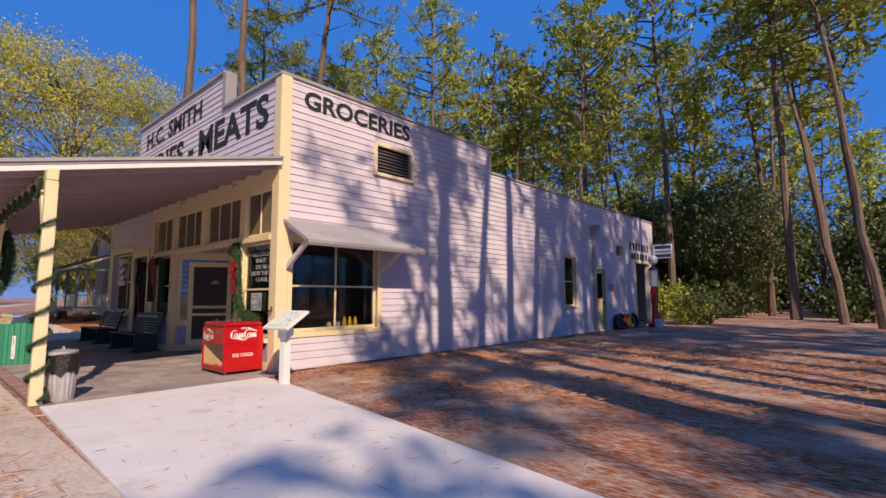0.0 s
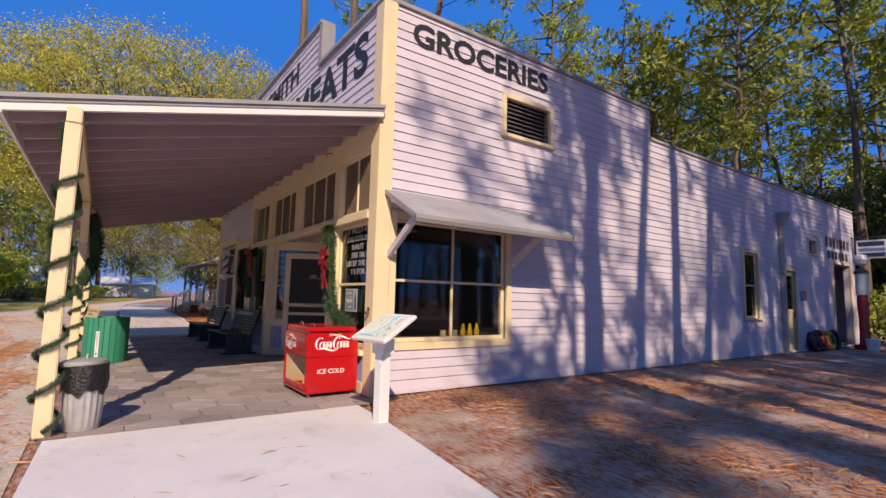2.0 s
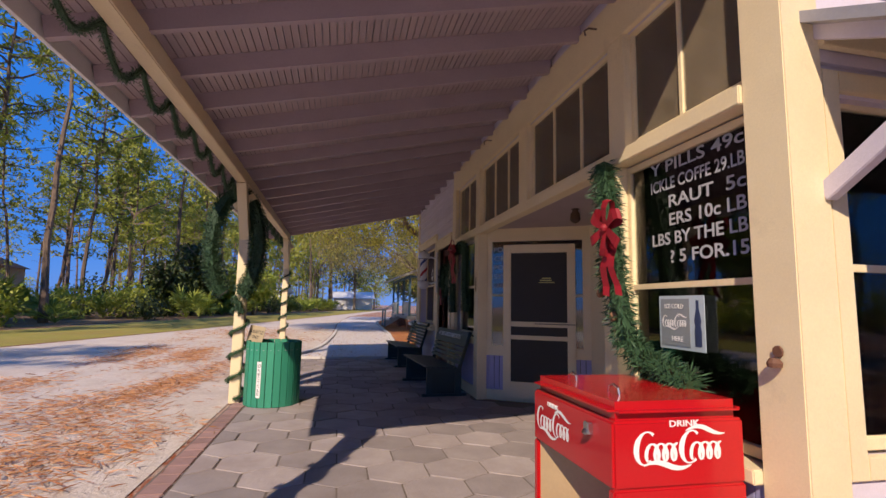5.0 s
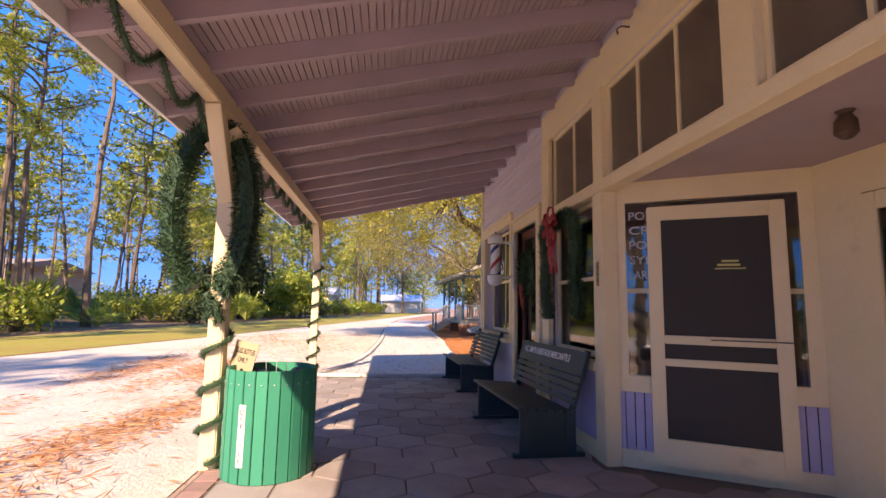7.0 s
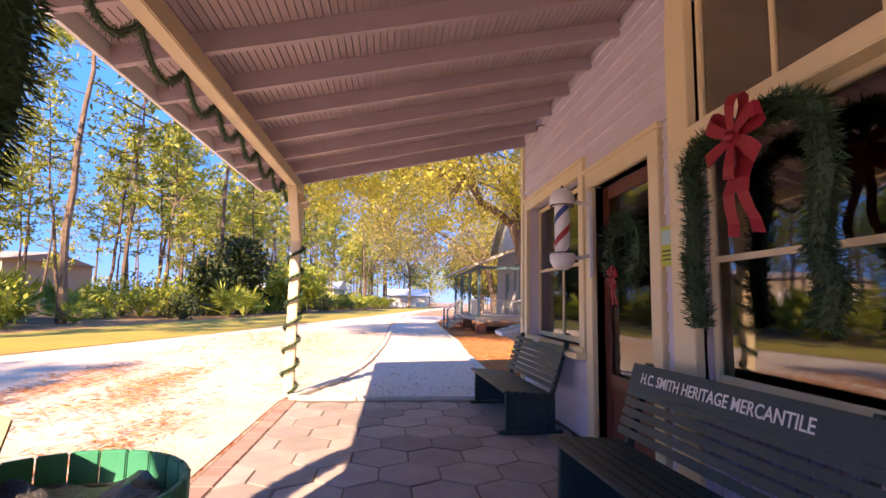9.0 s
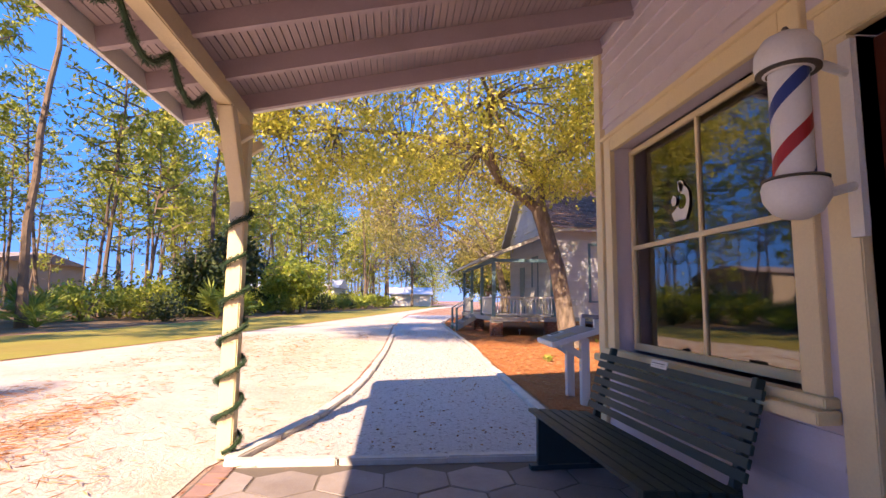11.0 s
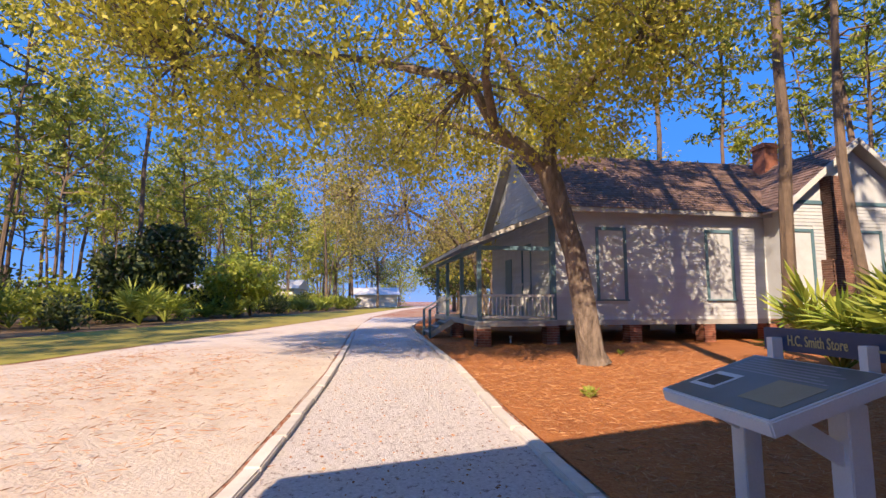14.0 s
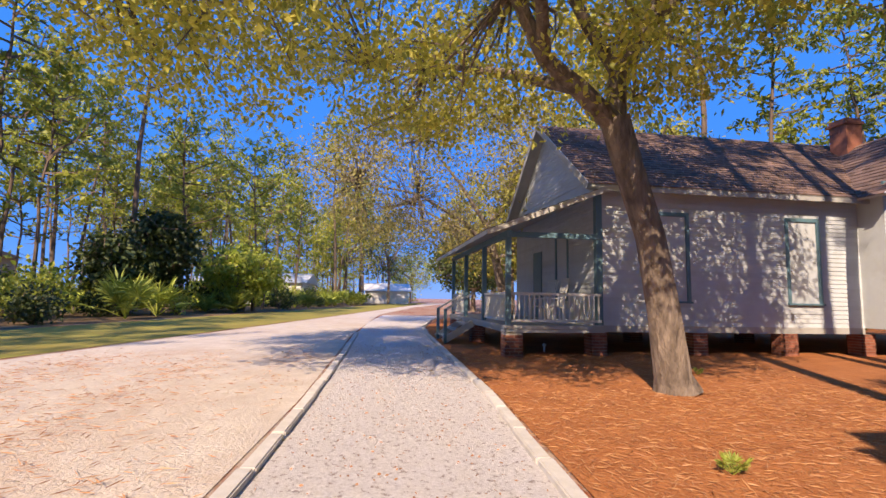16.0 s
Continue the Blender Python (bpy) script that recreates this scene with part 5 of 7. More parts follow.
m_greyleaf = leafy("grey_brown_leaves", (0.18, 0.16, 0.06), (0.44, 0.38, 0.12), 0.42)
m_yellowleaf = leafy("yellow_green_leaves", (0.26, 0.27, 0.04), (0.50, 0.45, 0.08), 0.42)
broadleaf("oak_tree", "grey-brown oak leaning over the path beyond the cottage porch", (-46, 10.2, -0.02), [(0, 0, 0), (0.05, -0.1, 1.6), (0.1, -0.5, 3.4), (0.2, -1.0, 5.0)], [0.3, 0.24, 0.2, 0.16],
          [([(0.1, -0.5, 3.4), (0.8, -2.2, 5.0), (1.4, -4.6, 6.2), (1.6, -7.4, 6.6)], 0.13), ([(0.2, -1.0, 5.0), (0.4, -2.4, 7.0), (0.4, -4.2, 9.2)], 0.12), ([(0.2, -1.0, 5.0), (-0.6, 0.8, 7.2), (-0.8, 2.4, 9.0)], 0.11),
           ([(0.1, -0.5, 3.4), (-2.0, -2.6, 5.4), (-4.2, -4.6, 6.8)], 0.11), ([(0.2, -1.0, 5.0), (2.4, 0.2, 6.4), (4.6, 1.0, 7.4)], 0.10)],
          (0.8, -2.8, 7.2), (6.5, 7.6, 4.0), 900, 30600, 0.15, m_greyleaf, m_oakbark, 1, spread=0.36, airy=0.12)
# along the track the darkest leaf colour also stands in for woodland shade
for x, y, h, r, mt, s, lab in ((-41, 4.0 + 9.5, 9, 4.5, m_oakleaf, 2, "yellow-green oak beside the cottage"), (-58, 14, 11, 6, m_oakleaf, 4, "broad oak by the bend of the road"),
                            (-66, 22, 12, 7, m_yellowleaf, 5, "broad oak by the bend of the road"), (-72, 14, 8, 5, m_dark_shade_leaf, 6, "dark evergreen tree by the road"), (-50, 20, 12, 6, m_yellowleaf, 8, "broad oak behind the cottage"),
                            (-55, -9.8, 6.6, 1.8, m_dark_shade_leaf, 9, "dark ragged evergreen at the edge of the wood"), (-52.5, -11.2, 4.6, 1.6, m_dark_shade_leaf, 11, "smaller dark evergreen at the edge of the wood"), (-62, -6.5, 5, 3, m_bushleaf, 10, "young green tree at the edge of the wood"), (-33, -19, 8, 3.0, m_bushleaf, 12, "green tree in the wood"),
                            (-14, 48, 11, 5.5, m_dark_shade_leaf, 13, "dark leafy tree along the woodland track"), (-22, 60, 12, 6, m_bushleaf, 14, "leafy tree along the woodland track"), (-3, 76, 13, 7, m_dark_shade_leaf, 15, "dark leafy tree along the woodland track"),
                            (10, 58, 12, 6, m_dark_shade_leaf, 16, "dark leafy tree beyond the lot"), (-8.5, 38, 9, 4, m_dark_shade_leaf, 17, "leafy tree behind the garage"), (-18, 30, 9, 4, m_bushleaf, 18, "leafy tree behind the store"), (7, 40, 10, 5, m_dark_shade_leaf, 19, "dark leafy tree beyond the lot"),
                            (-106, -1, 17, 7, m_oakleaf, 43, "leafy tree where the road bends"),
                            (-114, 6.5, 17, 7, m_dark_shade_leaf, 44, "dark leafy tree where the road bends"), (-92, 21, 15, 7, m_oakleaf, 45, "broad oak by the bend of the road"), (-106, 25, 16, 8, m_yellowleaf, 46, "broad oak by the bend of the road"),
                            (-124, 29, 14, 8, m_bushleaf, 47, "broad oak by the bend of the road"), (-80, 15, 9, 4, m_bushleaf, 48, "leafy tree by the bend of the road"), (-145, 13, 13, 7, m_bushleaf, 49, "leafy tree far along the road"),
                            (-10, 43, 8, 3.2, m_dark_shade_leaf, 24, "dark leafy tree behind the garage"), (-12.5, 51, 9, 4, m_dark_shade_leaf, 25, "leafy tree along the woodland track"), (-16, 42, 10, 4, m_dark_shade_leaf, 26, "dark leafy tree behind the garage"),
                            (-14.5, 63, 10, 4.5, m_dark_shade_leaf, 27, "dark leafy tree along the woodland track"), (-20, 72, 12, 6, m_bushleaf, 28, "leafy tree along the woodland track"), (-0.5, 50, 7, 3.2, m_dark_shade_leaf, 29, "dark leafy tree beyond the lot"),
                            (0.5, 61, 9, 4, m_dark_shade_leaf, 30, "leafy tree beyond the lot"), (-2.0, 86, 11, 5, m_dark_shade_leaf, 35, "dark leafy tree along the woodland track"), (-17, 86, 12, 6, m_dark_shade_leaf, 36, "dark leafy tree along the woodland track"),
                            (-13, 95, 14, 8, m_dark_shade_leaf, 20, "leafy tree far down the track"), (2, 110, 14, 8, m_dark_shade_leaf, 22, "leafy tree far down the track"), (-6, 130, 14, 9, m_bushleaf, 23, "leafy tree far down the track")):
    g = np.random.default_rng(s)
    broadleaf("broadleaf_tree", lab, (x, y, -0.02), [(0, 0, 0), (0.05, 0, h * 0.2), (0, 0.05, h * 0.5)], [0.3, 0.22, 0.16], oak_limbs(h, r, g), (0, 0, h * 0.62), (r, r, h * 0.38), 520, *((4680, 0.38) if math.hypot(x + 10, y - 4) > 45 else (12480, 0.23)), mt, m_oakbark, s)


def bush_proto(r, h, material, seed, leaf=0.19, n=760):
    g = np.random.default_rng(seed)
    c = g.normal(size=(40, 3))
    c /= np.linalg.norm(c, axis=1, keepdims=True)
    c = c * np.array([r, r, h * 0.5]) * g.uniform(0.4, 1.0, (40, 1)) + np.array([0, 0, h * 0.5])
    c[:, 2] = np.maximum(c[:, 2], 0.12)
    pos = np.repeat(c, n // 40, 0) + g.normal(size=(n // 40 * 40, 3)) * 0.2
    pos[:, 2] = np.maximum(pos[:, 2], 0.03)
    mb = MB()
    for q in c[::2]:
        mb.tube([(0, 0, 0), tuple(q * np.array([0.4, 0.4, 0.5])), tuple(q)], [0.025, 0.016, 0.005], 4)
    return mb.mesh("stem"), leaf_mesh("foliage", pos, g.normal(size=pos.shape) + np.array([0, 0, 0.3]), g.uniform(0.7, 1.3, len(pos)) * leaf, g.uniform(0.7, 1.3, len(pos)) * leaf * 0.3, material)


BUSHES = [bush_proto(1.1, 1.7, m_bushleaf, 31), bush_proto(1.4, 2.2, m_bushleaf, 32), bush_proto(0.9, 1.2, m_dark_shade_leaf, 33), bush_proto(1.3, 1.9, m_dark_shade_leaf, 34)]
for me, _ in BUSHES:
    me.materials.append(m_oakbark)


def bush(x, y, k, s=1.0, turn=0.0, label="wild green shrub at the edge of the wood"):
    root = thing("shrub", label, "shrub", pose(x, y, -0.01, 0, 0, turn) @ Matrix.Scale(s, 4), group="shrubs of the wood")
    part("stem", BUSHES[k][0], None, root)
    part("foliage", BUSHES[k][1], None, root)


def fan_proto(seed, fronds=22, size=1.0, up=0.7):
    """Saw palmetto: stalks with fans of narrow stiff blades."""
    g = np.random.default_rng(seed)
    stalks, pos, dr, ln = MB(), [], [], []
    for i in range(fronds):
        a, e = g.uniform(0, 6.28), g.uniform(0.35, 1.35)
        d = np.array([math.cos(a) * math.cos(e), math.sin(a) * math.cos(e), math.sin(e)])
        s = size * g.uniform(0.6, 1.05)
        tip = d * s * 0.8
        stalks.tube([(0, 0, 0.02), tuple(tip * 0.5 + np.array([0, 0, 0.06])), tuple(tip)], [0.014, 0.011, 0.008], 4)
        side = np.cross(d, [0, 0, 1])
        side /= np.linalg.norm(side) + 1e-9
        for k in range(19):
            f = (k - 9) / 9 * 1.75
            pos.append(tip)
            dr.append(d * math.cos(f) + side * math.sin(f) + g.normal(size=3) * 0.05)
            ln.append(s * 0.62 * (1 - 0.25 * abs(f) / 1.75))
    ln = np.array(ln)
    return stalks.mesh("stalk"), leaf_mesh("foliage", np.array(pos), np.array(dr), ln, ln * 0.045, m_palm, 0.12)


FANS = [fan_proto(41), fan_proto(42, 18, 1.1), fan_proto(43, 26, 0.9)]
for me, _ in FANS:
    me.materials.append(m_palm)


def palmetto(x, y, k, s=1.0, turn=0.0, label="saw palmetto with stiff green fans"):
    root = thing("palmetto", label, "shrub", pose(x, y, -0.01, 0, 0, turn) @ Matrix.Scale(s, 4), group="palmettos")
    part("stalk", FANS[k][0], None, root)
    part("foliage", FANS[k][1], None, root)


for x, y in scatter((-110, -4, -26, 2), 1.9, lambda x, y: verge_far(x) - 10 < y < verge_far(x) - 0.8, 700):
    near = y > verge_far(x) - 4.5
    if rng.uniform() < 0.5:
        palmetto(x, y, int(rng.integers(0, 3)), rng.uniform(1.3, 2.1), rng.uniform(0, 360))
    else:
        bush(x, y, int(rng.integers(0, 4)), rng.uniform(0.8, 1.3) if near else rng.uniform(1.1, 1.7), rng.uniform(0, 360))
for x, y in scatter((-12, 16, 26, 70), 3.4, lambda x, y: (x > 3 + 0.04 * y) or (x < -8.6 - 0.02 * y and y > 26), 160):
    (palmetto if rng.uniform() < 0.4 else bush)(x, y, int(rng.integers(0, 3)), rng.uniform(0.9, 1.6), rng.uniform(0, 360))
# shrubs by the track: their shade is painted in with the dark leaves
for x, y in scatter((-12, 4, 31, 85), 2.3, lambda x, y: x > -0.6 - 0.068 * y or x < -2.6 - 0.125 * y, 330):
    bush(x, y, int(rng.integers(2, 4)), rng.uniform(1.0, 1.9), rng.uniform(0, 360), "wild shrub along the woodland track, coloured dark as if shaded")
for x, y in scatter((-60, -12, 27, 45), 3.2, lambda x, y: True, 120):
    bush(x, y, int(rng.integers(0, 4)), rng.uniform(1.0, 1.8), rng.uniform(0, 360))
for x, y, s, a in ((-27.0, 11.9, 1.6, 0), (-26.4, 12.8, 1.9, 50), (-26.7, 13.8, 1.8, 110), (-25.4, 12.0, 1.7, 200), (-25.6, 13.4, 2.0, 300), (-24.6, 12.8, 1.9, 80), (-24.6, 11.4, 1.6, 150)):
    palmetto(x, y, int(a) % 3, s, a, "clump of bright palmetto beside the store")
palmetto(-25.69, 6.42, 1, 0.14, 0, "tiny green seedling in the mulch")
palmetto(-30.5, 9.6, 0, 0.12, 40, "tiny green seedling in the mulch")
for x, y in ((-7.6, 25.2), (-7.1, 26.4), (-8.2, 27.4)):
    bush(x, y, 3 if y > 26 else 0, 0.75, x * 50, "bright green shrub beside the garage")


def far_wood(label, p0, p1, depth, height, n, material, seed):
    """Distant wood seen as a ragged band of leaf clumps over many thin stems."""
    g = np.random.default_rng(seed)
    a, b = np.array(p0, float), np.array(p1, float)
    run = np.linalg.norm(b - a)
    d = (b - a) / run
    side = np.array([-d[1], d[0]])
    trees = int(run / 3.2)
    u, w = g.uniform(0, run, trees), g.uniform(-0.5, 0.5, trees) * depth
    h = height * g.uniform(0.55, 1.15, trees)
    root = thing("far_wood", label, "woods", kind="stuff")
    stems = MB()
    for i in range(trees):
        x, y = a + d * u[i] + side * w[i]
        stems.tube([(x, y, -0.1), (x + 0.2, y, h[i] * 0.9)], [0.16, 0.06], 5)
    part("stems", stems, m_bark, root)
    k = g.integers(0, trees, n)
    f = g.uniform(0, 1, n)
    r = (0.6 + 2.6 * np.sin(np.pi * np.clip(0.12 + 0.8 * f, 0, 1)))[:, None] * g.normal(size=(n, 2)) * 0.55
    xy = a + d * u[k][:, None] + side * w[k][:, None] + r
    pos = np.column_stack([xy, np.maximum(0.1, h[k] * f)])
    part("foliage", leaf_mesh("foliage", pos, g.normal(size=(n, 3)), g.uniform(0.4, 0.9, n), g.uniform(0.12, 0.24, n), material), None, root)


far_wood("dense dark wood far down the track", (-75, 140), (70, 140), 24, 15, 26000, m_dark_shade_leaf, 51)
far_wood("dense dark wood beyond the lot", (52, 0), (52, 130), 16, 14, 12000, m_dark_shade_leaf, 52)
far_wood("far green wood beyond the bend of the road", (-190, 95), (-185, -70), 22, 15, 22000, m_bushleaf, 53)
far_wood("far green wood behind the pines", (-180, -95), (40, -62), 20, 8, 20000, m_bushleaf, 54)
far_wood("dense pine wood behind the store", (-70, 68), (0, 68), 14, 20, 26000, m_needles, 56)
far_wood("dark undergrowth of the wood behind the store", (-60, 56), (-6, 56), 12, 9, 14000, m_dark_shade_leaf, 57)
# track thickets: shade put into the leaf colour
far_wood("thicket on the lot side of the woodland track, coloured dark as if shaded", (1.8, 44), (-3.5, 112), 5, 10, 9000, m_dark_shade_leaf, 58)
far_wood("thicket on the store side of the woodland track, coloured dark as if shaded", (-11.2, 44), (-19, 112), 5, 13, 10000, m_dark_shade_leaf, 59)
far_wood("far green wood behind the cottage", (-150, 95), (-60, 75), 20, 12, 12000, m_bushleaf, 55)

# ---- things on and round the porch ----
m_red = surface("red_enamel", (0.50, 0.008, 0.012), 0.22, (0.42, 0.008, 0.012), 3, 0.4, 60, 0.04, coat=0.4, dirt=(0.20, 0.01, 0.01), dirt_scale=4, dirt_amount=0.35, dirt_lo=0.6)
m_tan_in = surface("tan_cooler_lining", (0.50, 0.36, 0.20), 0.6, None, 4, 0.5, 40, 0.1)
m_chrome = surface("worn_chrome", (0.6, 0.6, 0.6), 0.25, None, 6, 0.4, 80, 0.05, metal=1.0)
m_galv = surface("galvanised_steel", (0.55, 0.55, 0.55), 0.5, (0.38, 0.38, 0.38), 5, 0.7, 50, 0.1, metal=0.45, dirt=(0.30, 0.28, 0.26), dirt_amount=0.5)
m_bag = surface("black_bin_liner", (0.012, 0.012, 0.014), 0.28, None, 9, 0.5, 30, 0.5, bump_dist=0.02)
m_green = surface("green_slat_paint", (0.03, 0.28, 0.17), 0.5, (0.025, 0.22, 0.14), 4, 0.6, 60, 0.2, piece=0.12, stretch=(1, 1, 0.3))
m_bench = surface("dark_blue_green_bench_paint", (0.018, 0.045, 0.055), 0.45, (0.012, 0.03, 0.036), 5, 0.6, 50, 0.2, piece=0.15, stretch=(0.3, 1, 1))
m_ribbon = surface("red_velvet_ribbon", (0.30, 0.008, 0.018), 0.6, None, 6, 0.5, 60, 0.2)
m_navy = surface("navy_paint", (0.03, 0.05, 0.12), 0.45, None, 5, 0.5, 60, 0.1)
m_gold = surface("pale_gold_lettering", (0.55, 0.46, 0.22), 0.5)
m_cardboard = surface("brown_card", (0.42, 0.34, 0.22), 0.8, None, 6, 0.5, 60, 0.2)
m_chalk = surface("pale_chalk_lettering", (0.44, 0.45, 0.48), 0.8, None, 20, 0.6, 90, 0.1)
m_black = surface("black_rubber", (0.015, 0.015, 0.016), 0.6, None, 6, 0.5, 60, 0.2)
m_yellow = surface("yellow_paint", (0.55, 0.42, 0.05), 0.5, None, 5, 0.5, 60, 0.1)

# red drinks cooler
X0, X1, Y0, Y1, H = -10.14, -9.24, 4.20, 4.90, 0.88
ck = thing("drinks_cooler", "bright red enamel drinks cooler with an open bottle bay", "cooler", pose((X0 + X1) / 2, (Y0 + Y1) / 2, 0))
w, dp = (X1 - X0) / 2, (Y1 - Y0) / 2
part("tank", MB().box(-w, w, -dp, dp, 0.50, 0.80), m_red, ck, bevel=0.012)
part("side_panel", MB().box(w - 0.05, w, -dp, dp, 0.10, 0.50), m_red, ck, bevel=0.008)
part("side_panel", MB().box(-w, -w + 0.05, -dp, dp, 0.10, 0.50), m_red, ck, bevel=0.008)
part("back_panel", MB().box(-w + 0.05, w - 0.05, dp - 0.04, dp, 0.10, 0.50), m_red, ck, bevel=0.004)
part("base", MB().box(-w, w, -dp, dp, 0.05, 0.10), m_red, ck, bevel=0.012)
part("lid", MB().box(-w - 0.008, w + 0.008, -dp - 0.008, dp + 0.008, 0.80, 0.885), m_red, ck, "red lid with a rounded edge", bevel=0.038, smooth=True)
part("lining", MB().add([Vector(p) for p in ((-w + 0.05, -dp + 0.02, 0.10), (w - 0.05, -dp + 0.42, 0.10), (w - 0.05, -dp + 0.42, 0.50), (-w + 0.05, -dp + 0.02, 0.50))], [(0, 1, 2, 3)]).box(-w + 0.05, w - 0.05, dp - 0.06, dp - 0.041, 0.10, 0.50), m_tan_in, ck, "tan inside of the bottle bay")
part("kick_band", MB().box(w, w + 0.008, -dp + 0.01, dp - 0.01, 0.06, 0.17), m_red, ck, bevel=0.003)
for i in range(4):
    part("rack_bar", MB().tube([(-w + 0.06 + i * 0.27, -dp + 0.03, 0.13), (-w + 0.06 + i * 0.27, dp - 0.06, 0.13)], [0.012] * 2, 8), m_red, ck)
part("rack_bar", MB().box(-w + 0.05, w - 0.05, -dp, -dp + 0.03, 0.10, 0.15), m_red, ck, bevel=0.005)
for sx in (-1, 1):
    for sy in (-1, 1):
        part("caster", MB().lathe([(0.028, -0.012), (0.03, 0), (0.028, 0.012)], 14, pose(sx * (w - 0.08), sy * (dp - 0.07), 0.03, 90)), m_chrome, ck, "small metal caster", smooth=True)
for x in (-0.22, 0.22):
    part("lid_handle", MB().tube([(x - 0.05, -0.2, 0.885), (x - 0.04, -0.2, 0.915), (x, -0.2, 0.93), (x + 0.04, -0.2, 0.915), (x + 0.05, -0.2, 0.885)], [0.007] * 5, 8), m_chrome, ck, "small steel handle", smooth=True)
part("bottle_opener", MB().box(w - 0.22, w - 0.17, -dp - 0.03, -dp, 0.70, 0.76).lathe([(0.02, 0), (0.03, 0.012), (0.015, 0.03)], 10, pose(w - 0.195, -dp - 0.02, 0.70)), m_chrome, ck, "steel bottle opener", bevel=0.004)


def swash(width, height):
    """A white flowing emblem of crescents, linked rings and two long ribbon tails."""
    mb = MB()

    def band(pts, r):
        mb.tube([(x * width, y * height, 0) for x, y in pts], [q * height for q in r], 6)

    def arc(cx, cy, rx, ry, a0, a1, thin, thick, n=26):
        f = np.linspace(0, 1, n)
        band([(cx + rx * math.cos(a0 + (a1 - a0) * q) + 0.05 * ry * math.sin(a0 + (a1 - a0) * q), cy + ry * math.sin(a0 + (a1 - a0) * q)) for q in f], [thin + (thick - thin) * abs(math.cos(a0 + (a1 - a0) * q)) ** 2 for q in f])

    # two tall crescents, each leading a run of overlapping loops
    for x0 in (0.13, 0.60):
        arc(x0, 0.50, 0.10, 0.36, 0.9, 5.4, 0.018, 0.075)
        f = np.linspace(0, 1, 64)
        band([(x0 + 0.02 + 0.31 * q - 0.040 * math.sin(q * 22), 0.40 - 0.19 * math.cos(q * 22)) for q in f], [0.02 + 0.032 * abs(math.sin(q * 22)) for q in f])
    f = np.linspace(0, 1, 22)
    band([(0.10 + 0.50 * q, 0.12 - 0.02 * q + 0.07 * math.sin(q * 6.3)) for q in f], [0.012 + 0.055 * math.sin(math.pi * q) for q in f])
    band([(0.55 + 0.42 * q, 0.86 + 0.09 * math.sin(q * 5.2)) for q in f], [0.012 + 0.045 * math.sin(math.pi * q) for q in f])
    mb.v = [Vector((v[0], v[1], v[2] * 0.05)) for v in mb.v]
    return mb


part("emblem", swash(0.50, 0.20), m_whiteletter, ck, "white flowing emblem", m=pose(w + 0.003, -0.25, 0.58, 90, 0, 90))
part("emblem", swash(0.46, 0.18), m_whiteletter, ck, "white flowing emblem", m=pose(-0.40, -dp - 0.003, 0.56, 90, 0, 0))
part("lettering", text_mesh("DRINK", 0.16, 0.028, 0.003), m_whiteletter, ck, m=pose(w + 0.002, -0.06, 0.772, 90, 0, 90))
part("lettering", text_mesh("DRINK", 0.14, 0.025, 0.003), m_whiteletter, ck, m=pose(-0.24, -dp - 0.002, 0.735, 90, 0, 0))
part("lettering", text_mesh("ICE COLD", 0.36, 0.058, 0.003), m_whiteletter, ck, "white capitals", m=pose(w + 0.002, -0.20, 0.30, 90, 0, 90))

# galvanised can
can = thing("trash_can", "ribbed galvanised trash can with a black liner and dented lid", "trash can", pose(-8.92, 1.97, 0.012) @ Matrix.Scale(0.86, 4))
mb = MB()
nseg = 72
prof = [(0.165, 0.0), (0.168, 0.03), (0.17, 0.06), (0.182, 0.3), (0.192, 0.5), (0.20, 0.66), (0.205, 0.68)]
vs, fs = [], []
for i in range(nseg):
    a = 2 * math.pi * i / nseg
    rib = 0.006 * math.cos(a * 18)
    for j, (r, z) in enumerate(prof):
        q = r + (rib if 1 < j < 5 else 0)
        vs.append(Vector((q * math.cos(a), q * math.sin(a), z)))
kk = len(prof)
for i in range(nseg):
    j = (i + 1) % nseg
    fs += [(i * kk + p, j * kk + p, j * kk + p + 1, i * kk + p + 1) for p in range(kk - 1)]
fs.append(tuple(i * kk for i in reversed(range(nseg))))
part("can_body", mb.add(vs, fs), m_galv, can, smooth=True)
mb = MB()
vs, fs = [], []
for i in range(48):
    a = 2 * math.pi * i / 48
    jag = 0.03 * math.sin(a * 5) + 0.02 * math.sin(a * 11 + 1)
    for r, z in ((0.209, 0.40 + jag), (0.216 + 0.006 * math.sin(a * 9), 0.52), (0.212, 0.62), (0.213, 0.685), (0.19, 0.69)):
        vs.append(Vector((r * math.cos(a), r * math.sin(a), z)))
for i in range(48):
    j = (i + 1) % 48
    fs += [(i * 5 + p, j * 5 + p, j * 5 + p + 1, i * 5 + p + 1) for p in range(4)]
part("liner", mb.add(vs, fs), m_bag, can, "crumpled black bin liner", smooth=True)
part("can_lid", MB().lathe([(0.222, 0.675), (0.226, 0.685), (0.224, 0.715), (0.20, 0.725), (0.15, 0.735), (0.06, 0.75), (0.0, 0.752)], 40, pose(0, 0, 0, 2, -2, 0), cap=False), m_galv, can, "dented grey lid", smooth=True)
part("lid_handle", MB().tube([(-0.06, 0, 0.745), (-0.045, 0, 0.785), (0.045, 0, 0.785), (0.06, 0, 0.745)], [0.009] * 4, 8), m_galv, can, smooth=True)

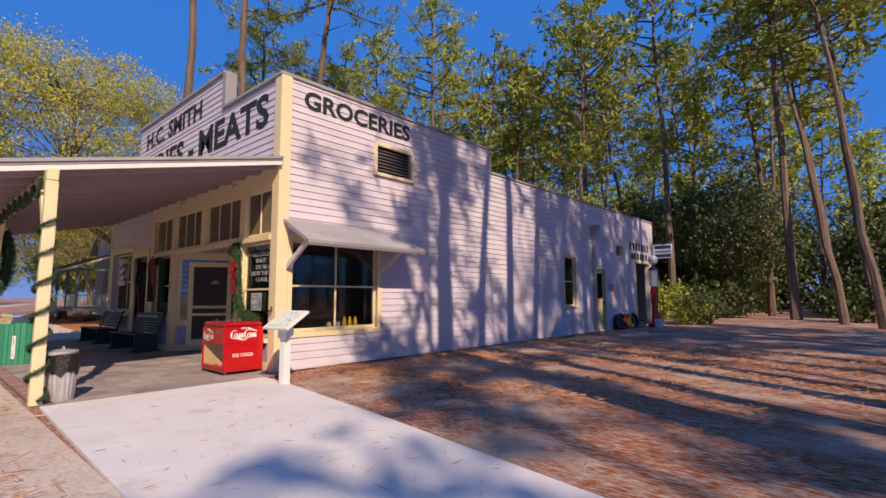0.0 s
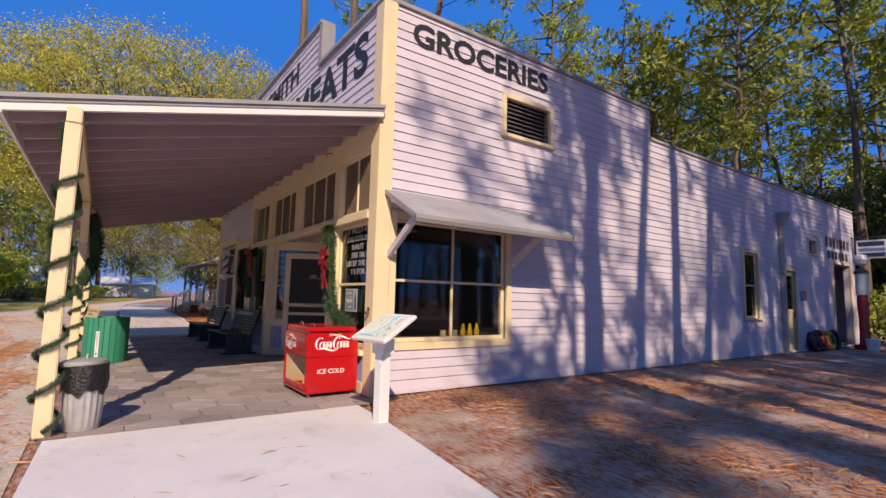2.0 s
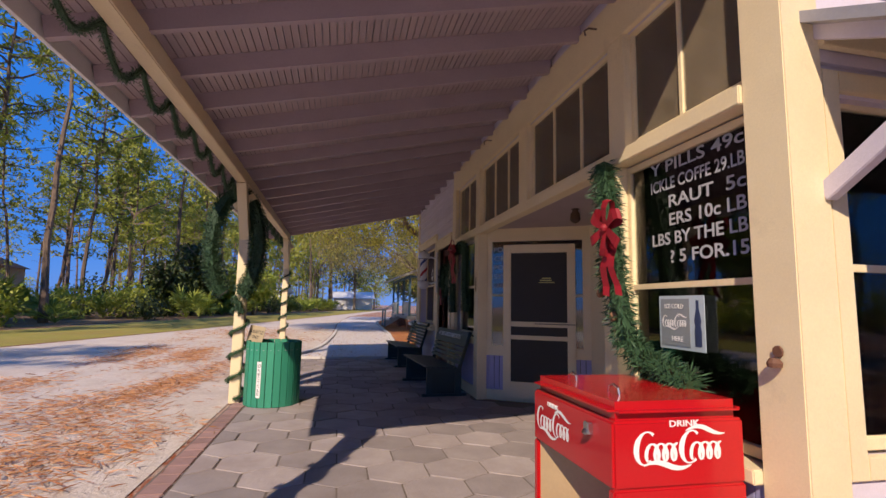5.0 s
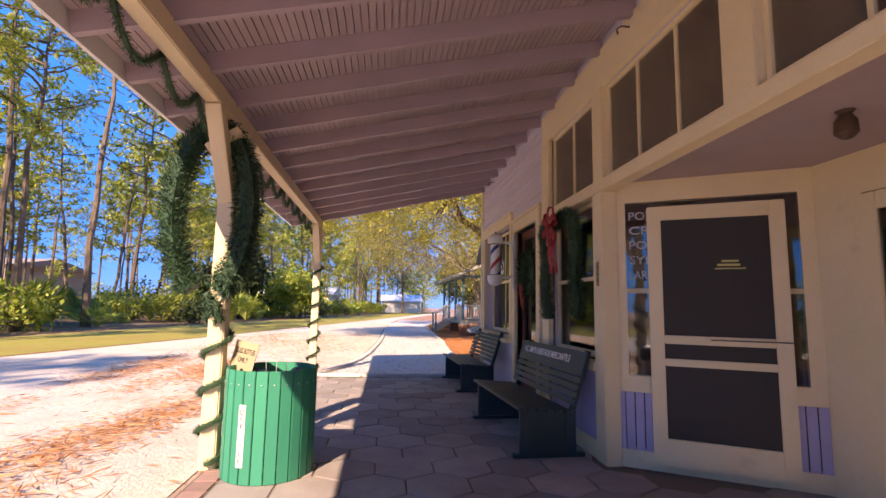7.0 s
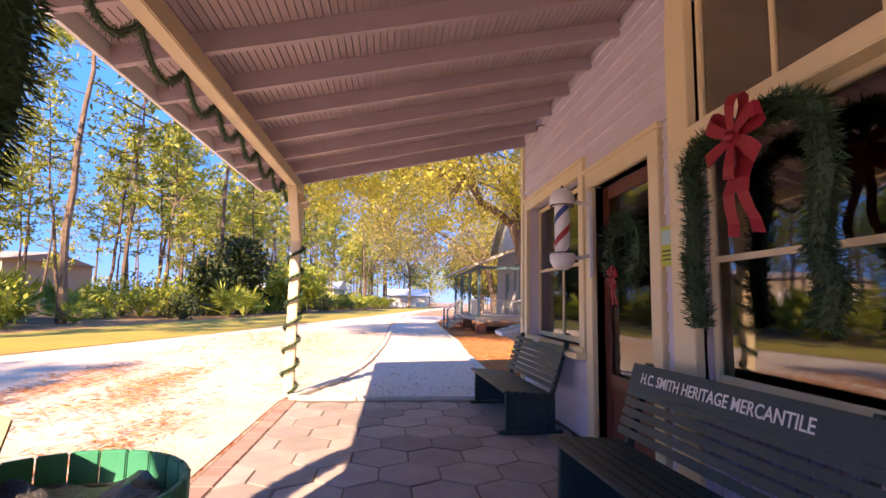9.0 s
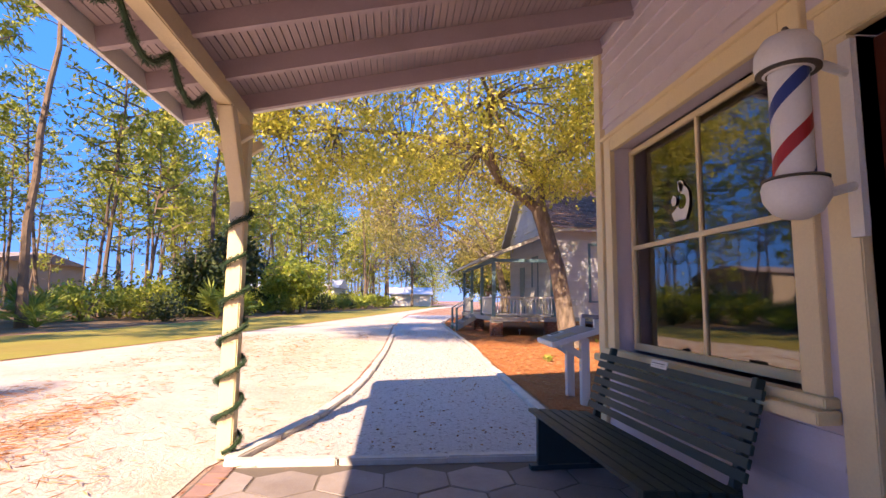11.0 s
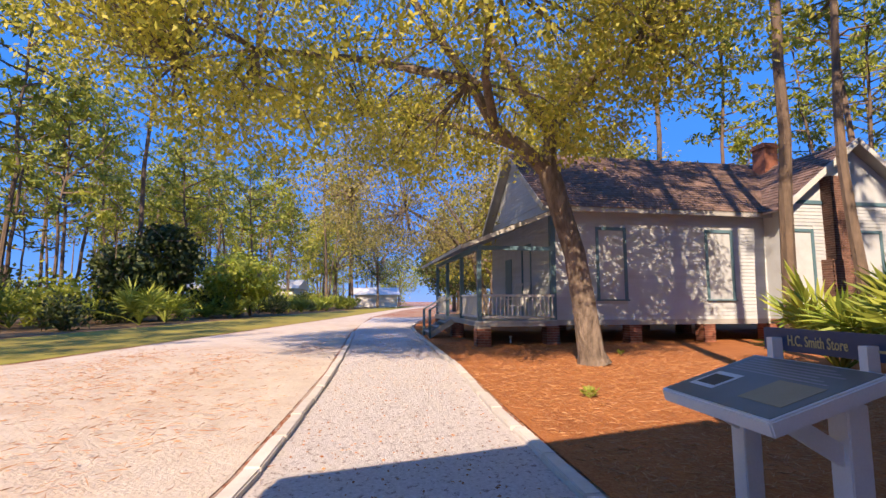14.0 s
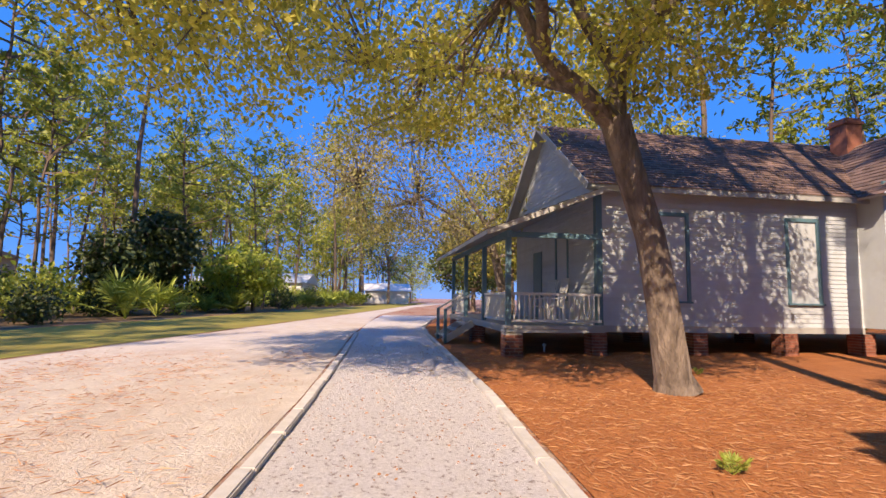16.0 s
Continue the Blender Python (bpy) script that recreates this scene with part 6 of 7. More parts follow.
# green slatted recycling bin
rb = thing("recycling_bin", "round green slatted recycling bin with a black liner", "recycling bin", pose(-14.02, 2.17, 0.008))
R = 0.335
for i in range(24):
    a = 360 * i / 24
    part("slat", MB().box(R - 0.012, R + 0.010, -0.041, 0.041, 0.0, 0.80), m_green, rb, m=pose(0, 0, 0, 0, 0, a), bevel=0.004)
    part("screw", MB().lathe([(0.006, 0), (0.006, 0.004), (0.002, 0.006)], 6, pose(R + 0.010, 0, 0.70, 0, 90, 0)), m_galv, rb, m=pose(0, 0, 0, 0, 0, a))
for z in (0.08, 0.66):
    part("hoop", MB().lathe([(R - 0.028, z), (R - 0.013, z), (R - 0.013, z + 0.04), (R - 0.028, z + 0.04), (R - 0.028, z)], 48, cap=False), m_galv, rb, smooth=True)
part("bin_floor", MB().lathe([(R - 0.03, 0.02), (R - 0.03, 0.03)], 32), m_dark, rb)
mb = MB()
vs, fs = [], []
for i in range(40):
    a = 2 * math.pi * i / 40
    for j, r in enumerate((R - 0.03, 0.27, 0.2, 0.12, 0.04)):
        z = (0.70, 0.735, 0.74, 0.72, 0.70)[j] + 0.03 * math.sin(a * 3 + j) * (j > 0) + 0.018 * math.sin(a * 7 + 2 * j)
        vs.append(Vector((r * math.cos(a), r * math.sin(a), z)))
for i in range(40):
    j = (i + 1) % 40
    fs += [(i * 5 + p, j * 5 + p, j * 5 + p + 1, i * 5 + p + 1) for p in range(4)]
fs.append(tuple(i * 5 + 4 for i in range(40)))
part("liner", mb.add(vs, fs), m_bag, rb, "black bin liner", smooth=True)
lab = part("paper_label", MB().box(R + 0.011, R + 0.014, -0.028, 0.028, 0.12, 0.56), m_white, rb, "white upright label", m=pose(0, 0, 0, 0, 0, -22))
for i, c in enumerate("RECYCLE"):
    part("letter", text_mesh(c, 0.026, 0.034, 0.001), m_letter_shade, lab, m=pose(R + 0.0145, -0.013, 0.44 - i * 0.048, 90, 0, 90))
part("letter", MB().tube([(0, 0.018 * math.cos(a), 0.51 + 0.018 * math.sin(a)) for a in np.linspace(0, 6.28, 8)], [0.004] * 8, 4), m_letter_shade, lab, m=pose(R + 0.0145, 0, 0))
cs = thing("card_sign", "brown handwritten card sign stuck in the recycling bin", "sign", pose(-14.08, 1.88, 0.70, -10, 8, 62))
part("card", MB().box(-0.12, 0.12, 0, 0.006, 0, 0.30), m_cardboard, cs)
for z, wd, words in ((0.20, 0.20, "GLASS BOTTLES"), (0.13, 0.10, "ONLY")):
    part("lettering", text_mesh(words, wd, 0.045, 0.001), m_letter_shade, cs, m=pose(-wd / 2, -0.001, z, 90))


def park_bench(m, sign, label):
    """Slatted bench: seat edge towards -y, solid plank sides."""
    root = thing("bench", label, "bench", m, group="porch benches")
    L = 1.72
    for i in range(6):
        part("seat_slat", MB().box(-L / 2, L / 2, -0.44 + i * 0.085, -0.37 + i * 0.085, 0.415 - 0.006 * i, 0.44 - 0.006 * i), m_bench, root, bevel=0.004)
    d = Vector((0, 0.30, 1)).normalized()
    rows = 7 if not sign else 5
    for i in range(rows):
        c = Vector((0, 0.07, 0.44)) + d * (0.035 + i * 0.066)
        part("back_slat", MB().beam((-L / 2, c.y, c.z), (L / 2, c.y, c.z), 0.022, 0.05, up=tuple(d)), m_bench, root, bevel=0.003)
    if sign:
        c = Vector((0, 0.07, 0.44)) + d * 0.41
        bd = part("sign_board", MB().beam((-L / 2, c.y, c.z), (L / 2, c.y, c.z), 0.024, 0.17, up=tuple(d)), m_bench, root, "broad top board with white lettering", bevel=0.004)
        part("lettering", text_mesh("H.C. SMITH HERITAGE MERCANTILE", 1.28, 0.07, 0.002), m_whiteletter, bd, m=pose(-0.72, c.y - 0.026, c.z - 0.035, 90 - 16.7))
    else:
        c = Vector((0, 0.07, 0.44)) + d * 0.47
        bd = part("plaque", MB().beam((-0.1, c.y - 0.016, c.z), (0.08, c.y - 0.016, c.z), 0.006, 0.05, up=tuple(d)), m_white, root, "small white plaque")
        for k in range(2):
            part("plaque_line", MB().box(-0.085, 0.065, c.y - 0.022, c.y - 0.0195, c.z - 0.012 + k * 0.016, c.z - 0.008 + k * 0.016), m_letter_shade, bd)
    for x in (-L / 2 + 0.10, L / 2 - 0.10):
        part("leg", MB().box(x - 0.025, x + 0.025, -0.40, -0.32, 0.0, 0.41).box(x - 0.024, x + 0.024, 0.02, 0.12, 0.0, 0.40).box(x - 0.023, x + 0.023, -0.38, 0.08, 0.33, 0.405), m_bench, root, bevel=0.004)
        part("back_stay", MB().beam((x, 0.06, 0.30), (x, 0.26, 0.92), 0.04, 0.05), m_bench, root, bevel=0.004)
        part("side_panel", MB().box(x - 0.012, x + 0.012, -0.36, 0.10, 0.04, 0.36), m_bench, root)
        part("foot", MB().box(x - 0.03, x + 0.03, -0.46, 0.2, 0.0, 0.035), m_bench, root)
    return root


park_bench(pose(-15.0, 4.62, 0.01, 0, 0, 3), True, "dark blue-green slatted bench with white lettering on its back")
park_bench(pose(-18.30, 4.62, 0.01, 0, 0, 2), False, "dark blue-green slatted bench with a small white plaque")

# garden map on a post
mp = thing("map_stand", "tilted white map board on a white post beside the cooler", "map stand", pose(-7.80, 4.50, 0.0, 0, 0, 8))
part("post", MB().box(-0.06, 0.06, -0.06, 0.06, -0.02, 0.86), m_white, mp, bevel=0.006)
part("collar", MB().box(-0.10, 0.10, -0.075, 0.075, 0.70, 0.86), m_white, mp, bevel=0.006)
tilt = pose(0, 0, 0.97, 32, 0, 0) @ Matrix.Diagonal((0.81, 0.86, 1, 1))
bd = part("board", MB().box(-0.36, 0.36, -0.28, 0.28, -0.02, 0.02), m_white, mp, "white framed board", m=tilt, bevel=0.008)
part("map_sheet", MB().box(-0.31, 0.31, -0.235, 0.235, 0.0205, 0.0225), surface("map_paper", (0.72, 0.74, 0.66), 0.35, (0.62, 0.72, 0.55), 9, 0.8, 60, 0.02), bd, "printed park map")
m_mapblue, m_mapgreen = surface("map_blue", (0.18, 0.50, 0.80), 0.4), surface("map_green", (0.20, 0.42, 0.12), 0.4)
m_mapred, m_mapline = surface("map_red", (0.65, 0.12, 0.10), 0.4), surface("map_path", (0.80, 0.76, 0.62), 0.4)
part("map_river", MB().tube([(0.10, 0.23, 0.023), (0.07, 0.12, 0.023), (0.10, 0.02, 0.023), (0.03, -0.08, 0.023), (0.0, -0.16, 0.023)], [0.010, 0.014, 0.012, 0.010, 0.006], 6), m_mapblue, bd)
part("map_lake", MB().box(-0.26, 0.05, -0.215, -0.195, 0.0226, 0.024), m_mapblue, bd)
part("map_lake", MB().lathe([(0.024, 0.0226), (0.022, 0.0242)], 10, pose(0.25, -0.17, 0)), m_mapblue, bd)
g = np.random.default_rng(5)
for i in range(26):
    x, y = g.uniform(-0.29, 0.29), g.uniform(-0.2, 0.21)
    part("map_tree", MB().lathe([(g.uniform(0.006, 0.013), 0.0226), (0.004, 0.0245)], 7, pose(x, y, 0)), m_mapgreen, bd)
for x, y in ((-0.08, 0.02), (0.13, -0.07), (0.16, -0.05), (0.14, -0.03), (-0.2, 0.1)):
    part("map_building", MB().box(x, x + 0.045, y, y + 0.014, 0.0226, 0.0242), m_mapred if x > 0 else m_mapblue, bd)
for k in range(5):
    part("map_road", MB().tube([(-0.28 + 0.1 * k, -0.18 + 0.03 * k, 0.0227), (-0.2 + 0.1 * k, -0.02, 0.0227), (-0.22 + 0.1 * k, 0.16, 0.0227)], [0.0035] * 3, 4), m_mapline, bd)
lg = part("map_legend", MB().box(0.17, 0.29, 0.03, 0.20, 0.0228, 0.024), m_white, bd)
for k in range(7):
    part("legend_line", MB().box(0.18, 0.27 - 0.01 * (k % 3), 0.045 + k * 0.021, 0.050 + k * 0.021, 0.0242, 0.0248), m_letter_shade, lg)

# information lectern by the path
ls = thing("information_lectern", "white lectern with a dark photo panel and a navy title board", "information sign", pose(-21.65, 5.38, 0.0, 0, 0, -3) @ Matrix.Scale(1.05, 4))
for x in (-0.30, 0.30):
    part("post", MB().box(x - 0.05, x + 0.05, 0.08, 0.18, -0.02, 0.80), m_white, ls, bevel=0.005)
    part("bracket", MB().beam((x, 0.10, 0.58), (x, -0.14, 0.725), 0.04, 0.08), m_white, ls, bevel=0.004)
bd = part("panel_frame", MB().box(-0.38, 0.38, -0.30, 0.30, -0.04, 0.03), m_white, ls, "white panel frame", m=pose(0, 0, 0.81, 17), bevel=0.008)
part("photo_panel", MB().box(-0.36, 0.36, -0.28, 0.28, 0.0305, 0.033), surface("dark_grey_panel", (0.13, 0.14, 0.13), 0.3, (0.18, 0.19, 0.18), 5, 0.5, 60, 0.03), bd, "dark grey panel")
part("photo", MB().box(-0.31, -0.13, -0.17, 0.02, 0.0335, 0.035), m_white, bd, "pale photograph")
part("photo_subject", MB().box(-0.29, -0.15, -0.14, -0.02, 0.0355, 0.0365), m_dark, bd)
part("photo", MB().box(0.06, 0.31, -0.18, 0.05, 0.0335, 0.035), m_cardboard, bd, "brown photograph")
for k in range(6):
    part("text_line", MB().box(-0.31, 0.28 - 0.05 * (k % 3), 0.08 + 0.03 * k, 0.09 + 0.03 * k, 0.0335, 0.0345), m_louvre, bd)
tb = part("title_board", MB().box(-0.37, 0.37, 0.33, 0.36, 0.96, 1.08), m_navy, ls, "navy title board", bevel=0.004)
part("lettering", text_mesh("H.C. Smith Store", 0.34, 0.055, 0.002), m_gold, tb, m=pose(-0.20, 0.327, 0.992, 90))
part("small_words", MB().box(-0.34, -0.28, 0.326, 0.3295, 1.0, 1.01).box(0.24, 0.33, 0.326, 0.3295, 1.0, 1.012), m_gold, tb)
for x in (-0.26, 0.26):
    part("title_stay", MB().box(x - 0.02, x + 0.02, 0.27, 0.33, 0.86, 1.03), m_white, ls)

# barber pole
bp = thing("barber_pole", "white barber pole with a red, white and blue spiral", "barber pole", pose(-16.98, 4.66, 2.03))
part("upper_dome", MB().lathe([(0.0, 0.40), (0.04, 0.395), (0.085, 0.37), (0.115, 0.32), (0.12, 0.26), (0.112, 0.235), (0.08, 0.22)], 28, cap=False), m_white, bp, "white domed cap", smooth=True)
part("lower_dome", MB().lathe([(0.08, -0.22), (0.112, -0.235), (0.12, -0.26), (0.115, -0.31), (0.085, -0.36), (0.04, -0.385), (0.0, -0.39)], 28, cap=False), m_white, bp, "white domed base", smooth=True)
part("finial", MB().lathe([(0.012, 0.40), (0.016, 0.41), (0.008, 0.425)], 12), m_dark, bp, smooth=True)
for z in (-0.23, 0.225):
    part("dark_ring", MB().lathe([(0.09, z), (0.116, z), (0.116, z + 0.008), (0.09, z + 0.008)], 28), m_dark, bp)
m_poleblue, m_polered = surface("spiral_blue", (0.03, 0.06, 0.25), 0.35), surface("spiral_red", (0.45, 0.03, 0.03), 0.35)
part("cylinder", MB().lathe([(0.072, -0.225), (0.072, 0.225)], 28), m_white, bp, "white cylinder", smooth=True)
for mt, off in ((m_poleblue, 0.0), (m_polered, 3.14)):
    mb = MB()
    vs, fs = [], []
    for i in range(33):
        a = off + i / 32 * 2 * math.pi * 1.15
        for dzz in (-0.035, 0.035):
            z = max(-0.224, min(0.224, -0.26 + 0.52 * i / 32 + dzz))
            vs.append(Vector((0.0735 * math.cos(a), 0.0735 * math.sin(a), z)))
    fs = [(2 * i, 2 * i + 2, 2 * i + 3, 2 * i + 1) for i in range(32)]
    part("spiral_stripe", mb.add(vs, fs), mt, bp)
part("wall_bracket", MB().box(-0.03, 0.03, 0.26, 0.29, -0.45, 0.38).tube([(0, 0.27, 0.24), (0, 0.16, 0.27), (0, 0.1, 0.26)], [0.02] * 3, 8).tube([(0, 0.27, -0.24), (0, 0.16, -0.27), (0, 0.1, -0.26)], [0.02] * 3, 8), m_white, bp, "white iron bracket")

ys = thing("notice", "small yellow-green notice on the barber shop wall", "sign", pose(-15.735, 4.965, 1.60))
part("notice_plate", MB().box(-0.085, 0.085, -0.003, 0.003, 0, 0.28), surface("lime_plate", (0.50, 0.58, 0.06), 0.4), ys)
part("notice_emblem", MB().box(-0.055, 0.055, -0.006, -0.0035, 0.15, 0.25), surface("pale_teal", (0.45, 0.65, 0.6), 0.4), ys)
for k in range(3):
    part("notice_line", MB().box(-0.05, 0.05, -0.006, -0.0035, 0.04 + 0.03 * k, 0.05 + 0.03 * k), m_letter_shade, ys)

# painted price list and pasted signs in the shop window
pl = thing("price_list", "pale hand-painted price list on the dark shop window", "lettering", pose(-10.30, F + 0.062, 1.56), kind="structure")
part("dark_backing", MB().box(0.08, 1.04, 0.03, 0.034, 0.0, 0.78), m_letter_shade, pl)
for k, words in enumerate(("Y PILLS 49c", "ICKLE COFFE 29.LB", "RAUT  5c", "ERS 10c LB", "LBS BY THE LB", "? 5 FOR.15")):
    wd = 0.80 if len(words) > 10 else 0.62
    part("lettering", text_mesh(words, wd, 0.082, 0.002), m_chalk, pl, m=pose(0.98 - wd, 0.006, 0.665 - k * 0.122, 90))
pt = thing("price_list", "pale hand-painted word on the entrance window", "lettering", pose(-13.94, 5.10, 1.52, 0, 0, ang), kind="structure")
for k, words in enumerate(("POT", "CRI", "POS", "SYR", "LARD")):
    part("lettering", text_mesh(words, 0.20, 0.072, 0.002), m_chalk, pt, m=pose(0.07, 0.012, 0.58 - k * 0.13, 90))
tin = thing("tin_sign", "small pale blue tin sign hung in the shop window", "sign", pose(-10.02, F + 0.03, 1.07))
part("tin_plate", MB().box(0, 0.40, 0, 0.004, 0, 0.33), surface("pale_blue_tin", (0.45, 0.55, 0.60), 0.35, None, 5, 0.5, 60, 0.05), tin)
part("tin_panel", MB().box(0.02, 0.28, -0.003, -0.0005, 0.02, 0.31), surface("grey_tin", (0.25, 0.28, 0.30), 0.35), tin)
part("emblem", swash(0.24, 0.10), m_whiteletter, tin, m=pose(0.03, -0.005, 0.12, 90))
part("lettering", text_mesh("ICE COLD", 0.17, 0.03, 0.001), m_whiteletter, tin, m=pose(0.06, -0.005, 0.25, 90))
part("lettering", text_mesh("HERE", 0.10, 0.03, 0.001), m_whiteletter, tin, m=pose(0.12, -0.005, 0.05, 90))
part("bottle_shape", MB().lathe([(0.028, 0), (0.03, 0.09), (0.022, 0.12), (0.03, 0.15), (0.012, 0.22), (0.012, 0.27)], 10, pose(0.345, -0.001, 0.03) @ Matrix.Diagonal((1, 0.1, 1, 1))), m_navy, tin)
op = thing("wall_bottle_opener", "rusty iron bottle opener screwed to the corner post", "bottle opener", pose(-9.07, 4.945, 1.10))
part("opener_plate", MB().lathe([(0.028, 0), (0.026, 0.008)], 12, pose(0, 0, 0.03, 90)), surface("rusty_iron", (0.16, 0.07, 0.04), 0.7, None, 8, 0.7, 60, 0.3), op)
part("opener_cup", MB().lathe([(0.03, 0), (0.034, 0.02), (0.02, 0.04)], 12, pose(0, -0.025, -0.04)), surface("rusty_iron_cup", (0.16, 0.07, 0.04), 0.7), op)
hs = thing("door_plate", "narrow brass plate with slots on the entrance post", "plate", pose(-14.06, 4.935, 1.52))
part("brass_plate", MB().box(-0.022, 0.022, -0.004, 0.004, 0, 0.22), surface("brass", (0.45, 0.30, 0.12), 0.4, metal=0.8), hs, bevel=0.002)
for z in (0.05, 0.11, 0.17):
    part("plate_slot", MB().box(-0.010, 0.010, -0.006, -0.0045, z - 0.018, z + 0.018), m_dark, hs)
cl = thing("ceiling_lamp", "small dark lantern under the entrance ceiling", "lamp", pose(-12.25, 5.6, 2.45))
part("lantern", MB().lathe([(0.05, 0), (0.03, -0.02), (0.055, -0.06), (0.06, -0.13), (0.03, -0.16), (0.0, -0.17)], 14, cap=False), surface("bronze", (0.10, 0.06, 0.04), 0.5), cl, smooth=True)
for x, y in ((-10.6, 4.93), (-13.4, 4.93), (-18.4, 4.93)):
    tagged(part("iron_hook", MB().tube([(x, y + 0.02, 3.60), (x, y - 0.05, 3.60), (x, y - 0.09, 3.57), (x, y - 0.08, 3.53)], [0.008] * 4, 6), surface("hook_iron", (0.12, 0.08, 0.06), 0.6)), "small iron hook above the shop front", "hook")
# goods behind the shop window
sh = thing("display_shelf", "low wooden display shelf inside the shop window", "shelf")
part("shelf_board", MB().box(S - 0.62, S - 0.2, 5.35, 7.28, 0.66, 0.70), m_cardboard, sh)
part("shelf_leg", MB().box(S - 0.6, S - 0.55, 5.4, 5.45, 0.1, 0.66), m_cardboard, sh)
part("shelf_leg", MB().box(S - 0.6, S - 0.55, 7.2, 7.25, 0.1, 0.66), m_cardboard, sh)
m_bottle = surface("yellow_bottle", (0.60, 0.40, 0.03), 0.2)
for i in range(6):
    b = tagged(part("bottle", MB().lathe([(0.035, 0), (0.037, 0.10), (0.02, 0.15), (0.013, 0.20), (0.015, 0.205)], 14, pose(S - 0.33 - 0.07 * (i % 2), 6.72 + 0.07 * i, 0.70)), m_bottle, smooth=True), "small yellow bottle on the window shelf", "bottle", group="window bottles")
for i in range(3):
    tagged(part("tin_can", MB().lathe([(0.045, 0), (0.045, 0.11)], 16, pose(S - 0.35, 6.36 + 0.11 * i, 0.70)), (m_cardboard, m_red, m_louvre)[i]), "small tin on the window shelf", "tin", group="window tins")


# ---- garlands, wreaths and bows ----
def garland(points, radius, density, name, label, needle=0.07, m=None, mat=None):
    """A garland: a wire core with short stiff needles standing out all round."""
    p = np.array(points, float)
    seg = np.linalg.norm(np.diff(p, axis=0), axis=1)
    s = np.concatenate([[0], np.cumsum(seg)])
    n = int(s[-1] * density * 1.5)
    u = np.sort(rng.uniform(0, s[-1], n))
    c = np.stack([np.interp(u, s, p[:, k]) for k in range(3)], 1)
    t = np.stack([np.interp(np.minimum(u + 0.02, s[-1]), s, p[:, k]) for k in range(3)], 1) - np.stack([np.interp(np.maximum(u - 0.02, 0), s, p[:, k]) for k in range(3)], 1)
    r = rng.normal(size=(n, 3))
    r -= t * ((r * t).sum(1) / ((t * t).sum(1) + 1e-9))[:, None]
    r /= np.linalg.norm(r, axis=1, keepdims=True) + 1e-9
    root = thing(name, label, "garland", m)
    part("wire", MB().tube([tuple(q) for q in p], [max(0.006, radius * 0.6)] * len(p), 5), mat or m_tinsel, root)
    foot = c + r * radius * rng.uniform(0.0, 0.75, (n, 1))
    part("needles", leaf_mesh("needles", foot, r + t / (np.linalg.norm(t, axis=1, keepdims=True) + 1e-9) * 0.5 + rng.normal(size=(n, 3)) * 0.5, rng.uniform(0.5, 1.0, n) * needle, rng.uniform(0.045, 0.075, n) * needle, mat or m_tinsel), None, root)
    return root


def bow(m, size, name="ribbon_bow", label="large red ribbon bow on the garland"):
    root = thing(name, label, "bow", m)
    for i, a in enumerate((20, 75, 140, 200, 260, 320)):
        ca, sa = math.cos(radians(a)), math.sin(radians(a))
        mb = MB()
        vs, fs = [], []
        for k in range(9):
            f = k / 8
            rr = math.sin(math.pi * f) * 0.5
            d = 0.16 * math.sin(2 * math.pi * f)
            for s in (-0.10, 0.10):
                vs.append(Vector(((ca * rr - sa * (d * 0.3 + s * (0.5 + f * (1 - f) * 2))) * size, (-0.10 - 0.35 * d) * size, (sa * rr + ca * (d * 0.3 + s * (0.5 + f * (1 - f) * 2))) * size)))
        fs = [(2 * k, 2 * k + 2, 2 * k + 3, 2 * k + 1) for k in range(8)]
        part("loop", mb.add(vs, fs), m_ribbon, root)
    for dx in (-0.16, 0.18):
        mb = MB()
        vs = []
        for k in range(8):
            f = k / 7
            x, y, z = dx * f * 1.2 + 0.05 * math.sin(f * 7), -0.05 + 0.04 * math.sin(f * 9), -f * 1.15
            vs += [Vector(((x - 0.08) * size, y * size, z * size)), Vector(((x + 0.08) * size, (y + 0.03) * size, (z - 0.03) * size))]
        part("tail", mb.add(vs, [(2 * k, 2 * k + 2, 2 * k + 3, 2 * k + 1) for k in range(7)]), m_ribbon, root)
    part("knot", MB().lathe([(0.0, -0.08), (0.06, -0.05), (0.08, 0), (0.06, 0.05), (0.0, 0.08)], 10, Matrix.Scale(size, 4) @ pose(0, -0.12, 0), cap=False), m_ribbon, root, smooth=True)
    return root


for x, turns, top in ((-8.79, 6.2, 2.35), (-14.1, 4.0, 1.25), (-19.52, 6.5, 2.1)):
    pts = [(x + 0.105 * math.cos(a), BEAM_Y + 0.105 * math.sin(a), 0.06 + (top - 0.06) * i / 90) for i, a in enumerate(np.linspace(0, turns * 2 * math.pi, 91))]
    garland(pts, 0.026, 1300, "post_garland", "thin green tinsel garland wound round the porch post", 0.034)
x0 = -8.9
for x1, nsc in ((-14.1, 9), (-19.5, 9)):
    pts = [(x0 + (x1 - x0) * f, BEAM_Y - 0.09, BZ + 0.04 - 0.19 * abs(math.sin(math.pi * nsc * f)) - 0.02 * math.sin(9 * f)) for f in np.linspace(0, 1, 91)]
    garland(pts, 0.03, 900, "beam_garland", "dark green garland looped along the porch beam", 0.04)
    x0 = x1
ring = [(0.02 * math.sin(3 * a), 0.29 * math.sin(a), -0.70 * math.cos(a)) for a in np.linspace(-2.75, 2.75, 50)]
garland([(x, y, -z) for x, y, z in ring][::1], 0.14, 3600, "wreath", "big shaggy dark green wreath hung on the porch post", 0.075, pose(-14.02, 1.60, 2.06))
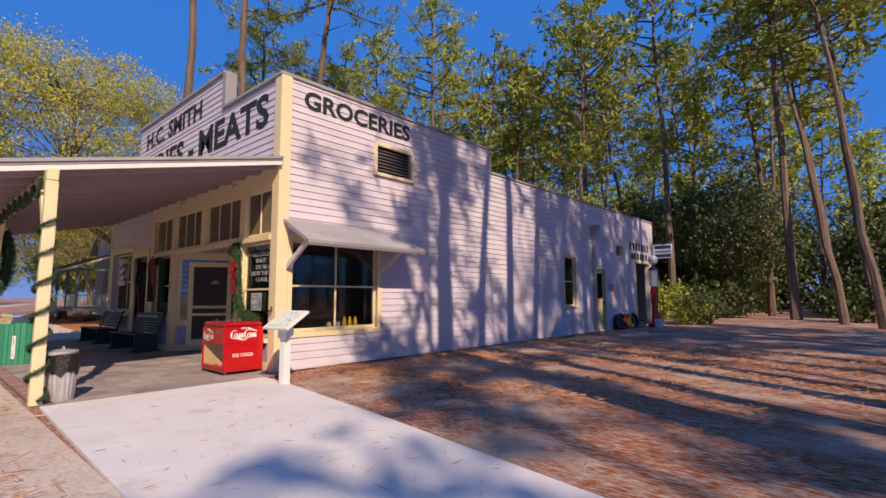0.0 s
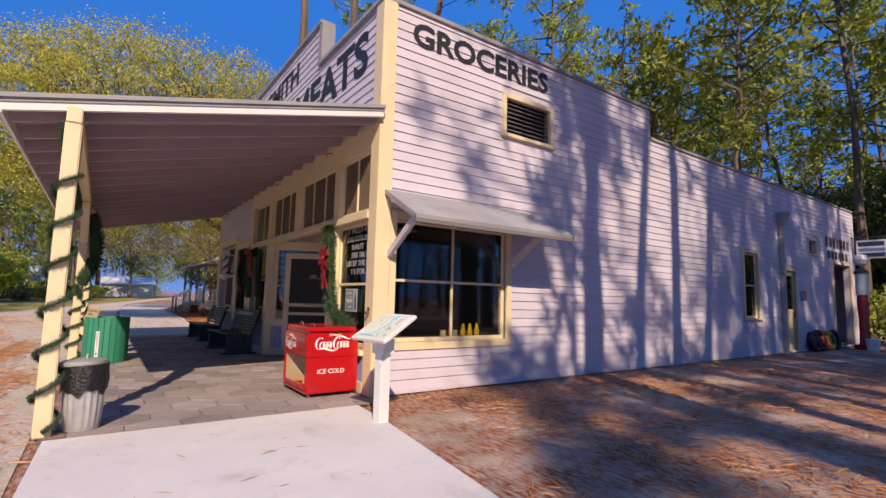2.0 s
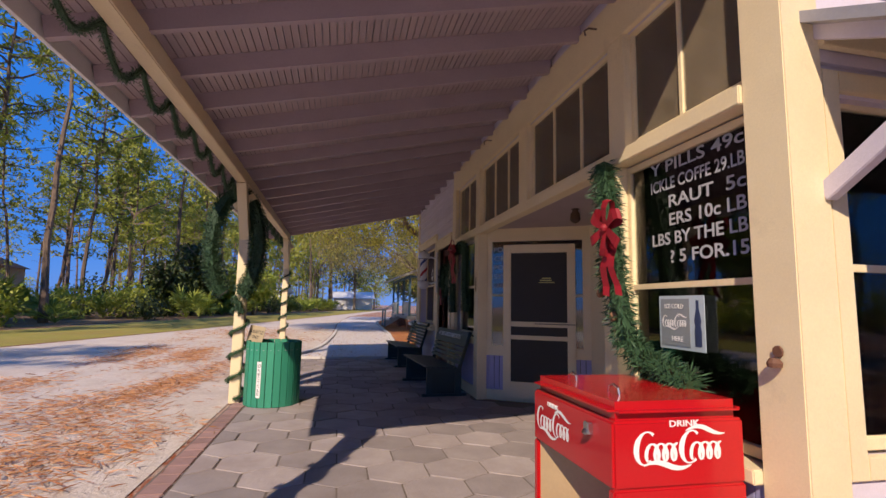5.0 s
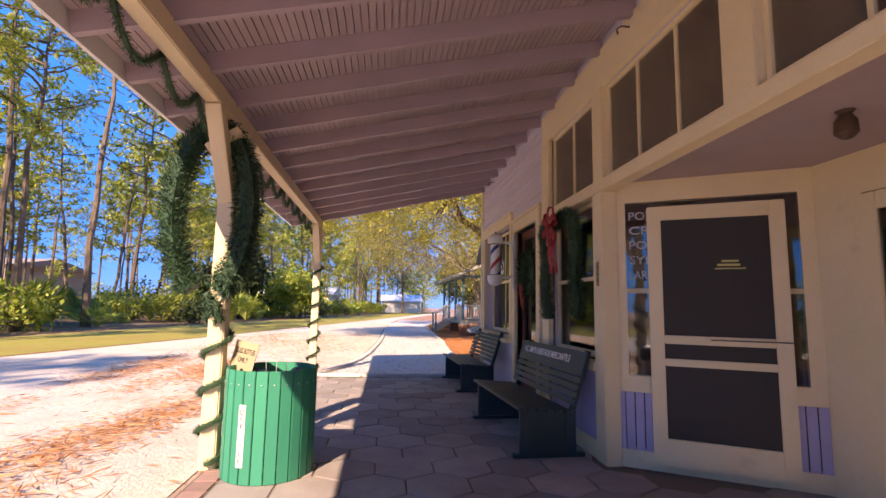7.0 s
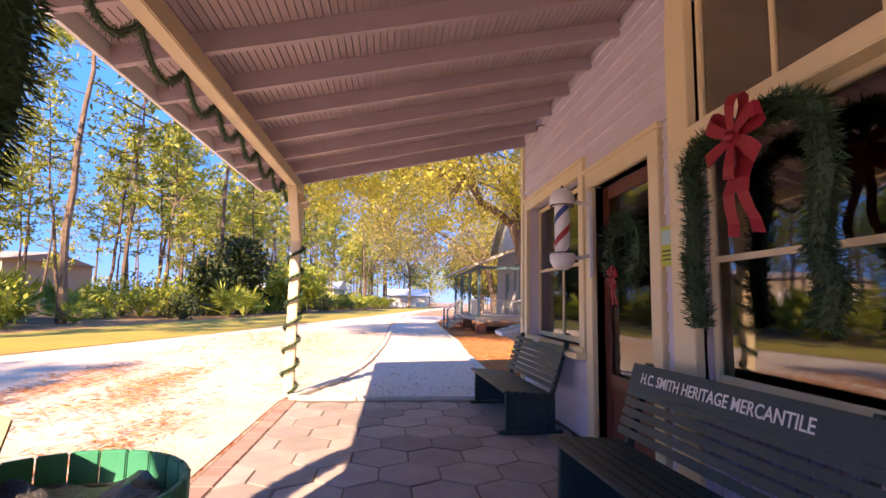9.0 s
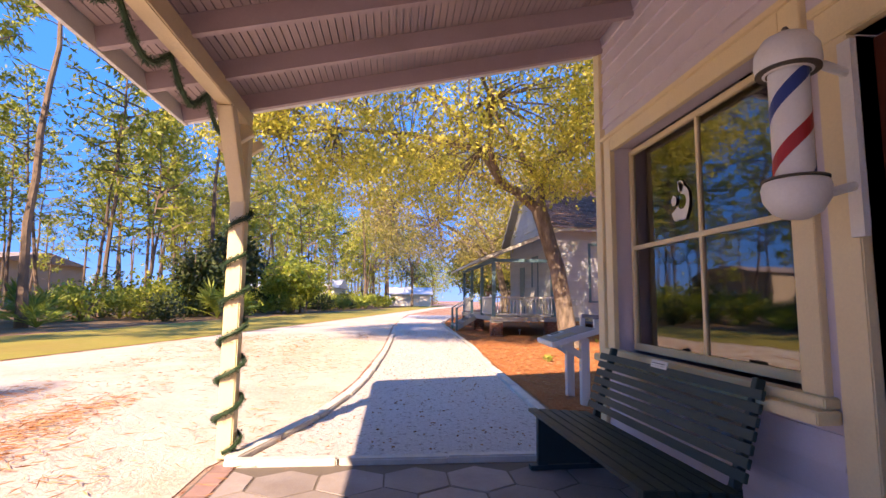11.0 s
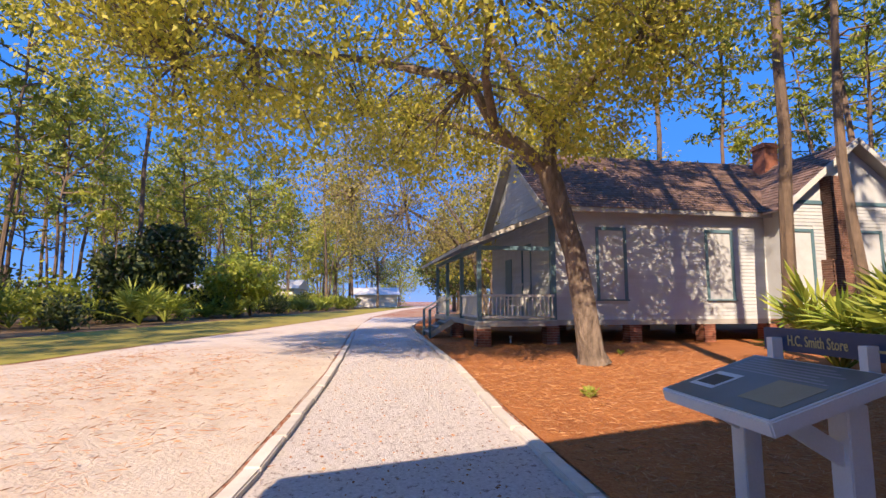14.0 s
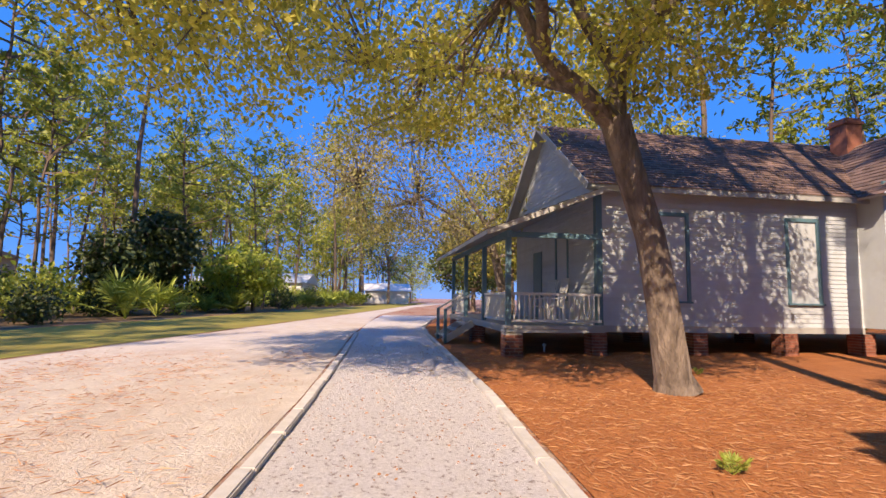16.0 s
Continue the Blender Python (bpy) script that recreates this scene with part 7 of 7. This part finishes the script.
garland([(-13.98, 1.62, 1.38), (-13.98, 1.70, 1.28), (-13.98, 1.74, 1.16)], 0.05, 700, "wreath_tail", "loose end of the green wreath", 0.08)
# garland and bow over the shop window
pts = [(-15.26, 4.88, 1.20), (-15.30, 4.87, 1.55), (-15.24, 4.86, 1.9), (-15.27, 4.85, 2.15), (-15.1, 4.84, 2.27), (-14.85, 4.84, 2.2), (-14.6, 4.84, 2.28), (-14.38, 4.85, 2.2), (-14.36, 4.86, 1.9), (-14.44, 4.87, 1.6), (-14.38, 4.88, 1.42), (-14.44, 4.88, 1.25)]
garland(pts, 0.075, 2300, "window_garland", "dark green garland draped round the shop window", 0.065)
bow(pose(-14.72, 4.76, 2.16), 0.42)
pts = [(-10.42, 4.88, 2.38), (-10.36, 4.86, 2.2), (-10.30, 4.85, 1.9), (-10.26, 4.85, 1.55), (-10.20, 4.86, 1.3), (-10.12, 4.86, 1.1), (-9.95, 4.86, 0.98), (-9.72, 4.87, 0.93), (-9.55, 4.87, 0.88)]
garland(pts, 0.11, 1500, "window_garland", "dark green garland with cones beside the price list", 0.09)
bow(pose(-10.06, 4.71, 1.84), 0.38)
for x, z in ((-10.34, 1.42), (-10.18, 1.26), (-9.6, 0.86)):
    tagged(part("pine_cone", MB().lathe([(0.0, -0.035), (0.02, -0.025), (0.028, 0), (0.018, 0.025), (0.0, 0.035)], 9, pose(x, 4.79, z), cap=False), surface("pine_cone_brown", (0.22, 0.11, 0.06), 0.8), smooth=True), "small brown pine cone in the garland", "pine cone", group="garland cones")
wr = [(0.24 * math.sin(a), 0, 0.24 * math.cos(a)) for a in np.linspace(0, 6.28, 30)]
garland(wr, 0.10, 1300, "door_wreath", "round dark green wreath on the barber shop door", 0.10, pose(-16.48, 5.02, 1.80))
bow(pose(-16.48, 4.93, 1.56), 0.20, label="small red bow on the door wreath")
ms = thing("window_decal", "torn white paper decal stuck on the barber shop window", "decal", pose(-18.56, F + 0.15, 2.05) @ Matrix.Scale(0.72, 4))
for x, z, r0, r1, a0, a1 in ((0.0, 0.0, 0.17, 0.08, -2.6, 1.7), (0.03, 0.16, 0.05, 0.0, 0.0, 5.8), (-0.10, 0.03, 0.045, 0.0, 0.3, 6.0)):
    arc = np.linspace(a0, a1, 14)
    rim = [(x + r0 * math.cos(q), z + 1.2 * r0 * math.sin(q) * (1 + 0.12 * math.sin(5 * q))) for q in arc]
    rim += [(x + 0.04 * (r1 > 0) + r1 * math.cos(q), z + r1 * math.sin(q)) for q in reversed(arc)] if r1 else []
    part("decal_shape", MB().prism(rim, 0, 0.003).turned(pose(0, 0, 0, 90)), m_white, ms)

# ---- along the side wall ----
dn = thing("downspout", "grey rain head and downpipe on the side wall", "downspout")
part("rain_head", MB().add([Vector((S + 0.03 + a, 17.9 + b, z)) for z, h0 in ((3.62, 0.09), (4.0, 0.20)) for a, b in ((0, -h0), (h0 * 1.3, -h0), (h0 * 1.3, h0), (0, h0))], [(3, 2, 1, 0), (4, 5, 6, 7), (0, 1, 5, 4), (1, 2, 6, 5), (2, 3, 7, 6), (3, 0, 4, 7)]), m_louvre, dn, bevel=0.006)
part("pipe", MB().box(S + 0.03, S + 0.14, 17.84, 17.96, 0.05, 3.63), m_louvre, dn, bevel=0.01)
for z in (1.0, 2.3, 3.4):
    part("strap", MB().box(S + 0.024, S + 0.145, 17.80, 18.0, z, z + 0.04), m_galv, dn)
for i, (y, mt, r) in enumerate(((19.75, m_black, 0.30), (20.15, m_black, 0.32), (20.6, m_polered, 0.30), (21.0, m_yellow, 0.30), (21.45, m_black, 0.31))):
    ty = thing("tyre", "old tyre leaning on the side wall" if mt is m_black else "painted wheel disc leaning on the side wall", "tyre", pose(S + 0.16, y, r - 0.01, 0, 78, 0), group="tyres by the garage")
    part("tread", MB().lathe([(r - 0.10, -0.06), (r - 0.02, -0.07), (r, -0.04), (r, 0.04), (r - 0.02, 0.07), (r - 0.10, 0.06), (r - 0.10, -0.06)], 28, cap=False), m_black if mt is m_black else mt, ty, smooth=True)
    part("wheel_disc", MB().lathe([(r - 0.10, 0.0), (r * 0.4, 0.03), (0.0, 0.05)], 24, cap=False), mt, ty, smooth=True)
gp = thing("fuel_pump", "old red visible fuel pump with a pale glass cylinder", "fuel pump", pose(-8.35, 22.6, 0))
part("pump_base", MB().box(-0.24, 0.24, -0.24, 0.24, -0.02, 0.14), m_red, gp, bevel=0.02)
part("pump_column", MB().lathe([(0.17, 0.14), (0.15, 0.2), (0.13, 0.9), (0.16, 1.5), (0.13, 1.75)], 16), m_red, gp, smooth=True)
part("glass_cylinder", MB().lathe([(0.17, 1.75), (0.17, 2.45)], 20), m_white, gp, "pale glass cylinder", smooth=True)
part("pump_top", MB().lathe([(0.2, 2.45), (0.2, 2.52), (0.08, 2.62), (0.05, 2.7)], 20), m_dark, gp, smooth=True)
part("globe", MB().lathe([(0.05, 2.7), (0.17, 2.78), (0.22, 2.92), (0.17, 3.06), (0.0, 3.12)], 20, cap=False), m_white, gp, "white globe", smooth=True)
part("hose", MB().tube([(0.16, 0.1, 1.7), (0.3, 0.15, 1.3), (0.32, 0.16, 0.7), (0.22, 0.12, 0.5), (0.18, 0.05, 1.0)], [0.018] * 5, 8), m_black, gp, smooth=True)
wb = thing("bucket", "white bucket standing by the fuel pump", "bucket", pose(-8.05, 22.15, -0.02))
part("bucket_body", MB().lathe([(0.15, 0), (0.19, 0.36), (0.2, 0.37)], 20), m_white, wb, smooth=True)
cn = thing("red_bollard", "red pointed bollard beside the garage", "bollard", pose(-7.9, 25.6, -0.02))
part("bollard_shaft", MB().lathe([(0.16, 0), (0.12, 0.1), (0.09, 0.9), (0.03, 1.25)], 14), m_red, cn, smooth=True)
hsn = thing("hanging_sign", "white double-sided sign with blue bars on an iron arm", "sign", pose(-8.42, 24.2, 3.08))
part("sign_plate", MB().box(-0.42, 0.42, -0.02, 0.02, 0, 0.66), m_white, hsn, bevel=0.006)
for z0, z1, mt in ((0.44, 0.60, m_navy), (0.26, 0.37, m_bluepanel), (0.06, 0.20, m_navy)):
    part("word_bar", MB().box(-0.36, 0.36, -0.026, -0.0205, z0, z1), mt, hsn)
part("arm", MB().tube([(-0.56, 0, 0.76), (0.42, 0, 0.76)], [0.02] * 2, 8).tube([(-0.3, 0, 0.66), (-0.3, 0, 0.76)], [0.01] * 2, 6).tube([(0.3, 0, 0.66), (0.3, 0, 0.76)], [0.01] * 2, 6), m_dark, hsn)
gl = thing("faded_lettering", "faded black painted word on the side wall by the garage", "lettering", pose(S + 0.022, 0, 0), kind="structure")
for i in range(7):
    part("word_bar", MB().box(0, 0.003, 21.6 + i * 0.34, 21.84 + i * 0.34, 3.35, 3.68), m_letter_shade if i % 3 else m_dark, gl)
for i in range(6):
    part("word_bar", MB().box(0, 0.003, 21.75 + i * 0.34, 21.99 + i * 0.34, 2.95, 3.22), m_letter_shade, gl)
for y in (19.25, 19.5):
    tagged(part("small_poster", MB().box(S + 0.022, S + 0.03, y, y + 0.18, 1.5, 1.8), m_redpanel if y > 19.3 else m_bluepanel), "small faded poster on the side wall", "poster")


def rail_fence(x, y, turn):
    root = thing("rail_fence", "low rustic wooden rail fence at the wood's edge", "fence", pose(x, y, -0.02, 0, 0, turn))
    for i in range(3):
        part("fence_post", MB().lathe([(0.08, 0), (0.075, 1.0)], 8, pose(i * 2.2, 0, 0)), m_oakbark, root)
    for z in (0.35, 0.75):
        part("rail", MB().tube([(-0.2, 0.05, z), (2.2, -0.04, z + 0.03), (4.6, 0.05, z)], [0.05] * 3, 7), m_oakbark, root)
    return root


rail_fence(-14.5, 60, 8)
rail_fence(2.5, 62, -10)

# ---- pieces of the pavement, laid last ----
HEX = 0.47
bed = bpy.data.objects["paving_bed"]
rad = HEX / math.sqrt(3)
row, made = 0, 0
x = -19.3
inside = lambda px, py: (-19.27 < px < -8.62 and 1.86 < py < 4.94) or (-13.6 < px < -10.8 and 4.9 < py < 6.25 and abs(px + 12.25) < 1.75 - (py - 5.0) * 0.62)
while x < -8.5:
    y = 1.60 + (HEX / 2 if row % 2 else 0)
    while y < 6.4:
        if inside(x, y) or inside(x, y - 0.12) or inside(x, y + 0.12):
            pts = []
            for k in range(6):
                a = math.pi / 3 * k
                px, py = x + (rad - 0.007) * math.cos(a), y + (rad - 0.007) * math.sin(a)
                px = min(max(px, -19.27), -8.63)
                py = max(py, 1.88)
                if py > 4.95 and not (-13.95 < px < -10.55):
                    py = 4.95
                pts.append((px, py))
            h = random.uniform(0.004, 0.012)
            keep = [p for i, p in enumerate(pts) if (Vector(p) - Vector(pts[i - 1])).length > 0.01]
            if len(keep) >= 3:
                part("paver", MB().prism(keep, -0.03, h), m_paver, bed, bevel=0.005)
                made += 1
        y += HEX
    x += rad * 1.5
    row += 1
m_edgebrick = surface("pink_edging_brick", (0.36, 0.22, 0.20), 0.85, (0.28, 0.17, 0.15), 6, 0.7, 50, 0.4, piece=0.2)
for i in range(52):
    xx = -8.7 - i * 0.204
    part("edging_brick", MB().box(xx - 0.194, xx, 1.70, 1.865, -0.03, 0.008 + random.uniform(0, 0.006)), m_edgebrick, bed, bevel=0.006)
for i in range(14):
    yy = 1.9 + i * 0.204
    part("edging_brick", MB().box(-8.625, -8.61, yy, yy + 0.194, -0.03, 0.013), m_edgebrick, bed)

# pine straw, twigs and leaf litter lying loose
m_straw = leafy("dry_pine_straw", (0.30, 0.11, 0.04), (0.52, 0.27, 0.12), 0.1)


def litter(name, label, n, place, length=0.16, width=0.004):
    pts = np.array([place() for _ in range(n)])
    a = rng.uniform(0, 6.28, n)
    dr = np.stack([np.cos(a), np.sin(a), rng.normal(size=n) * 0.10 + 0.05], 1)
    pos = np.column_stack([pts, rng.uniform(0.004, 0.016, n)])
    me = leaf_mesh(name, pos, dr, rng.uniform(0.5, 1.3, n) * length, rng.uniform(0.7, 1.3, n) * width, m_straw)
    return tagged(part(name, me, None), label, "pine straw", kind="stuff")


def clumped(x0, x1, y0, y1, k, spread, seed):
    g = np.random.default_rng(seed)
    cs = np.column_stack([g.uniform(x0, x1, k), g.uniform(y0, y1, k)])
    def pick():
        c = cs[int(g.integers(0, k))]
        return (c[0] + g.normal() * spread * 1.8, c[1] + g.normal() * spread * 0.6)
    return pick


def mulch_place(g=np.random.default_rng(77)):
    while True:
        x, y = g.uniform(-34, -20), g.uniform(5.2, 12)
        if g.uniform() < 0.35 + 0.65 * (x > -29):
            return (x, y)


litter("pine_straw", "loose red pine straw over the mulch bed", 26000, mulch_place, 0.12, 0.004)
litter("pine_straw", "drifts of red pine straw on the sandy lot", 16000, clumped(-8.6, 2.5, 4.8, 15, 60, 0.5, 5), 0.15, 0.006)
litter("pine_straw", "drifts of red pine straw beside the porch", 16000, clumped(-22, -3, -2.4, 1.2, 45, 0.38, 6), 0.17, 0.005)
litter("pine_straw", "few pine needles lying on the concrete walk", 260, lambda g=np.random.default_rng(9): (g.uniform(-8, 0), g.uniform(1.7, 3.9)), 0.15, 0.003)
litter("pine_straw", "scattered straw on the pale road", 5000, clumped(-34, -20, -3, 2.3, 60, 0.5, 8), 0.15, 0.004)
litter("leaf_litter", "small dry brown leaves scattered on the shell walk", 1500, lambda g=np.random.default_rng(12): (lambda x: (x, g.uniform(np.interp(-x, [19.5, 23.4, 34, 40], [2.2, 2.8, 3.2, 3.3]), np.interp(-x, [19.5, 22.5, 34, 40], [4.3, 4.75, 5.3, 5.5]))))(g.uniform(-36, -19.6)), 0.035, 0.009)
